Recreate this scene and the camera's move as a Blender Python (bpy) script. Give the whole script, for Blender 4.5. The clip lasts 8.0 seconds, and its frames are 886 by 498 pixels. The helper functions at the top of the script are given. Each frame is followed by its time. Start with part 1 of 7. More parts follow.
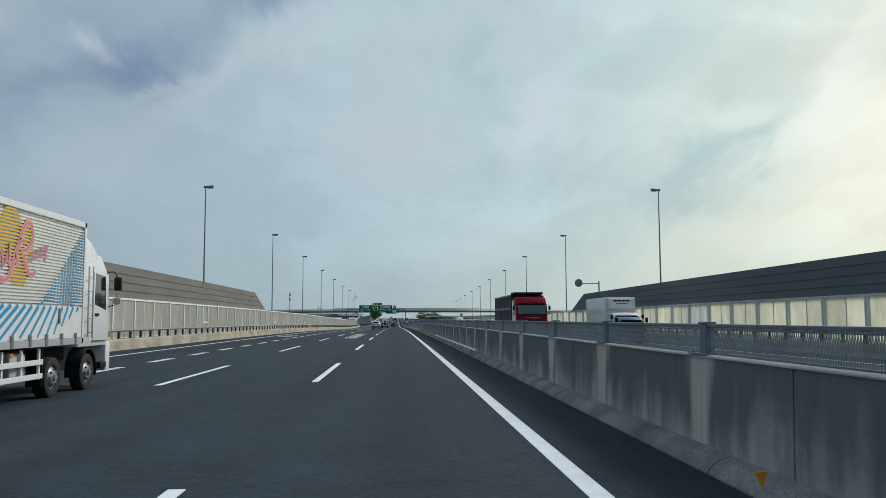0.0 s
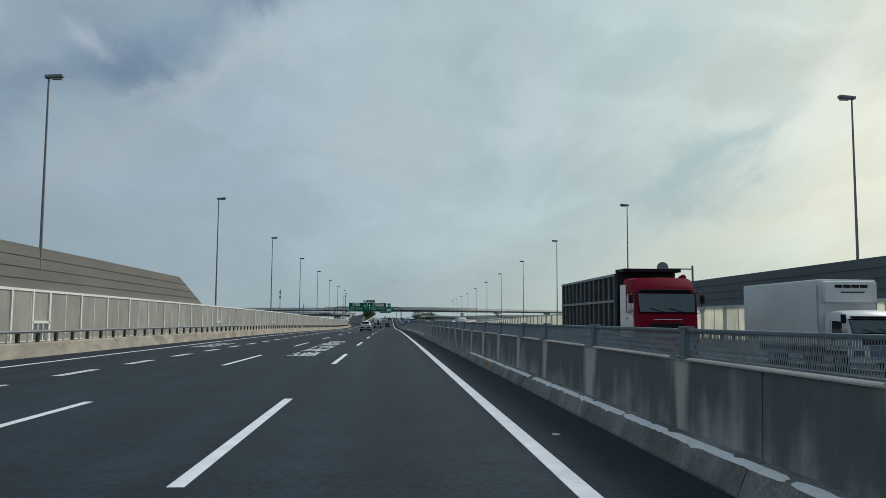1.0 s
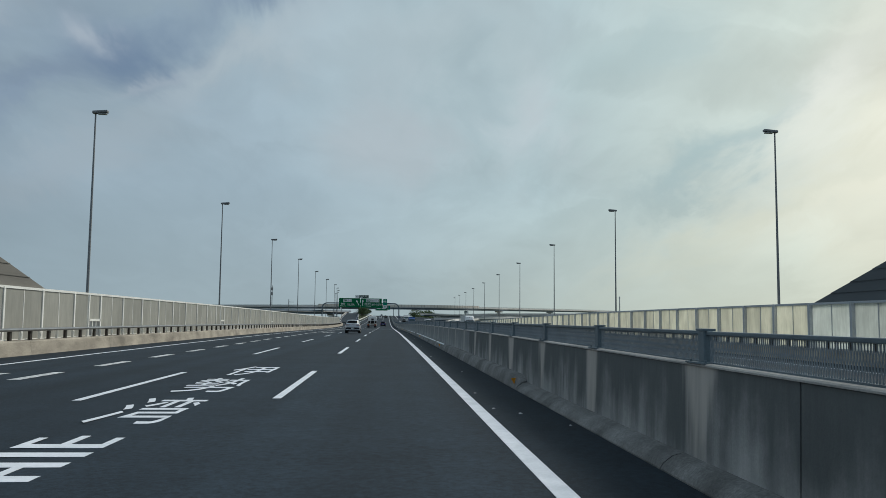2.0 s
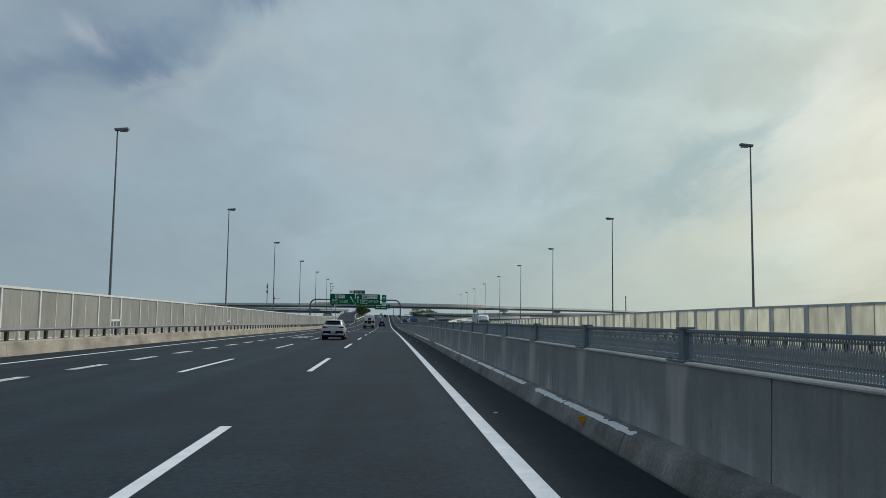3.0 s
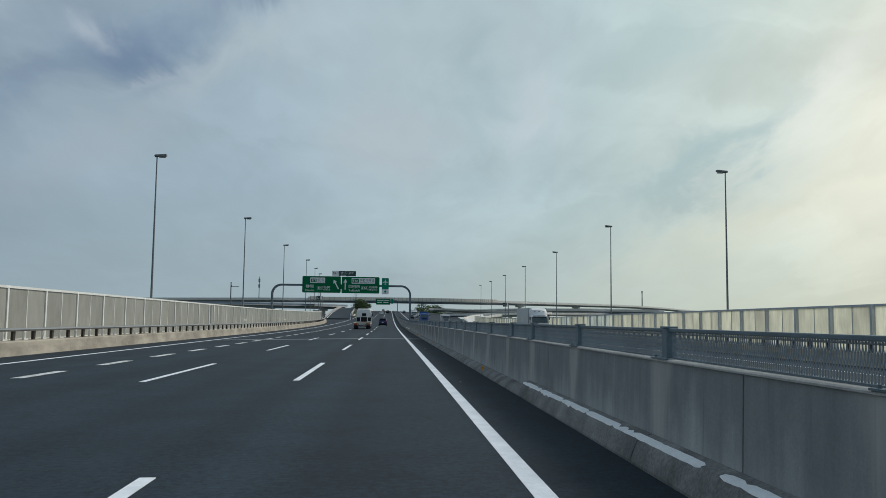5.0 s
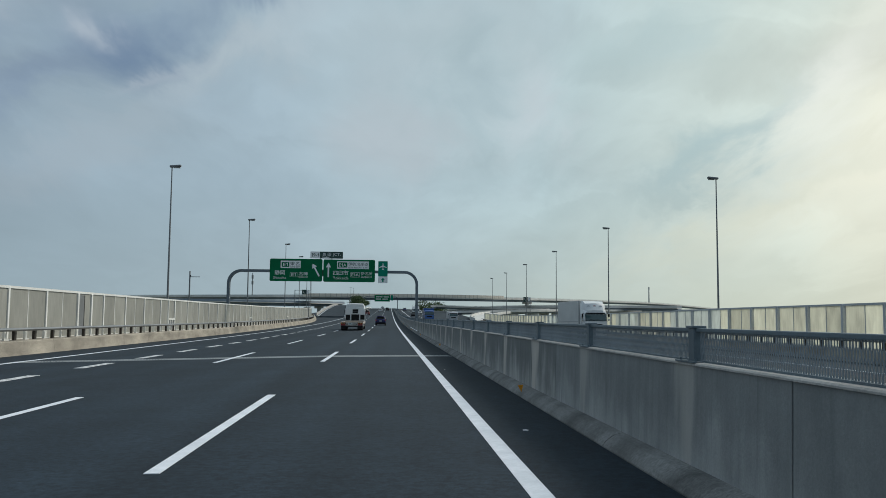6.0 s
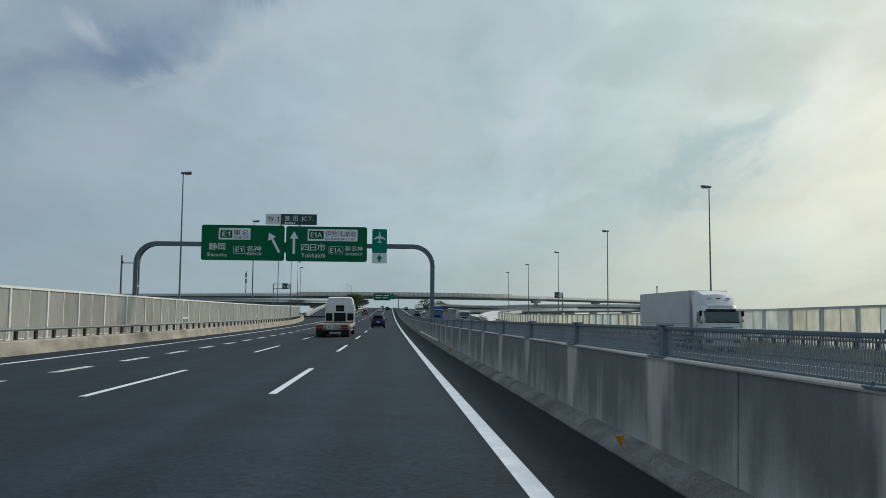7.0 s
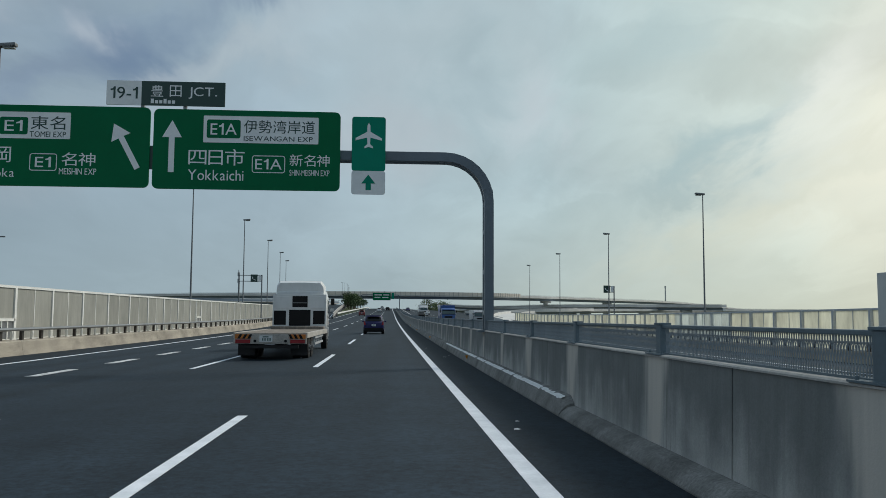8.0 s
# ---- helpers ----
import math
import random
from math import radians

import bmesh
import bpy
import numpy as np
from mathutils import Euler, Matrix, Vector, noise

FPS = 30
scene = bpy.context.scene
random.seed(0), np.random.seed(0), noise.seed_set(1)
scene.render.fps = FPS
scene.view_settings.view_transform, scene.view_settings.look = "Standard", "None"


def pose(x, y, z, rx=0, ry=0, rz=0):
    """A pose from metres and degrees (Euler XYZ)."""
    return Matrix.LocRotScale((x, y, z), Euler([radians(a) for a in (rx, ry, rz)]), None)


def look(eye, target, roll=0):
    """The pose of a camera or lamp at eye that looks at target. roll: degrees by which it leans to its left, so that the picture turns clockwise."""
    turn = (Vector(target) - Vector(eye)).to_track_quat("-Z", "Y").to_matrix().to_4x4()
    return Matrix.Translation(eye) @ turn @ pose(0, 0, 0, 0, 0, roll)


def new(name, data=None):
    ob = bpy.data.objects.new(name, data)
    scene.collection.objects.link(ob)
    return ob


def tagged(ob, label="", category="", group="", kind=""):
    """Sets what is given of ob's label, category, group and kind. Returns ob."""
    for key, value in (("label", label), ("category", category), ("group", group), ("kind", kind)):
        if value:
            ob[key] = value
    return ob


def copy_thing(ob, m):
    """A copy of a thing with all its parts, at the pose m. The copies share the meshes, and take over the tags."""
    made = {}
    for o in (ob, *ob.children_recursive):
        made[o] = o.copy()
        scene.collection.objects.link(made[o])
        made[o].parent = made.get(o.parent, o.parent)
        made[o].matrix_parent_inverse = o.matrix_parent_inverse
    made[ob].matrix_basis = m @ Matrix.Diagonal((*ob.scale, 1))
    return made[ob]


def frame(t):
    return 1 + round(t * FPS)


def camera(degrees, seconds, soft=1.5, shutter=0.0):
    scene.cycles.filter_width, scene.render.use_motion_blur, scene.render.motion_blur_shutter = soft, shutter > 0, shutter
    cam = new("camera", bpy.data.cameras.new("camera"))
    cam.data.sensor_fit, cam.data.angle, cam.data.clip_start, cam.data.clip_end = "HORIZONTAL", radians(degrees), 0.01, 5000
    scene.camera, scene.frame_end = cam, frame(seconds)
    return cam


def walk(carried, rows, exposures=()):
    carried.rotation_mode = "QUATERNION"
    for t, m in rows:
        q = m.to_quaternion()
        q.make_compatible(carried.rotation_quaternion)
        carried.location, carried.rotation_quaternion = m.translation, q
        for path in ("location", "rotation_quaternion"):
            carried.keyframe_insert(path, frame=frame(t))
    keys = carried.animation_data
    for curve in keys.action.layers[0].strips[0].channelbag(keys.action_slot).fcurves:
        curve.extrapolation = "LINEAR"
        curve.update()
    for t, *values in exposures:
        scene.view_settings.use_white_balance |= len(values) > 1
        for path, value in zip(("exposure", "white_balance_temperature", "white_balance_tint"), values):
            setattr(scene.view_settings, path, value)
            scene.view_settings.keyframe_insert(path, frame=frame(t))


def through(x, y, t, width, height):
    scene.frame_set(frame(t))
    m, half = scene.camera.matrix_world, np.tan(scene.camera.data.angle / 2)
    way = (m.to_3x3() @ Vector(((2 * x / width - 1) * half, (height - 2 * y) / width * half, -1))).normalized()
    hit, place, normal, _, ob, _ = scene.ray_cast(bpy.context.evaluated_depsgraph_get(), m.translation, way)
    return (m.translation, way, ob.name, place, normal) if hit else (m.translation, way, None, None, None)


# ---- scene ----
cam = camera(56.4, 8.0, soft=0.8, shutter=0.0)
PATH = [
    (0, (1.847, -1.265, 1.063), (1.961, 0.723, 1.249), -0.24),
    (0.5, (1.837, 14.974, 1.223), (1.957, 16.962, 1.409), 0.06),
    (1, (1.832, 30.604, 1.367), (1.958, 32.591, 1.553), 0.30),
    (1.5, (1.879, 46.594, 1.501), (2.010, 48.582, 1.684), 0.45),
    (3, (2.131, 94.542, 1.796), (2.264, 96.529, 1.977), 0.70),
    (3.5, (2.140, 110.523, 1.874), (2.270, 112.511, 2.052), 0.69),
    (4, (2.152, 126.394, 1.931), (2.279, 128.382, 2.107), 0.72),
    (4.5, (2.163, 142.279, 1.977), (2.289, 144.268, 2.152), 0.72),
    (6, (2.207, 189.943, 2.047), (2.335, 191.932, 2.214), 0.44),
    (6.5, (2.229, 205.857, 2.033), (2.356, 207.846, 2.199), 0.41),
    (7, (2.228, 221.803, 2.040), (2.355, 223.792, 2.207), 0.40),
    (7.5, (2.177, 237.516, 2.033), (2.305, 239.505, 2.200), 0.41),
    (8, (2.164, 253.411, 2.031), (2.291, 255.400, 2.201), 0.30),
]
walk(cam, [(t, look(eye, target, roll)) for t, eye, target, roll in PATH],
     exposures=[(0, 0.17), (0.5, 0.06), (1.0, 0.0), (1.5, 0.0), (3.0, -0.10), (3.5, -0.06), (4.5, -0.02), (6.0, 0.04), (7.0, 0.0), (8.0, 0.0)])

# ---- sky, sun ----
SUN_AZ, SUN_EL = radians(62), radians(42)      # azimuth clockwise from +y
sun_dir = Vector((math.sin(SUN_AZ) * math.cos(SUN_EL), math.cos(SUN_AZ) * math.cos(SUN_EL), math.sin(SUN_EL)))
sun = new("sun", bpy.data.lights.new("sun", "SUN"))
sun.data.energy, sun.data.angle, sun.data.color = 2.1, radians(16), (1.0, 0.95, 0.87)
sun.matrix_world = look((0, 0, 50), tuple(Vector((0, 0, 50)) - sun_dir))


class Nodes:
    """Small wrapper that makes nodes and links them."""

    def __init__(self, tree):
        self.tree = tree
        tree.nodes.clear()

    def add(self, kind, props=None, **inputs):
        n = self.tree.nodes.new(kind)
        for k, v in (props or {}).items():
            setattr(n, k, v)
        for k, v in inputs.items():
            self.put(n.inputs[int(k[1:])] if k[0] == "i" and k[1:].isdigit() else n.inputs[k.replace("_", " ")], v)
        return n

    def put(self, sock, v):
        if isinstance(v, bpy.types.Node):
            v = v.outputs[0]
        if isinstance(v, bpy.types.NodeSocket):
            self.tree.links.new(v, sock)
        else:
            sock.default_value = v

    def math(self, op, a, b=0.0, c=0.0):
        return self.add("ShaderNodeMath", {"operation": op}, i0=a, i1=b, i2=c)

    def vmath(self, op, a, b=(0, 0, 0)):
        return self.add("ShaderNodeVectorMath", {"operation": op}, i0=a, i1=b)

    def mix(self, fac, a, b, blend="MIX"):
        n = self.add("ShaderNodeMix", {"data_type": "RGBA", "blend_type": blend})
        self.put(n.inputs[0], fac), self.put(n.inputs[6], a), self.put(n.inputs[7], b)
        return n.outputs[2]

    def ramp(self, fac, stops):
        n = self.add("ShaderNodeValToRGB", i0=fac)
        el = n.color_ramp.elements
        while len(el) < len(stops):
            el.new(0.5)
        for e, (p, c) in zip(el, stops):
            e.position = p
            e.color = (*c, 1) if isinstance(c, tuple) else (c, c, c, 1)
        return n

    def noise(self, vec, scale, detail=4.0, rough=0.55, dist=0.0):
        return self.add("ShaderNodeTexNoise", Vector=vec, Scale=scale, Detail=detail, Roughness=rough, Distortion=dist)

    def scaled(self, vec, s):
        return self.vmath("MULTIPLY", vec, s)


world = bpy.data.worlds.new("world")
scene.world = world
world.use_nodes = True
W = Nodes(world.node_tree)
dirv = W.vmath("NORMALIZE", W.add("ShaderNodeTexCoord").outputs["Generated"])
sky = W.add("ShaderNodeTexSky", {"sky_type": "NISHITA", "sun_disc": False, "sun_elevation": SUN_EL, "sun_rotation": SUN_AZ,
                                 "air_density": 1.2, "dust_density": 2.5})
sep = W.add("ShaderNodeSeparateXYZ", i0=dirv)
flat_sun = Vector((math.sin(radians(46)), math.cos(radians(46)), 0.16)).normalized()
near_sun = W.add("ShaderNodeVectorMath", {"operation": "DOT_PRODUCT"}, i0=dirv, i1=tuple(flat_sun)).outputs["Value"]
near01 = W.math("MULTIPLY_ADD", near_sun, 0.5, 0.5)
veil = W.ramp(near01, [(0.0, (0.28, 0.36, 0.44)), (0.62, (0.27, 0.36, 0.44)), (0.80, (0.39, 0.51, 0.59)), (0.91, (0.49, 0.63, 0.67)),
                       (0.97, (0.64, 0.73, 0.68)), (1.0, (0.95, 0.91, 0.74))])
up = W.math("MAXIMUM", sep.outputs[2], 0.0)
lift = W.math("ADD", up, 0.30)
plane = W.add("ShaderNodeCombineXYZ", i0=W.math("DIVIDE", sep.outputs[0], lift), i1=W.math("DIVIDE", sep.outputs[1], lift), i2=0.0)
turned = W.add("ShaderNodeMapping", Vector=plane, Location=(0.35, 0.1, 0), Rotation=(0, 0, radians(-52)), Scale=(1.35, 0.75, 1))
big = W.noise(turned, 1.25, 3.0, 0.5, 0.5)
small = W.noise(turned, 4.2, 5.0, 0.55, 0.5)
both = W.math("MULTIPLY_ADD", small, 0.30, W.math("MULTIPLY", big, 0.70))
shade = W.ramp(both, [(0.34, 0.82), (0.45, 0.90), (0.54, 0.97), (0.66, 1.05)])
cloud = W.mix(1.0, veil, shade, "MULTIPLY")

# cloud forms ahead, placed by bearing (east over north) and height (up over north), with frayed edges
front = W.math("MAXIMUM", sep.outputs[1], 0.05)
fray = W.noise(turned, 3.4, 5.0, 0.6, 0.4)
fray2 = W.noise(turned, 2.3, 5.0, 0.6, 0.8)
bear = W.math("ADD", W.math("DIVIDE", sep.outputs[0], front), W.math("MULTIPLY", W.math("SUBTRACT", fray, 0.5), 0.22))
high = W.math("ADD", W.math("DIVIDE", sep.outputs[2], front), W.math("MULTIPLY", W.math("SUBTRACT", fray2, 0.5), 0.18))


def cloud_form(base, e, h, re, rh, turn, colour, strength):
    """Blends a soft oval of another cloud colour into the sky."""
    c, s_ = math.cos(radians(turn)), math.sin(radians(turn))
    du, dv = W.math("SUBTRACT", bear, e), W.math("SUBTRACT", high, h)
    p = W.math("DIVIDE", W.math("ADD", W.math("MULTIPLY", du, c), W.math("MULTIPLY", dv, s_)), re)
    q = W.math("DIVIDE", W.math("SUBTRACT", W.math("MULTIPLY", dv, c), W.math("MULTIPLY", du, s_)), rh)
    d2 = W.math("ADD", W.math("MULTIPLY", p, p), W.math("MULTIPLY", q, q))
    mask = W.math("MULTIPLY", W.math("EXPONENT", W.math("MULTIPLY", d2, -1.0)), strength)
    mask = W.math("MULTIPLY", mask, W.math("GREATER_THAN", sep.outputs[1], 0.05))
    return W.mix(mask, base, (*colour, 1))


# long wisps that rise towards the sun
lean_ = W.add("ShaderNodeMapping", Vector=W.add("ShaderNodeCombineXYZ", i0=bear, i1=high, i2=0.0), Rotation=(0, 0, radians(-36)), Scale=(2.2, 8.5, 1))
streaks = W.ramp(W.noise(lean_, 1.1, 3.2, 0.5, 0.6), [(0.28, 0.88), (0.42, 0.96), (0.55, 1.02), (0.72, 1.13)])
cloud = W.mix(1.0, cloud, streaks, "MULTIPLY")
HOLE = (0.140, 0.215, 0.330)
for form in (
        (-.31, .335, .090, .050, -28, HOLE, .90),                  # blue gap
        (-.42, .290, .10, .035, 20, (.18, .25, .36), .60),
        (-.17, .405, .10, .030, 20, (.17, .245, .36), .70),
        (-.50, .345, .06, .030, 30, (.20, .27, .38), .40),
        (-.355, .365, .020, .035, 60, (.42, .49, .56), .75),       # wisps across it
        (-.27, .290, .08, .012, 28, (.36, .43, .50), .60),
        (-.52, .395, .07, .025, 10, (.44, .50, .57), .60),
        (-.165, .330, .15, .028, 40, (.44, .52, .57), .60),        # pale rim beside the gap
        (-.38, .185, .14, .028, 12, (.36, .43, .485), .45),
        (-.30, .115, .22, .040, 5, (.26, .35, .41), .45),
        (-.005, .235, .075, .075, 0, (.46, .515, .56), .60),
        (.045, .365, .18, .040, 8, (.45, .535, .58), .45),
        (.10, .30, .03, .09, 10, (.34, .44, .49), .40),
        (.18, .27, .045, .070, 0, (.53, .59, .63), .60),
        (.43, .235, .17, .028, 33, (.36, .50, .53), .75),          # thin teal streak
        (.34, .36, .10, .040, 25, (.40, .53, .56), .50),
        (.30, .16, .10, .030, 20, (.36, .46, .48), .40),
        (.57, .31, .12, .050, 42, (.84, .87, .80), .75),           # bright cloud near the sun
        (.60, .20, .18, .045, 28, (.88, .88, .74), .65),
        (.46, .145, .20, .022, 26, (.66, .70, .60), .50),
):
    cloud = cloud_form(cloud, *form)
hazy = W.ramp(up, [(0.0, 0.75), (0.16, 0.0)])
haze = W.ramp(near01, [(0.5, (0.245, 0.335, 0.385)), (0.85, (0.335, 0.415, 0.435)), (0.95, (0.54, 0.58, 0.48)), (1.0, (0.64, 0.64, 0.50))])
cloud = W.mix(hazy, cloud, haze)
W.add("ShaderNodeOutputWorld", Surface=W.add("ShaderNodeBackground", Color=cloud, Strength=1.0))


# ---- materials ----
def surface(name, col, rough=0.6, metal=0.0, var=0.18, scale=0.6, grain=18.0, bump=0.15, col2=None, stretch=(1, 1, 1), spec=0.5, local=False):
    """A plain surface with stains at a large and grain at a small scale."""
    m = bpy.data.materials.new(name)
    m.use_nodes = True
    N = Nodes(m.node_tree)
    pos = N.add("ShaderNodeTexCoord").outputs["Object"] if local else N.add("ShaderNodeNewGeometry").outputs["Position"]
    pos = N.scaled(pos, stretch)
    a = N.noise(pos, scale, 5, 0.6)
    b = N.noise(pos, grain, 4, 0.6)
    f = N.ramp(a, [(0.3, 0.0), (0.7, 1.0)])
    dark = tuple(c * (1 - var) for c in col) + (1,)
    light = tuple(min(1, c * (1 + var)) for c in (col2 or col)) + (1,)
    c = N.mix(f, dark, light)
    c = N.mix(N.math("MULTIPLY", var * 1.6, 1.0), c, N.mix(1.0, c, N.ramp(b, [(0.25, 0.45), (0.75, 1.5)]), "MULTIPLY"))
    r = N.add("ShaderNodeMapRange", Value=b, i1=0.3, i2=0.7, i3=max(0, rough - 0.1), i4=min(1, rough + 0.1))
    bs = N.add("ShaderNodeBsdfPrincipled", Base_Color=c, Roughness=r, Metallic=metal)
    bs.inputs["Specular IOR Level"].default_value = spec
    if bump:
        N.put(bs.inputs["Normal"], N.add("ShaderNodeBump", Strength=bump, Distance=0.02, Height=b))
    N.add("ShaderNodeOutputMaterial", Surface=bs)
    return m


def varied(m, amount):
    """Lets alike pieces differ a little in lightness."""
    N = m.node_tree
    bs = next(n for n in N.nodes if n.type == "BSDF_PRINCIPLED")
    src = bs.inputs["Base Color"].links[0].from_socket
    info = N.nodes.new("ShaderNodeObjectInfo")
    rng = N.nodes.new("ShaderNodeMapRange")
    rng.inputs[3].default_value, rng.inputs[4].default_value = 1 - amount, 1 + amount
    mul = N.nodes.new("ShaderNodeMix")
    mul.data_type, mul.blend_type = "RGBA", "MULTIPLY"
    mul.inputs[0].default_value = 1
    N.links.new(info.outputs["Random"], rng.inputs[0])
    N.links.new(src, mul.inputs[6]), N.links.new(rng.outputs[0], mul.inputs[7])
    N.links.new(mul.outputs[2], bs.inputs["Base Color"])
    return m


def asphalt_mat(name, col, tracks):
    m = bpy.data.materials.new(name)
    m.use_nodes = True
    N = Nodes(m.node_tree)
    pos = N.add("ShaderNodeNewGeometry").outputs["Position"]
    stone = N.noise(pos, 55, 3, 0.7)
    mottle = N.noise(pos, 0.8, 5, 0.6)
    chips = N.noise(pos, 11, 4, 0.7)
    lengthwise = N.noise(N.scaled(pos, (1.0, 0.012, 1)), 1.1, 3, 0.5)
    patch = N.noise(N.scaled(pos, (0.25, 0.02, 1)), 1.0, 2, 0.5)
    x = N.add("ShaderNodeSeparateXYZ", i0=pos).outputs[0]
    wave = N.math("COSINE", N.math("MULTIPLY", N.math("ADD", x, 1.75), 2 * math.pi / 1.75))
    c = N.mix(N.ramp(stone, [(0.32, 0.0), (0.68, 1.0)]), tuple(v * 0.55 for v in col) + (1,), tuple(v * 1.5 for v in col) + (1,))
    c = N.mix(1.0, c, N.ramp(mottle, [(0.3, 0.82), (0.7, 1.18)]), "MULTIPLY")
    c = N.mix(1.0, c, N.ramp(chips, [(0.3, 0.60), (0.7, 1.40)]), "MULTIPLY")
    c = N.mix(1.0, c, N.ramp(lengthwise, [(0.3, 0.85), (0.7, 1.15)]), "MULTIPLY")
    c = N.mix(1.0, c, N.ramp(patch, [(0.42, 0.92), (0.58, 1.08)]), "MULTIPLY")
    c = N.mix(1.0, c, N.math("MULTIPLY_ADD", wave, -tracks, 1.0), "MULTIPLY")
    bs = N.add("ShaderNodeBsdfPrincipled", Base_Color=c, Roughness=N.add("ShaderNodeMapRange", Value=stone, i3=0.72, i4=0.95))
    bs.inputs["Specular IOR Level"].default_value = 0.22
    N.put(bs.inputs["Normal"], N.add("ShaderNodeBump", Strength=0.35, Distance=0.006, Height=stone))
    N.add("ShaderNodeOutputMaterial", Surface=bs)
    return m


def grimy_concrete(name, col, grime, streak):
    """Cast concrete with rain streaks: dark run-off, pale washed stripes below the fence posts at local y 2.02 and 6.06."""
    m = bpy.data.materials.new(name)
    m.use_nodes = True
    N = Nodes(m.node_tree)
    pos = N.add("ShaderNodeNewGeometry").outputs["Position"]
    loc = N.add("ShaderNodeTexCoord").outputs["Object"]
    run = N.noise(N.scaled(pos, (1, 1.3, 0.16)), 1.6, 4, 0.6)
    fine_run = N.noise(N.scaled(pos, (1, 4.2, 0.26)), 1.7, 4, 0.6)
    blotch = N.noise(N.scaled(pos, (1, 0.8, 0.7)), 1.0, 5, 0.6)
    mottle = N.noise(pos, 1.7, 6, 0.65)
    grain = N.noise(pos, 40, 4, 0.65)
    s = N.add("ShaderNodeSeparateXYZ", i0=loc)
    y, z = s.outputs[1], s.outputs[2]
    c = N.mix(N.ramp(mottle, [(0.3, 0.0), (0.7, 1.0)]), tuple(v * 0.86 for v in col) + (1,), tuple(v * 1.12 for v in col) + (1,))
    c = N.mix(1.0, c, N.ramp(grain, [(0.25, 0.88), (0.75, 1.12)]), "MULTIPLY")
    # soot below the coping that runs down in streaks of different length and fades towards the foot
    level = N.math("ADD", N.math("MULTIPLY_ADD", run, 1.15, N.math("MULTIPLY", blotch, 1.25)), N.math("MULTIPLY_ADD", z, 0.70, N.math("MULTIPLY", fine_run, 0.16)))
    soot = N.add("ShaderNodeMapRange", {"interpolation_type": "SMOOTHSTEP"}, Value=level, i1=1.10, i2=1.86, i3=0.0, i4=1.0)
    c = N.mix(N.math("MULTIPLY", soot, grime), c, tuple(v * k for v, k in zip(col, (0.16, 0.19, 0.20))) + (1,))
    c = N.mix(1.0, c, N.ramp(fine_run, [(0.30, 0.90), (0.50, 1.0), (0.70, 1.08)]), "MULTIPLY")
    # thin separate drips
    drip = N.noise(N.scaled(pos, (1, 6.5, 0.10)), 1.9, 2, 0.5)
    d2 = N.math("MULTIPLY", N.ramp(drip, [(0.62, 0.0), (0.70, 1.0)]), N.ramp(mottle, [(0.42, 0.0), (0.60, 0.55)]))
    c = N.mix(d2, c, tuple(v * 0.30 for v in col) + (1,))
    # washed stripe: distance to the nearest post, narrower and ragged further down
    cell = N.math("PINGPONG", N.math("ADD", y, 2.02), 2.02)
    off = N.math("ADD", cell, N.math("MULTIPLY", N.math("SUBTRACT", run, 0.5), 0.9))
    half = N.math("MULTIPLY_ADD", z, 0.22, 0.06)
    wash = N.add("ShaderNodeMapRange", {"interpolation_type": "SMOOTHSTEP"}, Value=N.math("SUBTRACT", off, half), i1=-0.10, i2=0.18, i3=1.0, i4=0.0)
    wash = N.math("MULTIPLY", wash, streak)
    c = N.mix(N.math("MULTIPLY", wash, N.ramp(fine_run, [(0.35, 0.80), (0.6, 1.0)])), c, tuple(min(1, v * s) for v, s in zip(col, (1.22, 1.14, 1.07))) + (1,))
    bs = N.add("ShaderNodeBsdfPrincipled", Base_Color=c, Roughness=0.85)
    bs.inputs["Specular IOR Level"].default_value = 0.3
    N.put(bs.inputs["Normal"], N.add("ShaderNodeBump", Strength=0.3, Distance=0.01, Height=grain))
    N.add("ShaderNodeOutputMaterial", Surface=bs)
    return m


def frosted_mat(name, col, through):
    """Milky plastic sheet: scatters and lets light through."""
    m = bpy.data.materials.new(name)
    m.use_nodes = True
    N = Nodes(m.node_tree)
    pos = N.add("ShaderNodeNewGeometry").outputs["Position"]
    info = N.add("ShaderNodeObjectInfo").outputs["Random"]
    a = N.noise(N.scaled(pos, (1, 1, 0.5)), 1.3, 5, 0.6)
    dirt = N.noise(N.scaled(pos, (1, 3, 0.3)), 3.0, 5, 0.65)
    c = N.mix(N.ramp(a, [(0.3, 0.0), (0.7, 1.0)]), tuple(v * 0.86 for v in col) + (1,), tuple(v * 1.1 for v in col) + (1,))
    c = N.mix(1.0, c, N.ramp(dirt, [(0.35, 0.93), (0.6, 1.03)]), "MULTIPLY")
    c = N.mix(1.0, c, N.add("ShaderNodeMapRange", Value=info, i3=0.90, i4=1.08), "MULTIPLY")
    face = N.add("ShaderNodeBsdfPrincipled", Base_Color=c, Roughness=0.45)
    face.inputs["Specular IOR Level"].default_value = 0.3
    back = N.add("ShaderNodeBsdfTranslucent", Color=c)
    N.add("ShaderNodeOutputMaterial", Surface=N.add("ShaderNodeMixShader", i0=through, i1=face, i2=back))
    return m


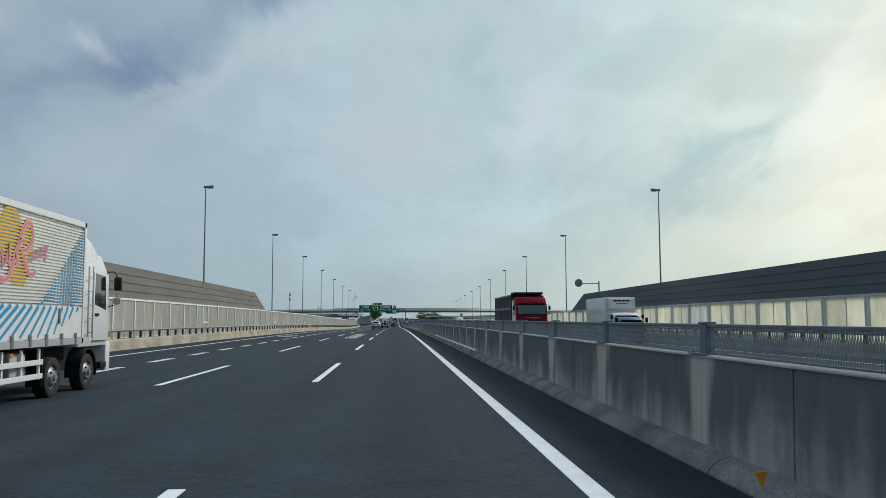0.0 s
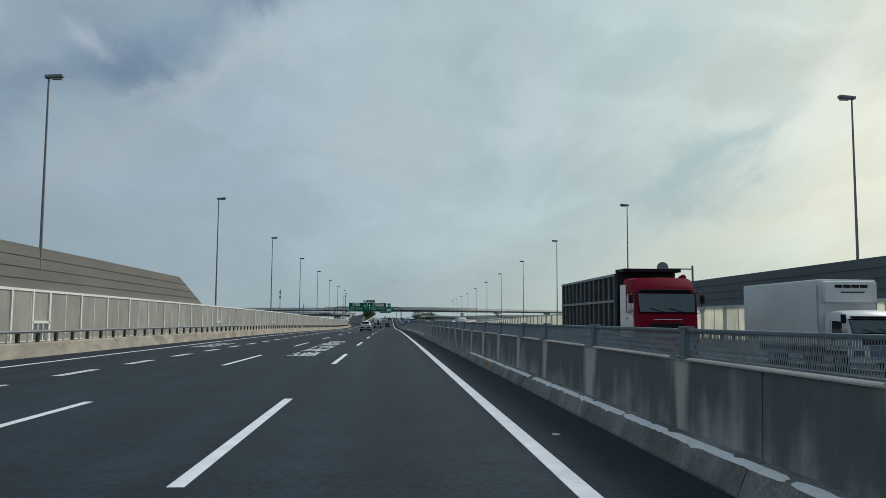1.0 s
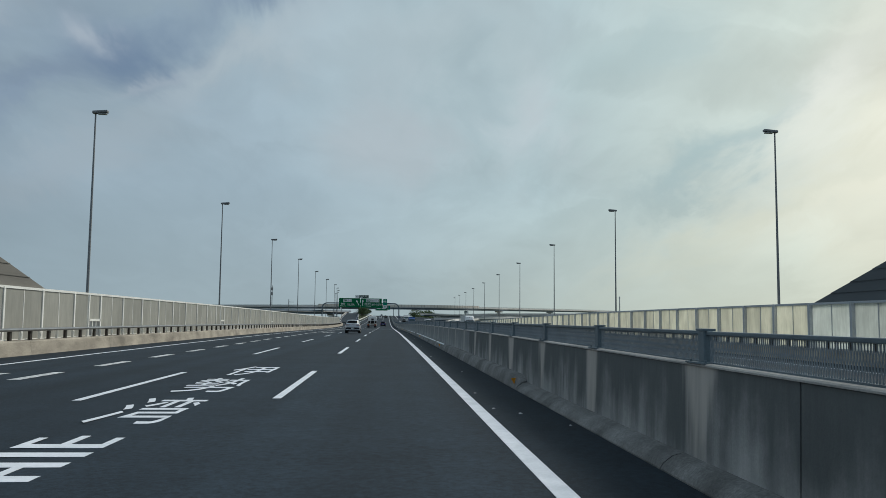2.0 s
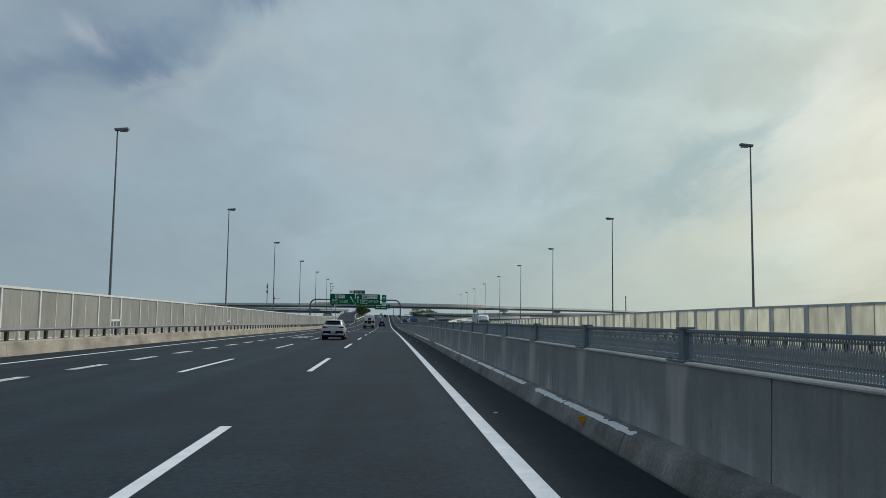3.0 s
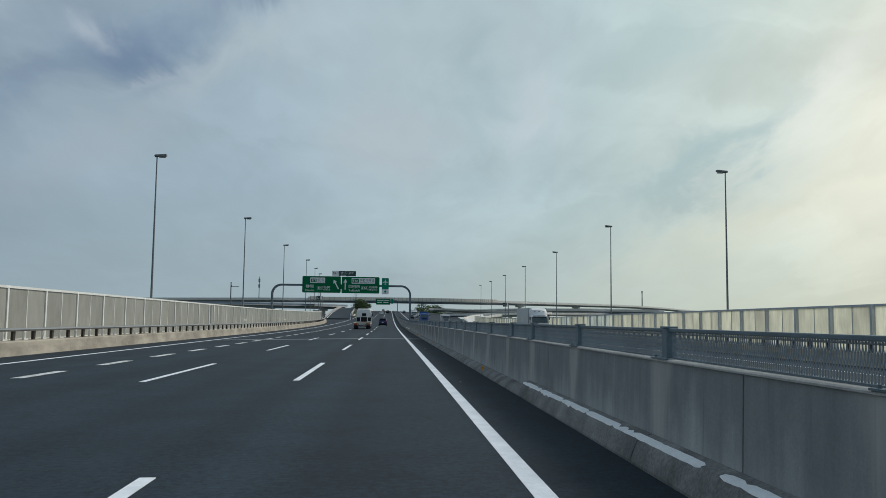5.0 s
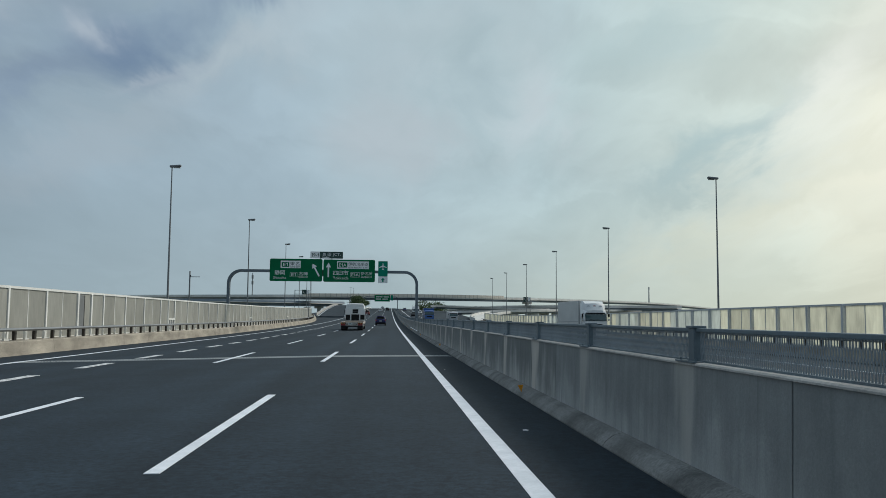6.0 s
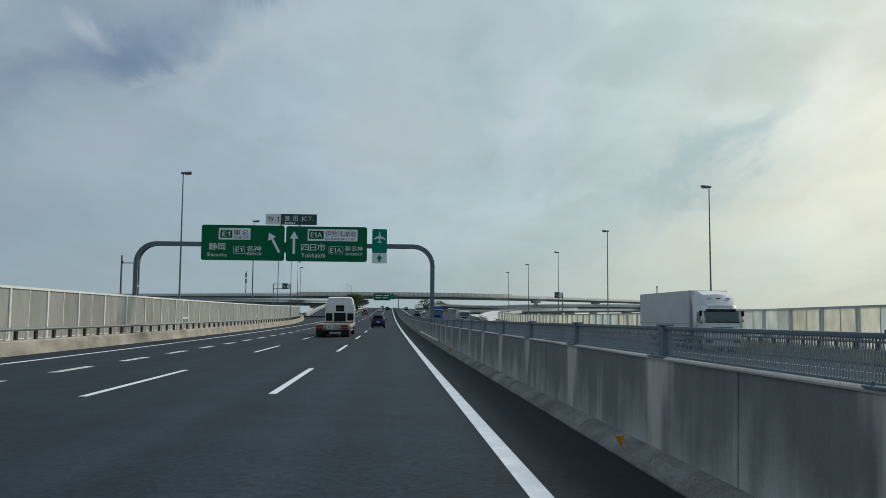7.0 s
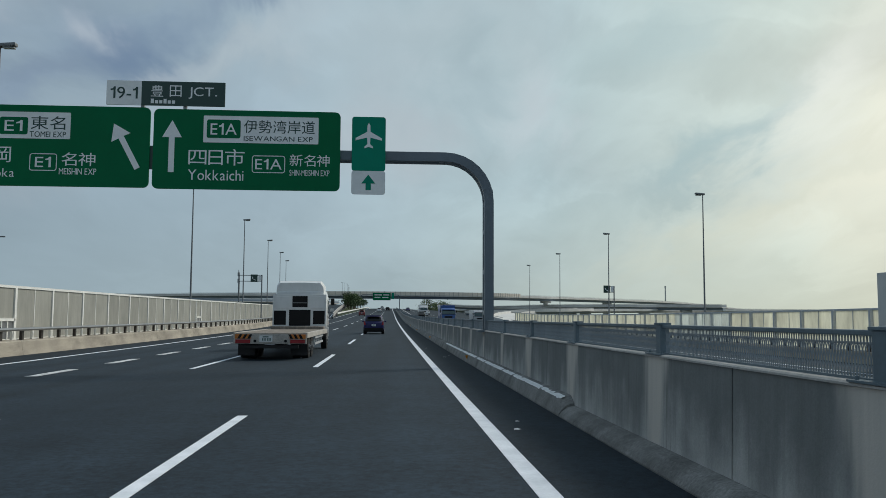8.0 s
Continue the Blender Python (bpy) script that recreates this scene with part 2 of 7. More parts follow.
def glass_mat(name, tint, rough=0.03):
    m = bpy.data.materials.new(name)
    m.use_nodes = True
    N = Nodes(m.node_tree)
    pos = N.add("ShaderNodeNewGeometry").outputs["Position"]
    c = N.mix(N.noise(pos, 2.0, 3), tuple(v * 0.85 for v in tint) + (1,), tuple(v * 1.15 for v in tint) + (1,))
    bs = N.add("ShaderNodeBsdfPrincipled", Base_Color=c, Roughness=rough)
    bs.inputs["IOR"].default_value = 1.5
    bs.inputs["Coat Weight"].default_value = 0.6
    N.add("ShaderNodeOutputMaterial", Surface=bs)
    return m


def paint_mat(name, col, rough=0.3, metal=0.0, coat=0.5, dirt=0.12):
    """Vehicle paint under clear coat, with a faint veil of road dirt."""
    m = bpy.data.materials.new(name)
    m.use_nodes = True
    N = Nodes(m.node_tree)
    pos = N.add("ShaderNodeNewGeometry").outputs["Position"]
    cloud_ = N.noise(pos, 1.6, 4, 0.55)
    film = N.noise(N.scaled(pos, (3, 3, 1)), 2.2, 5, 0.6)
    c = N.mix(cloud_, tuple(v * 0.94 for v in col) + (1,), tuple(min(1, v * 1.05) for v in col) + (1,))
    c = N.mix(N.math("MULTIPLY", N.ramp(film, [(0.45, 0.0), (0.8, 1.0)]), dirt), c, (0.16, 0.15, 0.13, 1))
    bs = N.add("ShaderNodeBsdfPrincipled", Base_Color=c, Roughness=N.math("MULTIPLY_ADD", film, 0.15, rough), Metallic=metal)
    bs.inputs["Coat Weight"].default_value = coat
    bs.inputs["Coat Roughness"].default_value = 0.08
    N.add("ShaderNodeOutputMaterial", Surface=bs)
    return m


ASPHALT = asphalt_mat("asphalt", (0.0168, 0.0276, 0.0388), 0.07)
ASPHALT_SIDE = asphalt_mat("asphalt_shoulder", (0.0125, 0.0215, 0.0310), 0.0)
LINE = surface("road_paint", (0.70, 0.745, 0.80), 0.7, 0, 0.09, 2.5, 30, 0.2, col2=(0.76, 0.79, 0.84))
LINE_OLD = surface("worn_road_paint", (0.42, 0.44, 0.45), 0.8, 0, 0.5, 6.0, 45, 0.2, col2=(0.62, 0.63, 0.64))
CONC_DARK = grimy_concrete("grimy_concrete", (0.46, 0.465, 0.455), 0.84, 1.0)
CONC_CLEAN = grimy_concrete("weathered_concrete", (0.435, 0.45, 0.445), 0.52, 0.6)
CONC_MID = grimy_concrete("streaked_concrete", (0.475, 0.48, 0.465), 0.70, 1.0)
CONC_CAP = surface("pale_concrete", (0.42, 0.41, 0.39), 0.85, 0, 0.22, 0.9, 30, 0.25)
KERB_PAINT = surface("kerb_paint", (0.88, 0.89, 0.89), 0.6, 0, 0.10, 3.0, 40, 0.15)
CONC_KERB = surface("kerb_concrete", (0.195, 0.195, 0.188), 0.85, 0, 0.5, 1.2, 30, 0.3)
CONC_LEFT = surface("buff_concrete", (0.36, 0.32, 0.26), 0.85, 0, 0.42, 0.7, 25, 0.25, stretch=(1, 0.6, 1.6))
CONC_DECK = surface("bridge_concrete", (0.62, 0.61, 0.58), 0.8, 0, 0.12, 0.15, 4, 0.0)
STEEL_DARK = surface("blue_grey_steel", (0.120, 0.165, 0.195), 0.5, 0.2, 0.2, 1.0, 30, 0.05)
STEEL_MESH = surface("blue_grey_mesh", (0.215, 0.255, 0.285), 0.6, 0.1, 0.15, 1.0, 30, 0.0)
STEEL_GREY = surface("galvanised_steel", (0.24, 0.25, 0.26), 0.5, 0.6, 0.18, 1.0, 25, 0.05)
STEEL_POLE = surface("pole_steel", (0.22, 0.23, 0.24), 0.5, 0.4, 0.15, 0.4, 25, 0.0)
WHITE_STEEL = surface("white_painted_steel", (0.82, 0.815, 0.77), 0.5, 0, 0.1, 1.0, 25, 0.05)
GREY_STEEL = surface("grey_painted_steel", (0.50, 0.53, 0.55), 0.5, 0, 0.12, 1.0, 25, 0.05)
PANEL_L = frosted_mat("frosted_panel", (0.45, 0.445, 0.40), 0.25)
# brighter copies for the oncoming side: light from behind is put into their colour
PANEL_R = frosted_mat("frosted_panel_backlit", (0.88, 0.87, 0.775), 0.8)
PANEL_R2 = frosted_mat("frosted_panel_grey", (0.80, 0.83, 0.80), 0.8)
BAND = varied(surface("brown_grey_metal_panel", (0.155, 0.148, 0.132), 0.75, 0.0, 0.14, 0.5, 12, 0.1, stretch=(1, 0.3, 2)), 0.06)
POST_DARK = surface("dark_brown_steel", (0.030, 0.024, 0.020), 0.5, 0.2, 0.2, 2, 30, 0.0)
GREEN = surface("green_sign_sheet", (0.002, 0.150, 0.060), 0.6, 0, 0.06, 0.8, 15, 0.0, spec=0.12)
GREEN_LIGHT = surface("bright_green_sheet", (0.004, 0.25, 0.16), 0.6, 0, 0.06, 0.8, 15, 0.0, spec=0.12)
SIGN_WHITE = surface("white_sign_sheet", (0.88, 0.89, 0.88), 0.45, 0, 0.05, 0.8, 15, 0.0)
SIGN_DARK = surface("dark_sign_sheet", (0.02, 0.06, 0.05), 0.4, 0, 0.05, 0.8, 15, 0.0)
BLACK = surface("black_plastic", (0.009, 0.009, 0.010), 0.55, 0, 0.2, 2, 30, 0.0, spec=0.22)
RUBBER = surface("tyre_rubber", (0.014, 0.014, 0.014), 0.8, 0, 0.2, 3, 40, 0.1)
ORANGE = surface("orange_reflector", (0.75, 0.30, 0.01), 0.4, 0, 0.15, 6, 40, 0.0)
GROUND = surface("fields_and_scrub", (0.085, 0.095, 0.060), 0.95, 0, 0.4, 0.01, 0.2, 0.0)


# ---- building helpers ----
def grade(y):
    """Height of the carriageway along its length: a long crest, then a sag that climbs towards the junction."""
    if y < -60:
        return 0.57 - 2.59e-5 * 62500 + 0.01295 * (y + 60)
    if y < 190:
        return 0.57 - 2.59e-5 * (190 - y) ** 2
    if y < 465:
        return 0.57 + 4.5e-5 * max(0.0, y - 245) ** 2
    return 2.748 + 0.0198 * (min(y, 760) - 465)


def incline(y):
    return math.degrees(math.atan((grade(y + 0.5) - grade(y - 0.5)) / 1.0))


CROSS = 0.015


def fall(x):
    """Crossfall: level right of the lane line, falling away to the left."""
    return CROSS * min(x, 0.0)


def opp_edge(y):
    """Outer barrier line of the oncoming carriageway, which widens ahead."""
    return 23.05 + max(0.0, y - 150) * 0.0275


def opp_drop(y):
    """How far the outer side of the oncoming carriageway lies below the near one."""
    return -0.19 - 0.0017 * max(0.0, min(y, 250) - 150) - 0.0066 * max(0.0, min(y, 410) - 250)


def opp_z(x, y):
    """Height of the oncoming carriageway above the near one's grade."""
    return 0.02 + (opp_drop(y) - 0.23) * (x - 5.0) / (opp_edge(y) - 5.0)


def at(x, y, z=0.0, turn=0.0):
    """Pose of a thing on the carriageway."""
    return pose(x, y, grade(y) + z, incline(y), 0, 0) @ pose(0, 0, 0, 0, 0, turn)


def link(name, bm, material, parent=None, smooth=False):
    me = bpy.data.meshes.new(name)
    bmesh.ops.recalc_face_normals(bm, faces=bm.faces)
    bm.to_mesh(me)
    bm.free()
    me.materials.append(material)
    if smooth:
        for p in me.polygons:
            p.use_smooth = True
        me.set_sharp_from_angle(angle=radians(38))
    ob = new(name, me)
    if parent is not None:
        ob.parent = parent
    return ob


def part(name, bm, material, parent, label="", smooth=False):
    ob = link(name, bm, material, parent, smooth)
    return tagged(ob, label) if label else ob


def shared(name, mesh, parent, m):
    """A piece on mesh data that others use too."""
    ob = new(name, mesh)
    ob.parent = parent
    ob.matrix_basis = m
    return ob


def empty(name, m, label, category, group="", kind=""):
    ob = new(name)
    ob.matrix_basis = m
    return tagged(ob, label, category, group, kind)


def box_bm(x0, x1, y0, y1, z0, z1, bevel=0.0, bm=None):
    bm = bm or bmesh.new()
    made = bmesh.ops.create_cube(bm, size=1, matrix=Matrix.Translation(((x0 + x1) / 2, (y0 + y1) / 2, (z0 + z1) / 2))
                                 @ Matrix.Diagonal((x1 - x0, y1 - y0, z1 - z0, 1)))
    if bevel:
        es = list({e for v in made["verts"] for e in v.link_edges})
        bmesh.ops.bevel(bm, geom=es, offset=bevel, segments=2, profile=0.6, affect="EDGES")
    return bm


def cyl_bm(r0, r1, p0, p1, n=12, bm=None, caps=True):
    bm = bm or bmesh.new()
    p0, p1 = Vector(p0), Vector(p1)
    q = (p1 - p0).to_track_quat("Z", "Y").to_matrix().to_4x4()
    bmesh.ops.create_cone(bm, cap_ends=caps, segments=n, radius1=r0, radius2=r1, depth=(p1 - p0).length,
                          matrix=Matrix.Translation((p0 + p1) / 2) @ q)
    return bm


def tube_bm(points, r, n=8, bm=None):
    """A round bar along points."""
    bm = bm or bmesh.new()
    pts = [Vector(p) for p in points]
    rings = []
    for i, p in enumerate(pts):
        d = (pts[min(i + 1, len(pts) - 1)] - pts[max(i - 1, 0)]).normalized()
        q = d.to_track_quat("Z", "Y").to_matrix()
        rr = r[i] if isinstance(r, (list, tuple)) else r
        rings.append([bm.verts.new(p + q @ Vector((math.cos(a) * rr, math.sin(a) * rr, 0))) for a in [2 * math.pi * k / n for k in range(n)]])
    for a, b in zip(rings, rings[1:]):
        for k in range(n):
            bm.faces.new((a[k], a[(k + 1) % n], b[(k + 1) % n], b[k]))
    bm.faces.new(rings[0][::-1]), bm.faces.new(rings[-1])
    return bm


def sweep_bm(section, stations, bm=None):
    """A closed section of (x, z) points drawn along stations: functions of place already applied, each a Matrix."""
    bm = bm or bmesh.new()
    rings = [[bm.verts.new(m @ Vector((x, 0, z))) for x, z in section] for m in stations]
    n = len(section)
    for a, b in zip(rings, rings[1:]):
        for k in range(n):
            bm.faces.new((a[k], a[(k + 1) % n], b[(k + 1) % n], b[k]))
    bm.faces.new(rings[0]), bm.faces.new(rings[-1][::-1])
    return bm


def along(y0, y1, step=8.0, dx=None, dz=None):
    n = max(1, math.ceil((y1 - y0) / step))
    ys = [y0 + (y1 - y0) * i / n for i in range(n + 1)]
    return [Matrix.Translation((dx(y) if dx else 0, y, grade(y) + (dz(y) if dz else 0))) for y in ys]


def outline_bm(points, y0, y1, bm=None):
    """A flat shape given in (x, z), with thickness from y0 to y1."""
    bm = bm or bmesh.new()
    a = [bm.verts.new((x, y0, z)) for x, z in points]
    b = [bm.verts.new((x, y1, z)) for x, z in points]
    n = len(points)
    bm.faces.new(a), bm.faces.new(b[::-1])
    for k in range(n):
        bm.faces.new((a[k], b[k], b[(k + 1) % n], a[(k + 1) % n]))
    return bm


# ---- lettering ----
GLYPHS = {}


def glyph(ch):
    """The outline mesh of one character, and its extent."""
    if ch == "1" and ch not in GLYPHS:          # a one with a flag
        bm = bmesh.new()
        vs = [bm.verts.new((x, y, 0)) for x, y in ((.16, 0), (.27, 0), (.27, .70), (.18, .70), (.12, .60), (0, .56), (0, .47), (.16, .50))]
        bm.faces.new((vs[0], vs[1], vs[2], vs[3], vs[7]))
        bm.faces.new((vs[3], vs[4], vs[5], vs[6], vs[7]))
        me = bpy.data.meshes.new("letter")
        bm.to_mesh(me)
        bm.free()
        GLYPHS[ch] = (me, 0.0, .27, 0.0, .70)
    if ch not in GLYPHS:
        cu = bpy.data.curves.new("letters", "FONT")
        cu.body, cu.resolution_u, cu.extrude = ch, 3, 0.0
        tmp = new("letters", cu)
        me = bpy.data.meshes.new_from_object(tmp.evaluated_get(bpy.context.evaluated_depsgraph_get()))
        bpy.data.objects.remove(tmp)
        bpy.data.curves.remove(cu)
        co = [v.co for v in me.vertices]
        GLYPHS[ch] = (me, min(v.x for v in co), max(v.x for v in co), min(v.y for v in co), max(v.y for v in co))
    return GLYPHS[ch]


def letters(body, x, z, w, h, y, material, parent, name="letter"):
    """Raised letters, one object each, that fill the box from (x, z), its lower left, w wide and h high, facing -y, on the plane y."""
    wide = [(.34 if ch == " " else glyph(ch)[2] - glyph(ch)[1] + .09) for ch in body]
    lo = min(glyph(ch)[3] for ch in body if ch != " " and ch not in "-.")
    hi = max(glyph(ch)[4] for ch in body if ch != " ")
    k, u = w / (sum(wide) - .09), 0.0
    for ch, cw in zip(body, wide):
        if ch != " ":
            me, x0, x1, y0, y1 = glyph(ch)
            bm = bmesh.new()
            bm.from_mesh(me)
            for v in bm.verts:
                v.co = ((v.co.x - x0 + u) * k + x, y, (v.co.y - lo) / (hi - lo) * h + z)
            ext = bmesh.ops.extrude_face_region(bm, geom=bm.faces[:])
            for v in ext["geom"]:
                if isinstance(v, bmesh.types.BMVert):
                    v.co.y -= 0.004
            last = part(name, bm, material, parent)
        u += cw
    return last


def round_rect(x0, x1, z0, z1, r, n=5):
    pts = []
    for cx, cz, a0 in ((x1 - r, z0 + r, -90), (x1 - r, z1 - r, 0), (x0 + r, z1 - r, 90), (x0 + r, z0 + r, 180)):
        for k in range(n + 1):
            a = radians(a0 + 90 * k / n)
            pts.append((cx + r * math.cos(a), cz + r * math.sin(a)))
    return pts


def ring_bm(x0, x1, z0, z1, r, t, y):
    """A thin rounded outline."""
    bm = bmesh.new()
    a, b = round_rect(x0, x1, z0, z1, r), round_rect(x0 + t, x1 - t, z0 + t, z1 - t, r - t)
    va = [bm.verts.new((px, y, pz)) for px, pz in a]
    vb = [bm.verts.new((px, y, pz)) for px, pz in b]
    for k in range(len(a)):
        j = (k + 1) % len(a)
        bm.faces.new((va[k], va[j], vb[j], vb[k]))
    return bm


# ---- overhead sign gantry ----
GY = 277.75
GANTRY = pose(.04, GY, grade(GY) + .08) @ Matrix.Scale(.978, 4)
gantry = empty("sign_gantry", GANTRY, "blue-grey steel sign gantry with rounded corners over the road", "sign gantry")
GANTRY_STEEL = surface("gantry_steel", (0.145, 0.175, 0.20), 0.45, 0.35, 0.12, 0.8, 20, 0.03)


def bent(x_post, sx, z0, ztop, x_end, r):
    """Centre line from a post's foot round the corner and along the beam."""
    pts = [(x_post, z0), (x_post, ztop - r)]
    for k in range(1, 9):
        a = radians(90 * k / 8)
        pts.append((x_post - sx * r * (1 - math.cos(a)), ztop - r + r * math.sin(a)))
    pts.append((x_end, ztop))
    return pts


def profile_bm(pts, w, y0, y1):
    bm = bmesh.new()
    rings = []
    for i, (x, z) in enumerate(pts):
        a, b = pts[max(i - 1, 0)], pts[min(i + 1, len(pts) - 1)]
        d = Vector((b[0] - a[0], b[1] - a[1])).normalized()
        nx, nz = -d.y * w / 2, d.x * w / 2
        rings.append([bm.verts.new(p) for p in ((x + nx, y0, z + nz), (x + nx, y1, z + nz), (x - nx, y1, z - nz), (x - nx, y0, z - nz))])
    for a, b in zip(rings, rings[1:]):
        for k in range(4):
            bm.faces.new((a[k], a[(k + 1) % 4], b[(k + 1) % 4], b[k]))
    bm.faces.new(rings[0][::-1]), bm.faces.new(rings[-1])
    return bm


BEAM_Z = 6.34
for nm, xp, sx, z0, xe in (("right_frame", 5.18, 1, 1.01, -4.8), ("left_frame", -15.05, -1, -.9, -4.8)):
    line = bent(xp, sx, z0, BEAM_Z, xe, 1.35)
    part("frame_tube", profile_bm(line, .28, .10, .28), GANTRY_STEEL, gantry)
    part("frame_tube", profile_bm(line, .28, .50, .68), GANTRY_STEEL, gantry)
    for k in range(4):
        z = z0 + 0.5 + k * (BEAM_Z - z0 - 1.6) / 3
        part("cross_plate", box_bm(xp - .13, xp + .13, .28, .50, z, z + .14), GREY_STEEL, gantry)
    part("base_plate", box_bm(xp - .34, xp + .34, -.02, .80, z0 - .02, z0 + .04, .01), GANTRY_STEEL, gantry)
for k in range(10):
    x = -13 + k * 1.85
    part("cross_plate", box_bm(x, x + .14, .28, .50, BEAM_Z - .13, BEAM_Z + .13), GREY_STEEL, gantry)
part("beam_bracket", box_bm(-5.10, -4.86, .0, .10, 5.8, 6.5), SIGN_DARK, gantry)


def board(name, x0, x1, z0, z1, r, material, parent, label):
    return part(name, outline_bm(round_rect(x0, x1, z0, z1, r), -.05, .0), material, parent, label)


def hanger(x, z0, z1, parent):
    part("hanger", box_bm(x - .05, x + .05, .0, .1, z0, z1), STEEL_GREY, parent)


Y = -.052
# board for the lanes that go straight on
S2 = empty("direction_sign", GANTRY, "large green motorway direction board with white lettering on the gantry", "road sign", "gantry boards")
X0, ZT = -4.94, 7.62
board("sign_board", X0, X0 + 5.56, ZT - 2.42, ZT, .16, GREEN, S2, "green reflective sheet")
part("arrow", outline_bm([(X0 + u, ZT - v) for u, v in ((.55, .34), (.84, .86), (.63, .86), (.63, 1.92), (.46, 1.92), (.46, .86), (.26, .86))], Y - .004, Y), SIGN_WHITE, S2)
part("plate", outline_bm(round_rect(X0 + 1.47, X0 + 4.90, ZT - 1.0, ZT - .18, .03), Y - .003, Y), SIGN_WHITE, S2)
part("route_box", outline_bm(round_rect(X0 + 1.57, X0 + 2.57, ZT - .86, ZT - .30, .06), Y - .007, Y - .003), GREEN, S2)
letters("E1A", X0 + 1.68, ZT - .76, .78, .35, Y - .007, SIGN_WHITE, S2)
letters("伊勢湾岸道", X0 + 2.67, ZT - .69, 2.12, .40, Y - .004, SIGN_DARK, S2)
letters("ISEWANGAN EXP", X0 + 2.67, ZT - .93, 2.06, .15, Y - .004, SIGN_DARK, S2)
letters("四日市", X0 + 1.05, ZT - 1.69, 1.66, .50, Y, SIGN_WHITE, S2)
letters("Yokkaichi", X0 + 1.05, ZT - 2.15, 1.64, .32, Y, SIGN_WHITE, S2)
part("route_outline", ring_bm(X0 + 2.93, X0 + 3.92, ZT - 1.90, ZT - 1.37, .08, .025, Y - .003), SIGN_WHITE, S2)
letters("E1A", X0 + 3.03, ZT - 1.79, .79, .32, Y, SIGN_WHITE, S2)
letters("新名神", X0 + 4.05, ZT - 1.68, 1.20, .36, Y, SIGN_WHITE, S2)
letters("SHIN-MEISHIN EXP", X0 + 4.05, ZT - 1.97, 1.20, .18, Y, SIGN_WHITE, S2)
# board for the diverging lanes
S1 = empty("direction_sign", GANTRY, "large green motorway direction board with slanted white arrow on the gantry", "road sign", "gantry boards")
X0 = -10.66
board("sign_board", X0, X0 + 5.62, ZT - 2.40, ZT + .03, .16, GREEN, S1, "green reflective sheet")
part("plate", outline_bm(round_rect(X0 + 1.15, X0 + 3.30, ZT - .98, ZT - .18, .03), Y - .003, Y), SIGN_WHITE, S1)
part("route_box", outline_bm(round_rect(X0 + 1.26, X0 + 2.07, ZT - .86, ZT - .34, .06), Y - .007, Y - .003), GREEN, S1)
letters("E1", X0 + 1.40, ZT - .76, .52, .33, Y - .007, SIGN_WHITE, S1)
letters("東名", X0 + 2.15, ZT - .70, 1.0, .40, Y - .004, SIGN_DARK, S1)
letters("TOMEI EXP", X0 + 2.13, ZT - .93, 1.05, .17, Y - .004, SIGN_DARK, S1)
d = Vector((.50, .94)).normalized()
c0, c1, h = Vector((4.78, .89)), Vector((5.28, 1.83)), .085
nn = Vector((-d.y, d.x)) * h
part("arrow", outline_bm([(X0 + u, ZT - v) for u, v in ((4.56, .48), (4.50, 1.04), tuple(c0 + nn), tuple(c1 + nn), tuple(c1 - nn), tuple(c0 - nn), (5.05, .76))], Y - .004, Y), SIGN_WHITE, S1)
letters("静岡", X0 + .52, ZT - 1.71, 1.10, .50, Y, SIGN_WHITE, S1)
letters("Shizuoka", X0 + .40, ZT - 2.14, 1.34, .26, Y, SIGN_WHITE, S1)
part("route_outline", ring_bm(X0 + 2.16, X0 + 2.95, ZT - 1.94, ZT - 1.42, .08, .025, Y - .003), SIGN_WHITE, S1)
letters("E1", X0 + 2.32, ZT - 1.83, .46, .31, Y, SIGN_WHITE, S1)
letters("名神", X0 + 3.08, ZT - 1.78, .98, .40, Y, SIGN_WHITE, S1)
letters("MEISHIN EXP", X0 + 3.02, ZT - 2.04, 1.08, .19, Y, SIGN_WHITE, S1)
# junction name board above
S3 = empty("junction_sign", GANTRY, "narrow dark green junction name board with white number field", "road sign", "gantry boards")
X0, ZJ = -6.36, 8.46
board("sign_board", X0 + 1.03, X0 + 3.50, ZJ - .74, ZJ, .02, SIGN_DARK, S3, "dark green sheet")
board("number_field", X0, X0 + 1.03, ZJ - .74, ZJ, .02, SIGN_WHITE, S3, "white number field")
letters("19-1", X0 + .12, ZJ - .55, .80, .36, Y, SIGN_DARK, S3)
letters("豊", X0 + 1.31, ZJ - .47, .36, .35, Y, SIGN_WHITE, S3)
letters("田", X0 + 1.86, ZJ - .47, .35, .35, Y, SIGN_WHITE, S3)
letters("JCT.", X0 + 2.42, ZJ - .52, .84, .36, Y, SIGN_WHITE, S3)
for k in range(6):
    part("letter_bar", box_bm(X0 + 1.31 + k * .125, X0 + 1.40 + k * .125, Y - .004, Y, ZJ - .68, ZJ - .58 + (.04 if k in (0, 3) else 0)), SIGN_WHITE, S3)
hanger(-5.30, 7.6, 7.75, S3), hanger(-4.05, 7.5, 7.75, S3)
part("mount_rail", box_bm(-6.3, -2.9, 0.0, .06, 7.95, 8.03), STEEL_GREY, S3)
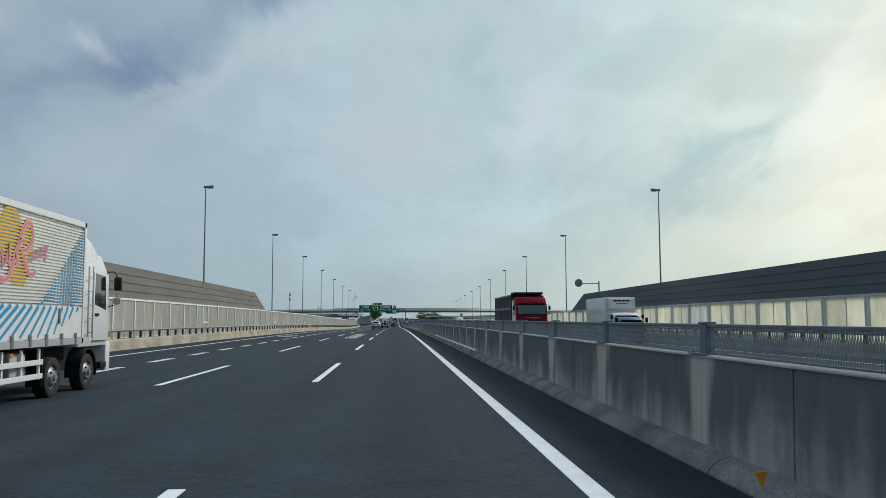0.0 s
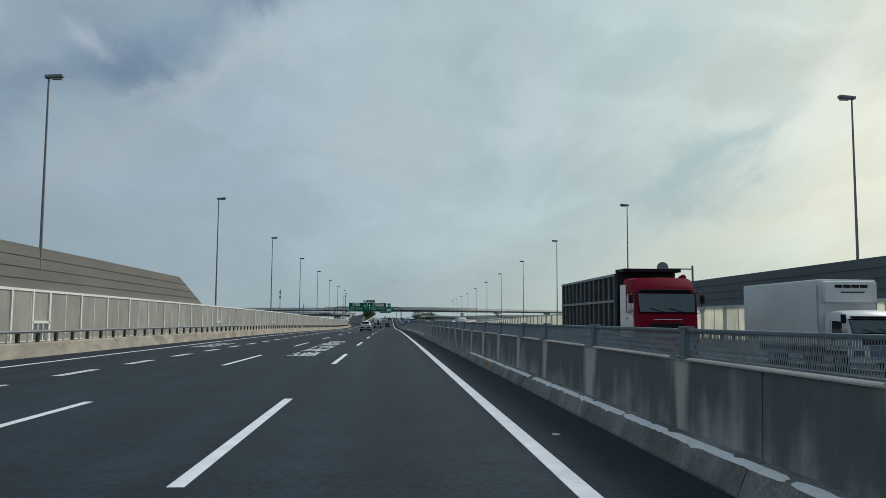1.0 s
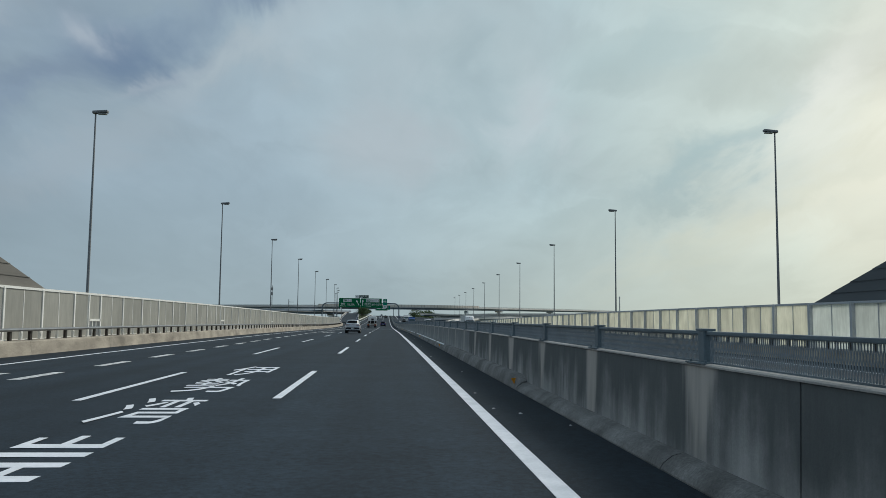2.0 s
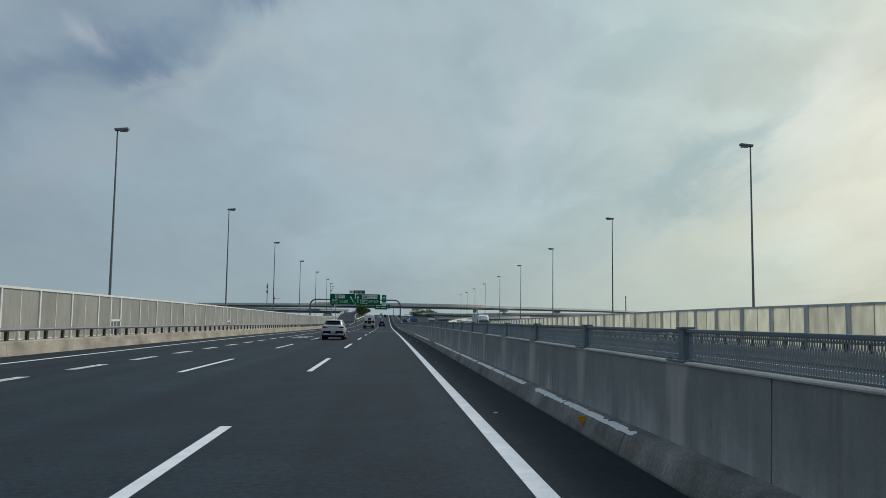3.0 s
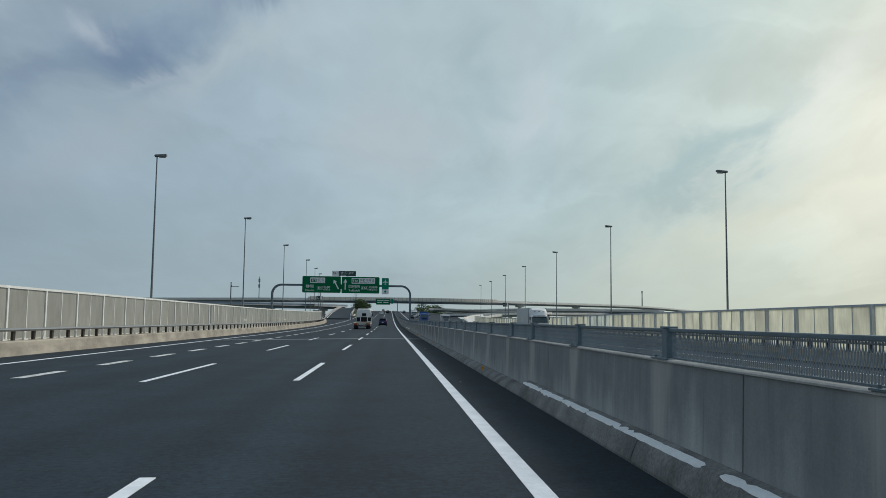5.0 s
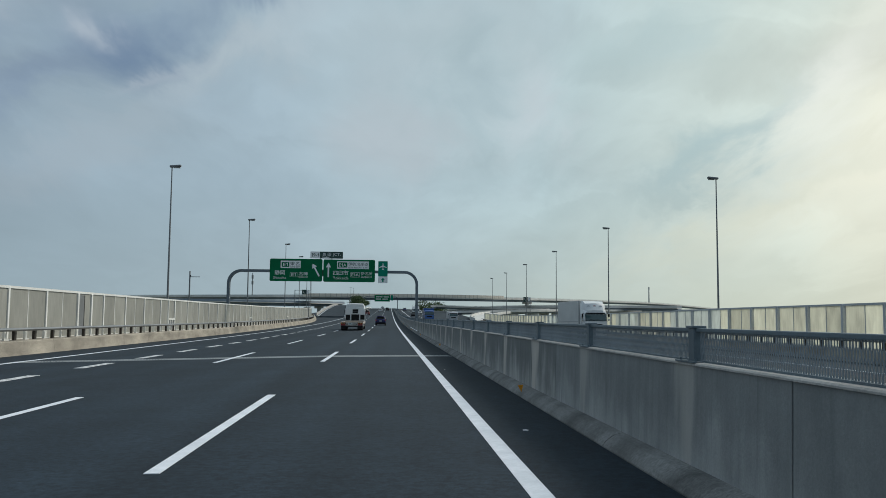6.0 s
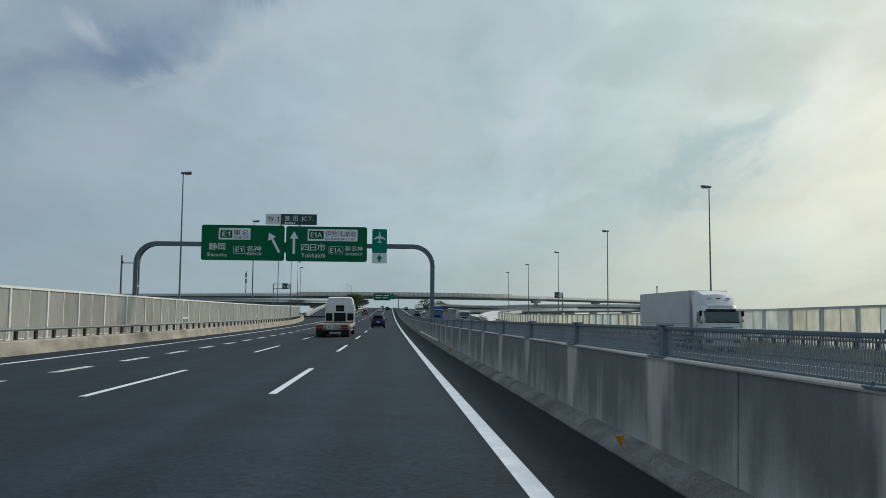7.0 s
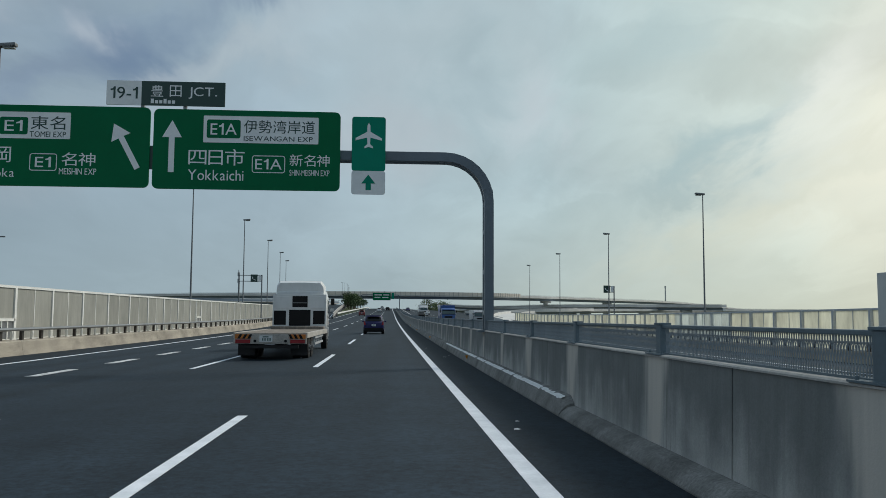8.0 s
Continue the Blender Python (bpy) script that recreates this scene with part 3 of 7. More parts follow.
# airport board
S4 = empty("airport_sign", GANTRY, "tall bright green airport sign with white aeroplane and arrow field", "road sign", "gantry boards")
X0, ZA = .97, 7.50
board("sign_board", X0, X0 + 1.02, ZA - 1.66, ZA, .08, GREEN_LIGHT, S4, "bright green sheet")
board("arrow_field", X0, X0 + 1.02, ZA - 2.38, ZA - 1.664, .08, SIGN_WHITE, S4, "white arrow field")
half = [(0, .18), (.045, .27), (.05, .46), (.40, .66), (.40, .73), (.05, .64), (.04, .84), (.13, .92), (.13, .97), (0, .93)]
plane_pts = [(X0 + .51 + x, ZA - v) for x, v in half] + [(X0 + .51 - x, ZA - v) for x, v in reversed(half[1:-1])]
part("aeroplane", outline_bm(plane_pts, Y - .004, Y), SIGN_WHITE, S4)
part("arrow", outline_bm([(X0 + .51 + u, ZA - v) for u, v in ((0, 1.78), (.21, 2.05), (.08, 2.05), (.08, 2.25), (-.08, 2.25), (-.08, 2.05), (-.21, 2.05))], Y - .004, Y), GREEN_LIGHT, S4)
for sg, x0, x1 in ((S1, -10.4, -5.3), (S2, -4.7, .4), (S4, 1.05, 1.9)):
    for x in (x0 + .5, x1 - .5) if sg is not S4 else (1.48,):
        part("hanger", box_bm(x - .05, x + .05, .0, .11, 5.6, 7.3), STEEL_GREY, sg)

# ---- lettering painted on the road ----
words = empty("road_lettering", pose(0, 0, 0), "white road-name characters painted along the middle lane", "road marking", kind="structure")
for body, y0 in (("道", 64.5), ("岸", 69.5), ("湾", 74.5), ("勢", 79.5), ("伊", 84.5)):
    ob = letters(body, -.62, 0, 1.24, 3.8, 0, LINE, words, "painted_character")
    ob.matrix_basis = at(-1.72, y0, fall(-1.72) + .0035) @ Matrix(((1, 0, 0, 0), (0, 0, 1, 0), (0, -1, 0, 0), (0, 0, 0, 1)))
bars = empty("road_lettering", pose(0, 0, 0), "worn white characters painted in the outer lane", "road marking", kind="structure")
for cx, y0 in ((-5.3, 165.0), (-5.3, 170.0), (-8.9, 78.5), (-8.9, 83.0)):
    for k, (u0, u1, v0, v1) in enumerate(((-.6, .6, 0, .25), (-.6, .6, .9, 1.1), (-.6, .6, 1.9, 2.1), (-.6, .6, 3.0, 3.25), (-.6, -.45, .3, 3.0), (.45, .6, .3, 3.0), (-.08, .08, .3, 3.0))):
        bm = box_bm(cx + u0, cx + u1, y0 + v0, y0 + v1, 0, .004)
        for v in bm.verts:
            v.co.z += grade(v.co.y) + fall(v.co.x) + .003
        part("paint_bar", bm, LINE_OLD, bars)

# ---- small roadside signs ----
rs = empty("round_sign", at(25.6, 94.3), "round road sign seen from behind on a cantilever arm", "road sign")
part("post", cyl_bm(.09, .08, (0, 0, -.6), (0, 0, 5.9), 10), STEEL_POLE, rs, smooth=True)
part("arm", tube_bm([(0, 0, 5.62), (-1.9, 0, 5.62)], .05), STEEL_POLE, rs, smooth=True)
part("sign_disc", cyl_bm(.46, .46, (-2.4, -.02, 5.70), (-2.4, .02, 5.70), 28), STEEL_GREY, rs, "grey back of the sign")
for dx in (-.14, .14):
    part("stiffener", box_bm(-2.4 + dx - .03, -2.4 + dx + .03, -.06, -.02, 5.35, 6.05), STEEL_POLE, rs)
part("clamp", box_bm(-2.4, -1.85, -.06, .0, 5.58, 5.66), STEEL_POLE, rs)


def phone_sign(m, portal, label):
    t = empty("roadside_sign", m, label, "road sign")
    part("post", cyl_bm(.08, .08, (.95, 0, -.6), (.95, 0, 6.4), 8), STEEL_POLE, t, smooth=True)
    part("arm", box_bm(-.4, .95, -.04, .04, 5.55, 5.65), STEEL_POLE, t)
    part("arm", box_bm(-.4, .95, -.04, .04, 6.30, 6.40), STEEL_POLE, t)
    part("sign_board", box_bm(-.45, .42, -.08, -.04, 5.5, 6.45), SIGN_DARK, t, "dark green square board")
    part("pictogram", tube_bm([(-.22, -.09, 6.15), (-.2, -.09, 5.9), (.18, -.09, 5.72)], .05, 6), SIGN_WHITE, t)
    part("side_board", box_bm(.5, .85, -.08, -.04, 5.6, 6.4), SIGN_WHITE, t, "white side board")
    if portal:
        part("post", cyl_bm(.08, .08, (-1.9, 0, -.6), (-1.9, 0, 6.4), 8), STEEL_POLE, t, smooth=True)
        part("arm", box_bm(-1.9, -.4, -.04, .04, 5.55, 5.63), STEEL_POLE, t)
        part("arm", box_bm(-1.9, -.4, -.04, .04, 6.30, 6.38), STEEL_POLE, t)
    return t


phone_sign(at(30.2, 359, opp_drop(359)), False, "square dark sign board on a steel post behind the noise wall")
phone_sign(at(-15.1, 360), True, "square dark sign board on a steel portal behind the noise wall")
up_ = empty("utility_pole", pose(-27.7, 316, -9), "slim dark utility pole with a short cross arm", "utility pole")
part("pole", cyl_bm(.16, .10, (0, 0, 0), (0, 0, 17.8), 8), STEEL_POLE, up_, smooth=True)
part("cross_arm", box_bm(0, 1.5, -.04, .04, 16.9, 17.0), STEEL_POLE, up_)
part("insulator", cyl_bm(.08, .08, (.1, 0, 16.95), (.1, 0, 17.2), 8), BLACK, up_)


# ---- ground and carriageways ----
bm = bmesh.new()
bmesh.ops.create_grid(bm, x_segments=40, y_segments=40, size=4000)
for v in bm.verts:
    v.co.z = -9
tagged(link("ground", bm, GROUND), "flat fields and scrub far below the elevated road", "ground", kind="structure")

# elevated deck of the near carriageway
def left_line(y):
    """Road face of the left barrier, which bends away with the exit lane."""
    return -12.98 - max(0.0, y - 330) ** 2 * 0.00062


bm = bmesh.new()
prev = None
for i in range(121):
    y = -60 + 8 * i
    xl = left_line(min(y, 470)) - 3.4
    row = [bm.verts.new((x, y, grade(y) + z)) for x, z in ((xl, -.21), (-14.0, -.21), (0, 0), (5.0, 0), (5.0, -1.4), (xl, -1.6))]
    if prev:
        for k in range(6):
            bm.faces.new((prev[k], prev[(k + 1) % 6], row[(k + 1) % 6], row[k]))
    else:
        bm.faces.new(row)
    prev = row
bm.faces.new(prev[::-1])
road = link("road", bm, ASPHALT)
tagged(road, "dark grey asphalt expressway carriageway with painted lanes", "road", kind="structure")
part("shoulder", sweep_bm([(-13.2, -CROSS * 13.2 + .004), (-10.9, -CROSS * 10.9 + .004), (-10.9, -.5), (-13.2, -.5)], along(-40, 345)), ASPHALT_SIDE, road, "darker asphalt shoulder")
# right strip: darker asphalt whose tone also holds the median wall's shadow
part("shoulder", sweep_bm([(3.58, .003), (4.75, .003), (4.75, -.3), (3.58, -.3)], along(-40, 900)), ASPHALT_SIDE, road, "darker asphalt shoulder")


bm = bmesh.new()
prev = None
for i in range(121):
    y = -60 + 8 * i
    xs = (5.0, opp_edge(y) + 3.0)
    row = [bm.verts.new((xs[0], y, grade(y) + 0.02)), bm.verts.new((xs[1], y, grade(y) + opp_z(xs[1], y))), bm.verts.new((xs[1], y, grade(y) - 1.9)), bm.verts.new((xs[0], y, grade(y) - 1.4))]
    if prev:
        for k in range(4):
            bm.faces.new((prev[k], prev[(k + 1) % 4], row[(k + 1) % 4], row[k]))
    prev = row
tagged(link("oncoming_road", bm, ASPHALT), "dark grey asphalt carriageway for oncoming traffic", "road", kind="structure")
opp = bpy.data.objects["oncoming_road"]


def mark_bm(x, w, y0, y1, far=False):
    """A painted stripe, a few millimetres proud of the asphalt; far: on the oncoming carriageway."""
    n = max(1, round((y1 - y0) / 8))
    bm, prev = bmesh.new(), None
    for i in range(n + 1):
        y = y0 + (y1 - y0) * i / n
        za, zb = (opp_z(x - w / 2, y), opp_z(x + w / 2, y)) if far else (fall(x - w / 2), fall(x + w / 2))
        g = grade(y)
        row = [bm.verts.new(p) for p in ((x - w / 2, y, g + za - .02), (x - w / 2, y, g + za + .006), (x + w / 2, y, g + zb + .006), (x + w / 2, y, g + zb - .02))]
        if prev:
            for k in range(4):
                bm.faces.new((prev[k], prev[(k + 1) % 4], row[(k + 1) % 4], row[k]))
        else:
            bm.faces.new(row)
        prev = row
    bm.faces.new(prev[::-1])
    return bm


part("edge_line", mark_bm(3.5, 0.20, -40, 900), LINE, road, "solid white edge line")
part("edge_line", mark_bm(-10.65, 0.20, -40, 800), LINE, road, "solid white edge line")
for k in range(-2, 40):
    part("lane_dash", mark_bm(0, 0.15, 20 * k + 18, 20 * k + 26), LINE, road)
    part("lane_dash", mark_bm(-3.55, 0.15, 20 * k + 18, 20 * k + 26), LINE, road)
for k in range(-2, 75):
    part("block_mark", mark_bm(-7.08, 0.30, 35.6 + 6 * k, 38.5 + 6 * k), LINE_OLD, road)
for k in range(0, 40):
    part("lane_dash", mark_bm(12.6, 0.15, 20 * k + 12, 20 * k + 20, True), LINE, opp)
    part("lane_dash", mark_bm(16.2, 0.15, 20 * k + 12, 20 * k + 20, True), LINE, opp)
part("edge_line", mark_bm(8.8, 0.2, -40, 900, True), LINE, opp, "solid white edge line")
part("edge_line", mark_bm(19.8, 0.2, -40, 420, True), LINE, opp, "solid white edge line")

# steel expansion joint across the carriageway
joint = empty("expansion_joint", pose(0, 221.9, grade(221.9), 0, 0, 11.2), "pale steel toothed expansion joint across the road", "road joint", kind="structure")


def joint_strip(x0, x1, y0, y1, z0, z1):
    """A flat bar across the road that follows the crossfall."""
    bm = bmesh.new()
    for a, b in ((x0, 0.0), (0.0, x1)):
        box_bm(a, b, y0, y1, z0, z1, bm=bm)
    for v in bm.verts:
        v.co.z += fall(v.co.x)
    return bm


JOINT_STEEL = surface("joint_steel", (0.27, 0.285, 0.29), 0.55, 0.2, 0.22, 1.5, 30, 0.1)
part("joint_gap", joint_strip(-13.0, 4.72, -.30, .30, -.02, .0015), POST_DARK, joint, "dark gap between the teeth")
for y0, y1 in ((-.52, -.17), (.17, .52)):
    part("joint_plate", joint_strip(-13.0, 4.72, y0, y1, -.02, .0048), JOINT_STEEL, joint)
for y0, off in ((-.17, 0.0), (-.10, .100)):
    bm = bmesh.new()
    for i in range(88):
        x = -12.9 + i * .200 + off
        box_bm(x, x + .050, y0, y0 + .27, fall(x) - .02, fall(x) + .0046, bm=bm)
    part("joint_teeth", bm, JOINT_STEEL, joint)


# ---- median wall with kerb and mesh fence ----
# fence posts, in four runs that meet at the joints of the viaduct
POSTS = ([7.15 + 4.04 * k for k in range(-9, 11)] + [50.45 + 4.005 * k for k in range(32)]
         + [177.4 + 4.02 * k for k in range(12)] + [226.2 + 3.985 * k for k in range(100)])
WALL_X = 4.94
median = empty("median_wall", pose(0, 0, 0), "grey cast concrete median wall with stained face and kerb", "median wall", kind="structure")
sect = [(WALL_X, -.05), (WALL_X + .03, 1.03), (WALL_X + .06, 1.055), (5.36, 1.055), (5.40, 1.03), (5.40, .97), (5.46, -.05)]


def rise(y):
    """The wall stands slightly taller further on."""
    f = min(1.0, max(0.0, (y - 60) / 35))
    return .032 * f * f * (3 - 2 * f)


def wall_piece(material, y, length):
    """One cast length with two fence posts on it, 8.08 m long before it is stretched to fit."""
    k = length / 8.08
    st = [Matrix.Translation((0, 0.012, 0)), Matrix.Translation((0, 4.04, grade(y + 4.04 * k) - grade(y))), Matrix.Translation((0, 8.068, grade(y + length) - grade(y)))]
    bm = sweep_bm(sect, st)
    ob = link("wall_segment", bm, material, median)
    ob.location = (0, y, grade(y) + rise(y))
    ob.scale = (1, k, 1)
    return ob


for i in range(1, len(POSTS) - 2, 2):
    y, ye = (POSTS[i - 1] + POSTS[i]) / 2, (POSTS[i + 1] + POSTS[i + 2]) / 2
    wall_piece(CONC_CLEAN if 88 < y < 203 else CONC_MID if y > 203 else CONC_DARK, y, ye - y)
# the kerb: a low slanted foot, raised to a ledge along some stretches
KERB_LOW = [(4.70, -.05), (4.70, .02), (4.735, .07), (4.83, .14), (WALL_X + .005, .17), (WALL_X + .005, -.05)]
KERB_TALL = [(4.70, -.05), (4.70, .03), (4.755, .175), (4.800, .262), (WALL_X + .005, .30), (WALL_X + .005, -.05)]


def kerb_bm(y0, y1, from_k, to_k):
    """A kerb stone; from_k and to_k say how far its ends are raised from the low to the tall section."""
    bm, prev = bmesh.new(), None
    for f, k in ((0.0, from_k), (.03, from_k if from_k == to_k else max(from_k, to_k)), (.97, max(from_k, to_k)), (1.0, to_k)):
        y = y0 + (y1 - y0) * f
        row = [bm.verts.new((a[0] + (b[0] - a[0]) * k, y, grade(y) + a[1] + (b[1] - a[1]) * k)) for a, b in zip(KERB_LOW, KERB_TALL)]
        if prev:
            for n in range(6):
                bm.faces.new((prev[n], prev[(n + 1) % 6], row[(n + 1) % 6], row[n]))
        else:
            bm.faces.new(row)
        prev = row
    bm.faces.new(prev[::-1])
    return bm


for y0, y1, tall in ((-32, 29.3, 0), (29.3, 61.6, 1), (61.6, 80, 0), (80, 174.7, 1), (174.7, 265.8, 0), (265.8, 330, 1), (330, 620, 0)):
    n = max(1, round((y1 - y0) / 8))
    for i in range(n):
        ya, yb = y0 + (y1 - y0) * i / n, y0 + (y1 - y0) * (i + 1) / n
        part("kerb_stone", kerb_bm(ya + .012, yb - .012, tall * (.25 if i == 0 else 1), tall * (.25 if i == n - 1 else 1)), CONC_KERB, median)
part("coping", sweep_bm([(WALL_X + .010, 1.035), (WALL_X + .010, 1.050), (WALL_X + .028, 1.062), (5.05, 1.066), (5.05, 1.035)], along(-30, 620, 8.08, None, rise)), CONC_CAP, median, "paler concrete coping")

# flaking white paint along the kerb's upper edge
rng = random.Random(5)
for y0, y1 in ((29.5, 61), (103.4, 109), (110.5, 130.5), (133.5, 140), (146, 174), (266, 289)):
    y = y0
    while y < y1:
        ln = rng.uniform(1.0, 4.5)
        bm = bmesh.new()
        n = max(3, int(ln / .10))
        rows = []
        for i in range(n + 1):
            yy = y + ln * i / n
            w1 = .070 - ((rng.uniform(.01, .06) if rng.random() < .12 else rng.uniform(0, .006)) if 0 < i < n else .03)
            lo = (rng.uniform(.004, .05) if rng.random() < .14 else rng.uniform(.020, .026)) if 0 < i < n else .008
            rows.append([bm.verts.new((4.800 - lo * .46 - .004, yy, grade(yy) + .262 - lo * .89 + .002)), bm.verts.new((4.798, yy, grade(yy) + .267)), bm.verts.new((4.800 + w1, yy, grade(yy) + .267 + w1 * .262))])
        for a, b in zip(rows, rows[1:]):
            bm.faces.new((a[0], a[1], b[1], b[0]))
            bm.faces.new((a[1], a[2], b[2], b[1]))
        part("paint_flake", bm, KERB_PAINT, median)
        y += ln + rng.choice((0.02, 0.05, 0.1, 0.12, 0.4))

# crumbs of rubber and paint on the shoulder
rng = random.Random(8)
bm = bmesh.new()
for k in range(34):
    y, x, s = rng.uniform(8, 300), rng.uniform(3.75, 4.6), rng.uniform(.02, .06)
    vs = [bm.verts.new((x + s * u, y + s * v * 1.6, grade(y) + .006 + w)) for u, v, w in ((-1, -.6, 0), (.2, -1, .004), (1, .1, 0), (.1, .9, .006), (-.8, .6, .002))]
    bm.faces.new(vs)
tagged(link("road_debris", bm, LINE_OLD), "pale crumbs of debris on the asphalt shoulder", "debris", kind="stuff")

# orange reflectors on the kerb face
refl = bmesh.new()
vs = [refl.verts.new(p) for p in ((-.055, -.012, .055), (.050, -.012, .065), (.012, -.012, -.075), (-.045, .02, .055), (.050, .02, .065), (.020, .02, -.07))]
for f in ((0, 1, 2), (3, 5, 4), (0, 3, 4, 1), (1, 4, 5, 2), (2, 5, 3, 0)):
    refl.faces.new([vs[i] for i in f])
r0 = link("kerb_reflector", refl, ORANGE)
r0.matrix_basis = at(4.705, 5.2, .17)
tagged(r0, "orange triangular reflector fixed to the kerb face", "reflector", "reflectors along the kerb")
for k in range(1, 15):
    copy_thing(r0, at(4.705, 5.2 + 25.05 * k, .17))

# fence: one panel mesh shared by all bays
fence = empty("median_fence", pose(0, 0, 0), "dark blue-grey expanded metal glare fence on the wall top", "fence", kind="structure")
bm = bmesh.new()
BAY = 4.04
L0, L1 = 0.10, BAY - 0.10
n = 216
# tall narrow meshes: neighbouring wavy strands meet and part again
for i in range(n):
    y = L0 + (L1 - L0) * (i + .5) / n
    prev = None
    for j in range(13):
        z = .02 + .258 * j / 12
        yy = y + .0072 * math.sin(math.pi * j / 3) * (-1) ** i
        cur = [bm.verts.new((-.0022, yy - .0022, z)), bm.verts.new((.0022, yy - .003, z)), bm.verts.new((.0022, yy + .0022, z)), bm.verts.new((-.0022, yy + .003, z))]
        if prev:
            for a, b in ((0, 1), (3, 0)):
                bm.faces.new((prev[a], prev[b], cur[b], cur[a]))
        prev = cur
mesh_ob = link("fence_mesh", bm, STEEL_MESH, fence)
bm = box_bm(-.03, .03, L0 - .05, L1 + .05, .276, .312, .008)
box_bm(-.02, .02, L0 - .05, L1 + .05, -.005, .022, bm=bm)
rail_ob = link("fence_rail", bm, STEEL_DARK, fence)
bm = box_bm(-.05, .05, -.075, .075, 0, .31, .01)
box_bm(-.065, .065, -.09, .09, .31, .333, .006, bm=bm)
box_bm(-.12, .12, -.24, .24, -.002, .012, bm=bm)
for sx in (-1, 1):
    for sy in (-1, 1):
        cyl_bm(.012, .012, (.08 * sx, .19 * sy, .012), (.08 * sx, .19 * sy, .035), 6, bm)
post_ob = link("fence_post", bm, STEEL_DARK, fence)
fm, rm_, pm = mesh_ob.data, rail_ob.data, post_ob.data
FENCE_X = 5.06
for k, (y, yn) in enumerate(zip(POSTS, POSTS[1:])):
    base = pose(FENCE_X, y, grade(y) + 1.06 + rise(y), incline(y + 2), 0, 0)
    bay = base @ Matrix.Diagonal((1, (yn - y) / BAY, 1, 1))
    if k == 0:
        post_ob.matrix_basis = base
        mesh_ob.matrix_basis = rail_ob.matrix_basis = bay
    else:
        shared("fence_post", pm, fence, base)
        shared("fence_rail", rm_, fence, bay)
        shared("fence_mesh", fm, fence, bay)


# ---- outer barriers with guard rail and noise wall ----
PANEL = 2.0
BACK = 1.34         # panels stand this far behind the barrier's road face


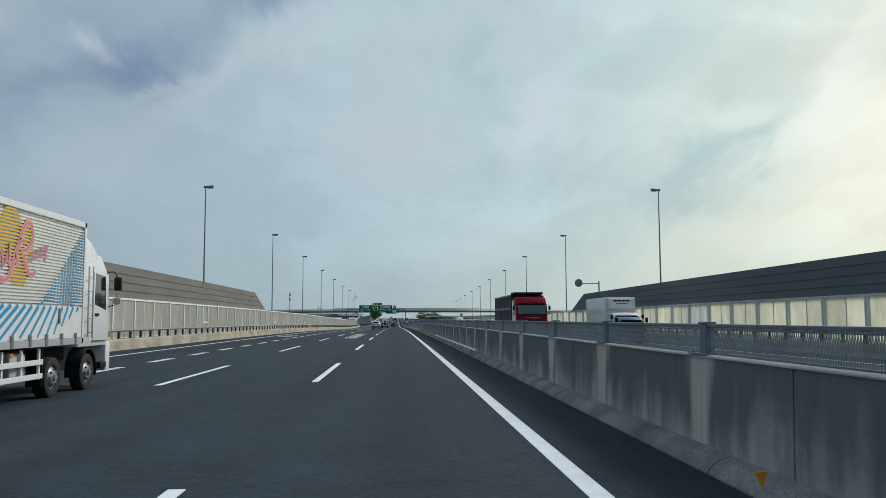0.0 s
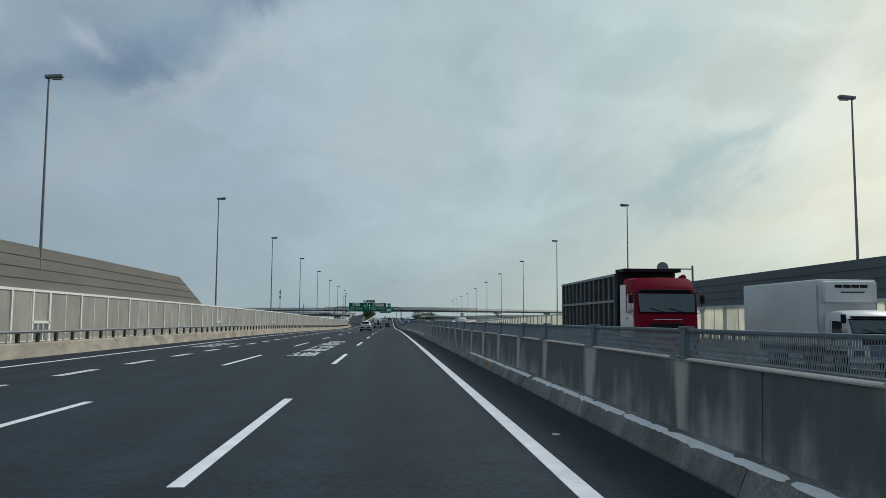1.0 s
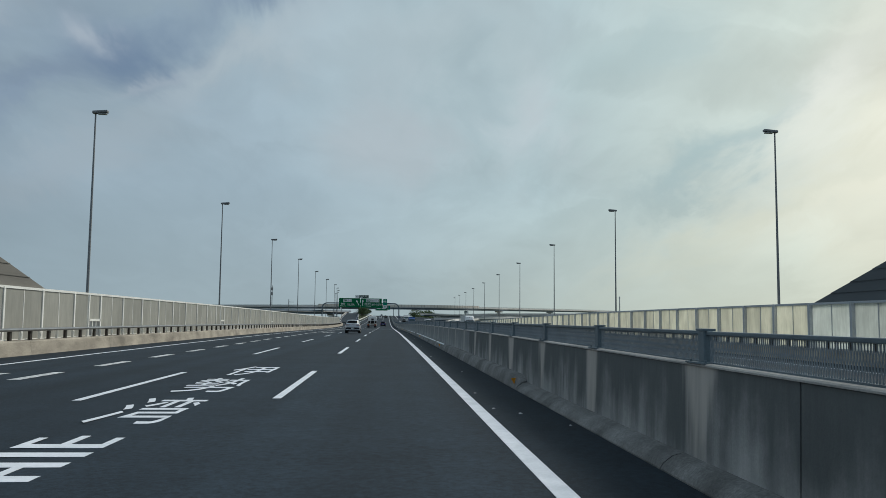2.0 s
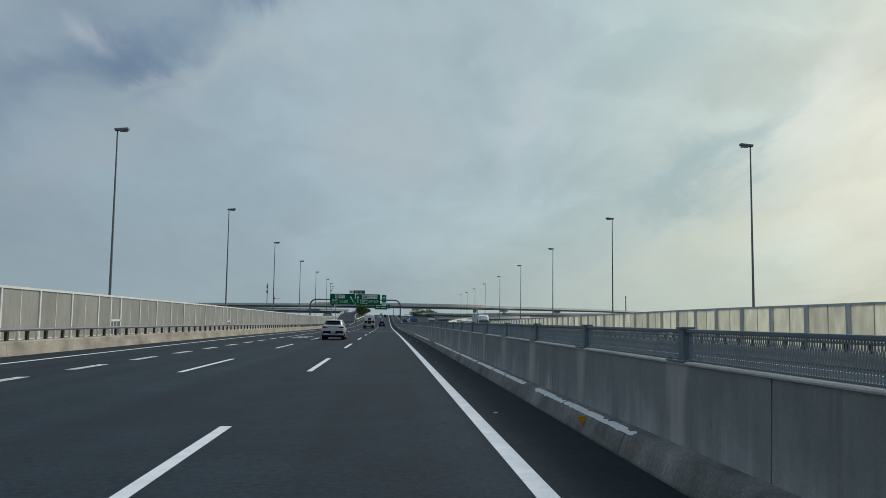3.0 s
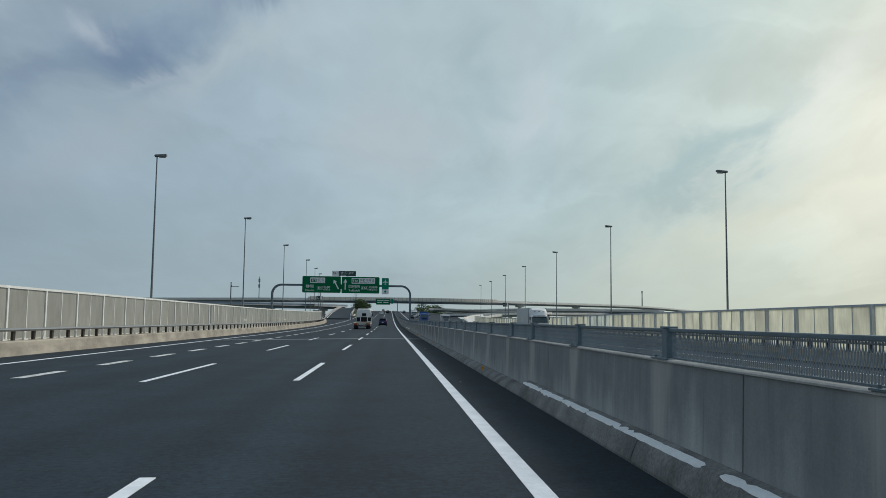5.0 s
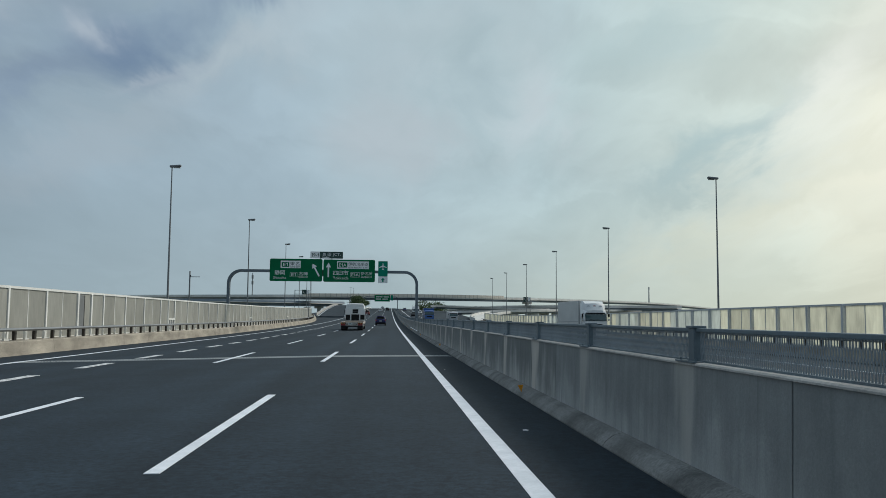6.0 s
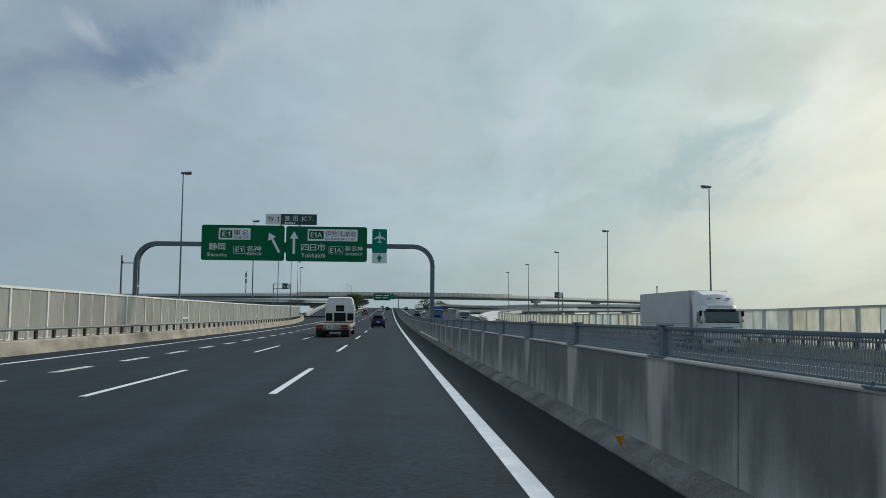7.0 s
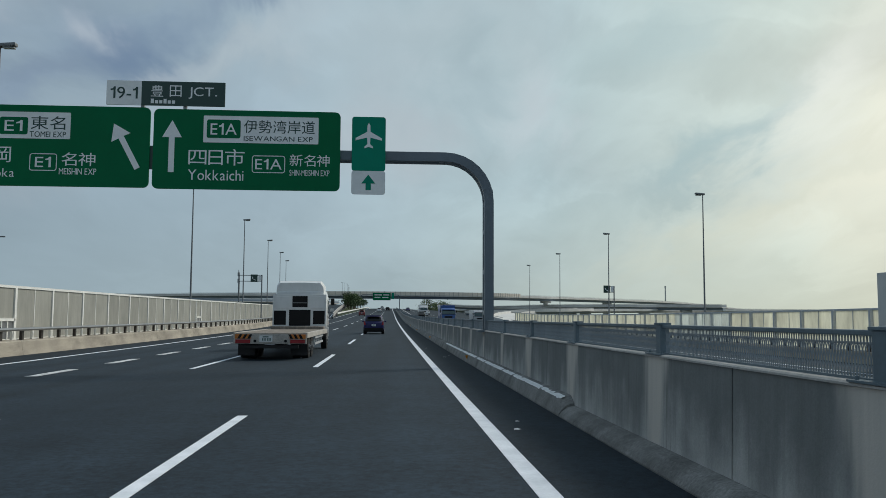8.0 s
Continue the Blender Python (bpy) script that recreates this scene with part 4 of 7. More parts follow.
def outer_side(xf, sgn, y0, y1, panel_mat, frame_mat, conc, label, dz=None, kinds=None):
    """Concrete barrier, guard rail and frosted noise wall. xf: line of the barrier's road face; sgn: -1 where the road lies to its right; dz: height offset along the line."""
    drop = dz or (lambda y: 0.0)
    barrier = empty("barrier", pose(0, 0, 0), "buff concrete barrier foot with chipped face under a guard rail", "barrier", kind="structure")
    zb = -0.22
    yy = y0
    while yy < y1:
        ye = min(yy + 9.98, y1)
        sec = [(0, zb), (0.02 * sgn, zb + .10), (0.06 * sgn, zb + .30), (.10 * sgn, zb + .58), (.13 * sgn, zb + .62), (1.62 * sgn, zb + .62), (1.62 * sgn, zb - .3), (0, zb - .3)]
        part("barrier_block", sweep_bm(sec, [Matrix.Translation((xf(y), y, grade(y) + drop(y))) for y in (yy, (yy + ye) / 2, ye)]), conc, barrier)
        yy += 10
    zt = zb + .62
    rail = empty("guard_rail", pose(0, 0, 0), "grey steel pipe guard rail on dark posts", "guard rail", kind="structure")
    ring = [(math.cos(a) * .085, math.sin(a) * .075) for a in [2 * math.pi * k / 10 for k in range(10)]]
    part("rail_pipe", sweep_bm([(x + .55 * sgn, z + zt + .46) for x, z in ring], along(y0, y1, 8, xf, drop)), STEEL_GREY, rail, smooth=True)
    bm = box_bm(-.055, .055, -.10, .10, 0, .42, .0)
    p = part("rail_post", bm, POST_DARK, rail)
    yb = y0 - .7
    p.matrix_basis = pose(xf(yb) + .68 * sgn, yb, grade(yb) + zt + drop(yb))
    pmesh = p.data
    # pale L-shaped bracket beside each post
    bm = box_bm(-.05, .05, -.62, -.50, .0, .38, .015)
    box_bm(-.05, .05, -.62, -.06, .0, .05, bm=bm)
    q = part("rail_bracket", bm, WHITE_STEEL, rail)
    q.matrix_basis = pose(xf(yb) + .86 * sgn, yb, grade(yb) + zt + drop(yb))
    qmesh = q.data
    wall = empty("noise_wall", pose(0, 0, 0), label, "noise barrier", kind="structure")
    sheets = [part("panel", box_bm(-.02, .02, .03, PANEL - .03, 0.02, 2.24), m, wall) for m in panel_mat]
    thick = part("mullion", box_bm(-.08, .08, -.075, .075, 0, 2.30, .008) if sgn < 0 else box_bm(-.20, .07, -.10, .10, 0, 2.30, .01), frame_mat, wall)
    thin = part("glazing_bar", box_bm(-.035, .035, -.032, .032, 0, 2.26), frame_mat, wall)
    frame_ = part("sill_bar", box_bm(-.04, .04, 0, PANEL, -.04, .03), frame_mat, wall)
    part("top_bar", sweep_bm([(-.07 + BACK * sgn, zt + 2.24), (.07 + BACK * sgn, zt + 2.24), (.07 + BACK * sgn, zt + 2.35), (-.07 + BACK * sgn, zt + 2.35)], along(y0, y1, 8, xf, drop)), frame_mat, wall)
    used = set()
    for i in range(int((y1 - y0) / PANEL)):
        y = y0 + PANEL * i
        xx = xf(y)
        yaw = math.degrees(math.atan((xf(y + PANEL) - xx) / PANEL))
        pw = pose(xx + BACK * sgn, y, grade(y) + zt + drop(y), incline(y), 0, -yaw)
        sheet = sheets[kinds(y) if kinds else 0]
        for proto, nm in ((sheet, "panel"), (thick, "mullion") if i % 2 == 0 else (thin, "glazing_bar"), (frame_, "sill_bar")):
            if proto.name in used:
                shared(nm, proto.data, wall, pw)
            else:
                used.add(proto.name)
                proto.matrix_basis = pw
        if i:
            yb = y - .7
            shared("rail_post", pmesh, rail, pose(xf(yb) + .68 * sgn, yb, grade(yb) + zt + drop(yb)))
            shared("rail_bracket", qmesh, rail, pose(xf(yb) + .86 * sgn, yb, grade(yb) + zt + drop(yb)))
    return wall


def far_sheet(y):
    """A few stretches of the oncoming side have clear greyer sheets."""
    return 1 if 56 < y < 62 or 96 < y < 104 or 250 < y < 262 or 271 < y < 283 or 316 < y < 330 else 0


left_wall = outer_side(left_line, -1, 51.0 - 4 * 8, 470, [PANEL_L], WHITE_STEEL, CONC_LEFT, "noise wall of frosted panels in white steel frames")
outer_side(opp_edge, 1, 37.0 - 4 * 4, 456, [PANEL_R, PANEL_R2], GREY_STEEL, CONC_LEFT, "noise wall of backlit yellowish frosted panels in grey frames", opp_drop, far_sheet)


# hatch frames low in some panels
for y in (70.0, 110.0, 146.0, 182.0, 254.0, 290.0, 326.0):
    zt = -.22 + .62 + grade(y)
    x = left_line(y) - BACK
    part("hatch_frame", box_bm(x + .02, x + .09, y - .93, y + .93, zt + .80, zt + .92), WHITE_STEEL, left_wall)
    for u in (-.98, .84):
        part("hatch_frame", box_bm(x + .02, x + .09, y + u, y + u + .14, zt, zt + 2.26), WHITE_STEEL, left_wall)
    for u in (-.34, .22):
        part("hatch_frame", box_bm(x + .02, x + .07, y + u, y + u + .09, zt, zt + .80), WHITE_STEEL, left_wall)
    part("hatch_recess", box_bm(x + .021, x + .03, y - .84, y + .84, zt + .03, zt + .80), STEEL_GREY, left_wall, "grey hatch sheet")


# service door in the left wall
zd_, xd_ = -.22 + .62 + grade(236), left_line(236) - BACK
part("door_panel", box_bm(xd_ - .03, xd_ + .035, 235.16, 236.0, zd_ + .03, zd_ + 2.16), STEEL_GREY, left_wall, "grey steel service door")
part("door_gap", box_bm(xd_ - .03, xd_ + .040, 235.95, 236.05, zd_ + .03, zd_ + 2.16), POST_DARK, left_wall, "dark gap beside the door")
for yd_ in (234.92, 236.92):
    part("door_post", box_bm(xd_ - .09, xd_ + .10, yd_, yd_ + .18, zd_ - .02, zd_ + 2.24, .01), WHITE_STEEL, left_wall)


def banded_wall(x, lean, y0, y1, slope, z0, rows, h, material, label, lip=.035):
    """Raised noise wall of long overlapping metal bands, sloping down at its far end."""
    w = empty("upper_noise_wall", pose(0, 0, 0), label, "noise barrier", kind="structure")
    for r in range(rows):
        za, zb = z0 + r * h, z0 + (r + 1) * h
        xa, xb = x + lean * r * h, x + lean * (r + 1) * h
        bm = bmesh.new()
        n = int((y1 - y0) / 8)
        ys = [y0 + (y1 - y0 - slope * 0) * i / n for i in range(n + 1)]
        ringp = None
        for i, y in enumerate(ys):
            ya = yb = y
            if i == n:
                ya, yb = y + slope * (rows - r) * h, y + slope * (rows - r - 1) * h
            g = grade(y)
            ring = [bm.verts.new(p) for p in ((xa, ya, g + za), (xb - .10 * (1 if lean > 0 else -1) * 0, yb, g + zb), (xb - .06, yb, g + zb), (xa - .10, ya, g + za))]
            if ringp:
                for k in range(4):
                    bm.faces.new((ringp[k], ringp[(k + 1) % 4], ring[(k + 1) % 4], ring[k]))
            else:
                bm.faces.new(ring)
            ringp = ring
        bm.faces.new(ringp[::-1])
        part("band", bm, material, w)
        part("band_lip", sweep_bm([(xa - lip * .6, za - .015), (xa + lip, za - .015), (xa + lip, za + .02), (xa - lip * .6, za + .02)], along(y0, y1 + slope * (rows - r) * h - .1, 8)), material, w)
    return w


banded_wall(-14.40, -0.05, 10, 95.8, 4.0, 2.72, 4, 0.50, BAND, "tall brown-grey banded metal noise wall with sloping end")
banded_wall(24.62, 0.05, 14, 98.0, 3.6, 2.54, 4, 0.50, varied(surface("slate_metal_panel", (0.085, 0.098, 0.105), 0.7, 0, 0.14, 0.5, 12, 0.1, stretch=(1, 0.3, 2)), .06),
            "tall slate-grey banded metal noise wall with sloping end", .012)


# ---- street lamps ----
def lamp_post(m, height, label):
    """Tapered pole with a flat lantern reaching over the road (towards local +x)."""
    t = empty("street_lamp", m, label, "street lamp", "lamps along the expressway")
    part("pole", cyl_bm(.095, .042, (0, 0, -1.4), (0, 0, height), 10), STEEL_POLE, t, smooth=True)
    bm = box_bm(-.16, .68, -.16, .16, height, height + .16, .05)
    for v in bm.verts:
        if v.co.x > .5:
            v.co.z += .06
    part("lantern", bm, STEEL_POLE, t, smooth=True)
    part("lens", box_bm(.14, .62, -.11, .11, height - .04, height + .03, .02), surface("lamp_lens", (0.30, 0.31, 0.30), 0.2), t)
    part("base_plate", box_bm(-.2, .2, -.2, .2, -1.42, -1.36), STEEL_POLE, t)
    return t


lamp_l = lamp_post(at(-14.50, 70.2), 12.8, "tall grey steel street lamp behind the noise wall")
for y in (109.4, 145.5, 181.5, 217.3, 253.6, 288.9, 323.9):
    copy_thing(lamp_l, at(-14.50, y))
for x, y in ((-15.6, 355), (-17.1, 385), (-19.0, 414), (-21.6, 444)):
    copy_thing(lamp_l, at(x, y))
for x, y in ((25.25, 70.6), (24.95, 109.8), (25.15, 145.2), (26.35, 182.1), (27.06, 217.8), (27.95, 253.3), (28.7, 288.6), (29.4, 323.6), (30.2, 358), (31.1, 393), (32.2, 430)):
    copy_thing(lamp_l, at(x, y, opp_drop(y) + .19) @ pose(0, 0, 0, 0, 0, 180))


# ---- flyovers and ramps ahead ----
def smooth_line(pts, n=10):
    """Points along a smooth curve through pts."""
    P = [Vector(p) for p in pts]
    P = [2 * P[0] - P[1]] + P + [2 * P[-1] - P[-2]]
    out = []
    for i in range(1, len(P) - 2):
        a, b, c, d = P[i - 1:i + 3]
        for k in range(n):
            t = k / n
            out.append(0.5 * (2 * b + (c - a) * t + (2 * a - 5 * b + 4 * c - d) * t * t + (3 * b - a - 3 * c + d) * t ** 3))
    return out + [P[-2]]


def ribbon_bm(line, section, bm=None):
    """A closed section (offset to the right, height) drawn along a line of points."""
    st = []
    for i, p in enumerate(line):
        d = line[min(i + 1, len(line) - 1)] - line[max(i - 1, 0)]
        d.z = 0
        d.normalize()
        r = Vector((d.y, -d.x, 0))
        st.append(Matrix(((r.x, d.x, 0, p.x), (r.y, d.y, 0, p.y), (0, 0, 1, p.z), (0, 0, 0, 1))))
    return sweep_bm(section, st, bm)


BEIGE_PANEL = surface("beige_parapet_panel", (0.80, 0.71, 0.60), 0.6, 0, 0.1, 0.2, 3, 0.0)
GIRDER = surface("steel_girder_paint", (0.23, 0.28, 0.34), 0.55, 0, 0.08, 0.1, 2, 0.0)


def flyover(line, width, depth, par, par_mat, girder_mat, piers, label, slats=0):
    """Bridge deck with parapets, girder and piers."""
    f = empty("flyover", pose(0, 0, 0), label, "bridge", kind="structure")
    h = width / 2
    part("deck", ribbon_bm(line, [(-h, 0), (h, 0), (h, -.35), (h * .62, -.5), (-h * .62, -.5), (-h, -.35)]), CONC_DECK, f)
    part("girder", ribbon_bm(line, [(-h * .6, -.5), (h * .6, -.5), (h * .5, -depth), (-h * .5, -depth)]), girder_mat, f)
    for s in (-1, 1):
        part("parapet", ribbon_bm(line, [(s * h, -.30), (s * (h - .3), -.30), (s * (h - .25), par), (s * (h - .05), par)]), par_mat, f)
        part("parapet_rail", ribbon_bm(line, [(s * (h - .2), par + .25), (s * (h - .1), par + .25), (s * (h - .1), par + .35), (s * (h - .2), par + .35)]), STEEL_GREY, f)
    if slats:
        for i in range(0, len(line) - 1, slats):
            p = line[i]
            part("rail_post", box_bm(p.x - .1, p.x + .1, p.y - h - .1, p.y - h + .1, p.z + par - .1, p.z + par + .4), STEEL_GREY, f)
    for i in piers:
        p = line[i]
        part("pier", box_bm(p.x - 1.1, p.x + 1.1, p.y - 1.4, p.y + 1.4, -9, p.z - depth + .02, .15), CONC_DECK, f)
        part("pier_cap", box_bm(p.x - h * .6, p.x + h * .6, p.y - 1.5, p.y + 1.5, p.z - depth - 1.2, p.z - depth + .01, .15), CONC_DECK, f)
    return f


main_line = smooth_line([(-420, 830, 13.2), (-240, 760, 13.6), (-140, 712, 13.8), (-72, 684, 13.9), (2, 676, 14.0), (60, 694, 14.1), (134, 790, 15.4), (260, 980, 17.3), (450, 1300, 16.9), (680, 1655, 16.0), (900, 2000, 14.0)], 12)
flyover(main_line, 10, 1.6, 0.9, CONC_DECK, GIRDER, (6, 20, 32, 66, 74, 84, 94), "long curved flyover with grey girder crossing above the road")
bw = empty("bridge_screen", pose(0, 0, 0), "long beige screen of upright panels along the flyover", "noise barrier", kind="structure")
edge = []
for i in range(len(main_line) - 1):
    a, b = main_line[i], main_line[i + 1]
    d = (b - a).normalized()
    edge += [(a.lerp(b, k / 4) + Vector((d.y, -d.x, 0)) * 5.03, math.degrees(math.atan2(d.y, d.x))) for k in range(4)]
run_, last = [], None
for p, turn in edge:
    if -48 < p.x < 74 and (last is None or (p - last).length > 1.7):
        run_.append((p, turn))
        last = p
for (p, turn), (q, _) in zip(run_, run_[1:]):
    w_ = (q - p).length
    m_ = pose(p.x, p.y, p.z, 0, 0, turn)
    o = part("screen_panel", box_bm(.10, w_ - .10, -.06, .06, .2, 1.9), BEIGE_PANEL, bw)
    o.matrix_basis = m_
    o = part("screen_post", box_bm(-.10, .10, -.12, .10, -.2, 2.02), CONC_CAP, bw)
    o.matrix_basis = m_

loop = [Vector((48 + 44 * math.cos(a), 640 + 62 * math.sin(a), 9.2 - 4.4 * (115 - math.degrees(a)) / 225)) for a in [radians(115 - 7.5 * k) for k in range(31)]]
flyover(loop, 7.5, 1.1, .7, CONC_DECK, GIRDER, (3, 8, 13, 18, 23, 28), "curved concrete loop ramp on piers")
ramp2 = smooth_line([(33.5, 452, 1.4), (38, 510, 2.6), (52, 570, 4.6), (84, 625, 6.2), (150, 690, 7.4), (250, 760, 8.4), (420, 880, 9.2), (700, 1100, 8.0)], 10)
flyover(ramp2, 8.5, 1.2, .8, CONC_DECK, CONC_DECK, (14, 22, 30, 38, 46), "merging concrete ramp that climbs away to the side")
ramp3 = smooth_line([(170, 660, 9.0), (120, 700, 9.5), (82, 760, 9.6), (62, 840, 9.0), (56, 930, 8.6)], 10)
flyover(ramp3, 9, 1.8, 1.1, CONC_DECK, GIRDER, (3, 10, 18, 26), "far concrete ramp crossing behind the loop")
left_far = smooth_line([(-360, 700, 9.5), (-220, 640, 10.0), (-120, 640, 10.3), (-60, 670, 10.4), (-30, 720, 10.8)], 10)
flyover(left_far, 9, 2.0, 1.0, GIRDER, GIRDER, (4, 12, 20, 28, 36), "grey steel flyover behind the noise wall")

# diverging ramp that climbs beside the carriageway
exit_line = smooth_line([(-14.8, 436, 2.35), (-16.4, 470, 3.4), (-18.2, 520, 5.2), (-20.2, 600, 7.9), (-24, 690, 9.4), (-32, 800, 10.6)], 10)
ex = empty("exit_ramp", pose(0, 0, 0), "asphalt exit ramp with pale parapets climbing beside the road", "ramp", kind="structure")
part("ramp_deck", ribbon_bm(exit_line, [(-4.6, 0), (4.6, 0), (4.6, -1.2), (-4.6, -1.2)]), ASPHALT, ex, "asphalt surface")
for s in (-1, 1):
    part("parapet", ribbon_bm(exit_line[1:], [(s * 4.6, -1.3), (s * 4.35, -1.3), (s * 4.4, .85), (s * 4.6, .85)]), CONC_CAP, ex, "pale concrete parapet")
    part("ramp_line", ribbon_bm(exit_line, [(s * 3.9 - .1, .006), (s * 3.9 + .1, .006), (s * 3.9 + .1, .001), (s * 3.9 - .1, .001)]), LINE, ex)
for i in (22, 30, 38, 46):
    p = exit_line[i]
    part("pier", box_bm(p.x - 1.2, p.x + 1.2, p.y - 1.2, p.y + 1.2, -9, p.z - 1.15), CONC_DECK, ex)
    for k in (0, 3):
        q = exit_line[min(i + k, len(exit_line) - 1)]
        if q.y > 500:
            copy_thing(lamp_l, pose(q.x + 4.7, q.y, q.z + .9, 0, 0, 180) @ Matrix.Scale(.6, 4))
# guard rail and bank between ramp and carriageway
bank = bmesh.new()
prev = None
for p in exit_line[8:]:
    row = [bank.verts.new(v) for v in ((p.x + 4.4, p.y, p.z - .9), (-11.3, p.y, grade(p.y) - .16), (-11.3, p.y, -9), (p.x + 4.4, p.y, -9))]
    if prev:
        for k in range(4):
            bank.faces.new((prev[k], prev[(k + 1) % 4], row[(k + 1) % 4], row[k]))
    else:
        bank.faces.new(row)
    prev = row
bank.faces.new(prev[::-1])
GRASS = surface("rough_grass", (0.055, 0.080, 0.030), 0.95, 0, 0.4, 0.3, 3, 0.0)
tagged(link("bank", bank, GRASS), "grassy bank between the exit ramp and the road", "bank", kind="structure")
gr = empty("guard_rail", pose(0, 0, 0), "white steel guard rail at the road's far edge", "guard rail", kind="structure")
part("rail_beam", sweep_bm([(-11.5, .45), (-11.38, .45), (-11.38, .85), (-11.5, .85)], along(472, 880)), WHITE_STEEL, gr)
for k in range(60):
    y = 474 + 6.7 * k
    part("rail_post", box_bm(-11.6, -11.5, y - .06, y + .06, grade(y) - .3, grade(y) + .8), STEEL_GREY, gr)

# second gantry far ahead
fg = empty("sign_gantry", at(1.6, 652, -1.2), "distant gantry with a green direction board", "sign gantry")
part("frame_tube", profile_bm(bent(5.2, 1, 1.0, 8.4, -6, 1.2), .36, 0, .4), GANTRY_STEEL, fg)
part("frame_tube", profile_bm(bent(-13.4, -1, -1.0, 8.4, -6, 1.2), .36, 0, .4), GANTRY_STEEL, fg)
part("sign_board", outline_bm(round_rect(-7.6, .9, 5.8, 9.4, .2), -.06, .0), GREEN, fg, "green reflective sheet")
part("sign_board", outline_bm(round_rect(1.4, 2.6, 6.4, 9.4, .1), -.06, .0), GREEN_LIGHT, fg)
for k, (x0, x1, z) in enumerate(((-6.8, -3.2, 8.4), (-2.6, .2, 8.4), (-6.8, -4.0, 7.2), (-3.2, -.2, 7.2))):
    part("letter_bar", box_bm(x0, x1, -.075, -.065, z - .25, z + .2), SIGN_WHITE, fg)


# ---- trees and distance ----
LEAF = [varied(surface("leaf_green_%s" % n, c, 0.7, 0, 0.45, 0.7, 5, 0.0), 0.2) for n, c in (("dark", (0.042, 0.078, 0.022)), ("mid", (0.075, 0.120, 0.032)))]
BARK = surface("bark", (0.09, 0.07, 0.05), 0.9, 0, 0.3, 2, 20, 0.1)


def tree(x, y, z, h, spread, seed, label):
    r = random.Random(seed)
    t = empty("tree", pose(x, y, z, 0, 0, r.uniform(0, 360)), label, "tree", "trees by the junction")
    bm = tube_bm([(0, 0, -.3), (.05 * h * r.uniform(-1, 1), 0, h * .35), (.04 * h, .03 * h, h * .75)], [h * .028, h * .02, h * .006], 7)
    ends = []
    for k in range(7):
        a, s = r.uniform(0, 6.28), r.uniform(.28, .6)
        e = Vector((math.cos(a) * spread * r.uniform(.4, .8), math.sin(a) * spread * r.uniform(.4, .8), h * (s + r.uniform(.12, .3))))
        tube_bm([(0, 0, h * s * .9), tuple(e * .55 + Vector((0, 0, h * .2))), tuple(e)], [h * .012, h * .008, h * .003], 5, bm)
        ends.append(e)
    part("trunk", bm, BARK, t, smooth=True)
    ends += [Vector((0, 0, h * .85)), Vector((spread * .2, 0, h * .6)), Vector((0, -spread * .3, h * .5))]
    bm = bmesh.new()
    for i in range(900):
        c = r.choice(ends)
        g = Vector((r.gauss(0, 1), r.gauss(0, 1), r.gauss(0, .75))) * spread * .24
        p = c + g
        if p.z < h * .12:
            continue
        q = Euler((r.uniform(0, 3), r.uniform(0, 3), r.uniform(0, 6))).to_matrix()
        s = r.uniform(.10, .24) * (h / 6) ** .5
        vs = [bm.verts.new(p + q @ Vector(v) * s) for v in ((-1, -.55, 0), (.1, -.8, .15), (1.1, 0, -.1), (.1, .8, .15), (-1, .55, 0))]
        bm.faces.new(vs)
    link("crown", bm, r.choice(LEAF), t)
    return t


rt = random.Random(11)
for k in range(24):
    y = 548 + k * 7.0 + rt.uniform(-2, 2)
    p = min(exit_line, key=lambda q: abs(q.y - y))
    x = rt.uniform(p.x + 5.6, -12.0)
    f = (x + 11.5) / (p.x + 4.4 + 11.5)
    z = (grade(y) - .25) * (1 - f) + (p.z - .9) * f
    tree(x, y, z, rt.uniform(4.6, 7.2), rt.uniform(2.2, 3.4), 100 + k, "leafy green roadside tree on the bank")
for k in range(9):
    y, x = 850 + k * 7 + rt.uniform(-3, 3), 27 + k * 2.2 + rt.uniform(-2, 3)
    tree(x, y, -9, rt.uniform(25, 29), rt.uniform(6, 8), 200 + k, "tall leafy green tree beside the junction")

bm = bmesh.new()
rf = random.Random(3)
for k in range(2600):
    a = radians(rf.uniform(-62, 62))
    dist = rf.uniform(1100, 1900)
    x, y = math.sin(a) * dist, math.cos(a) * dist + 150
    h, w = rf.uniform(8, 15.5), rf.uniform(4, 9)
    for j in range(3):
        ox, oy, oz = rf.uniform(-w, w) * .6, rf.uniform(-w, w) * .6, rf.uniform(.45, .85) * h
        bmesh.ops.create_icosphere(bm, subdivisions=1, radius=w * rf.uniform(.4, .7), matrix=Matrix.Translation((x + ox, y + oy, -9 + oz)) @ Matrix.Diagonal((1, 1, rf.uniform(.6, 1), 1))) if k < 420 else None
tagged(link("far_woods", bm, LEAF[0]), "low dark band of distant woodland", "woods", kind="stuff")


def shed(x, y, w, d, h, wall_c, label):
    s = empty("warehouse", pose(x, y, -9), label, "building", "low buildings beyond the road")
    part("wall", box_bm(-w / 2, w / 2, -d / 2, d / 2, 0, h), wall_c, s)
    part("roof", outline_bm([(-w / 2 - .6, h), (w / 2 + .6, h), (w / 2 + .6, h + .4), (0, h + w * .05 + .4), (-w / 2 - .6, h + .4)], -d / 2 - .5, d / 2 + .5), CONC_CAP, s)
    for k in range(5):
        xx = -w / 2 + (k + .5) * w / 5
        part("window", box_bm(xx - w * .06, xx + w * .06, -d / 2 - .06, -d / 2 + .05, h * .55, h * .8), BLACK, s)
    return s


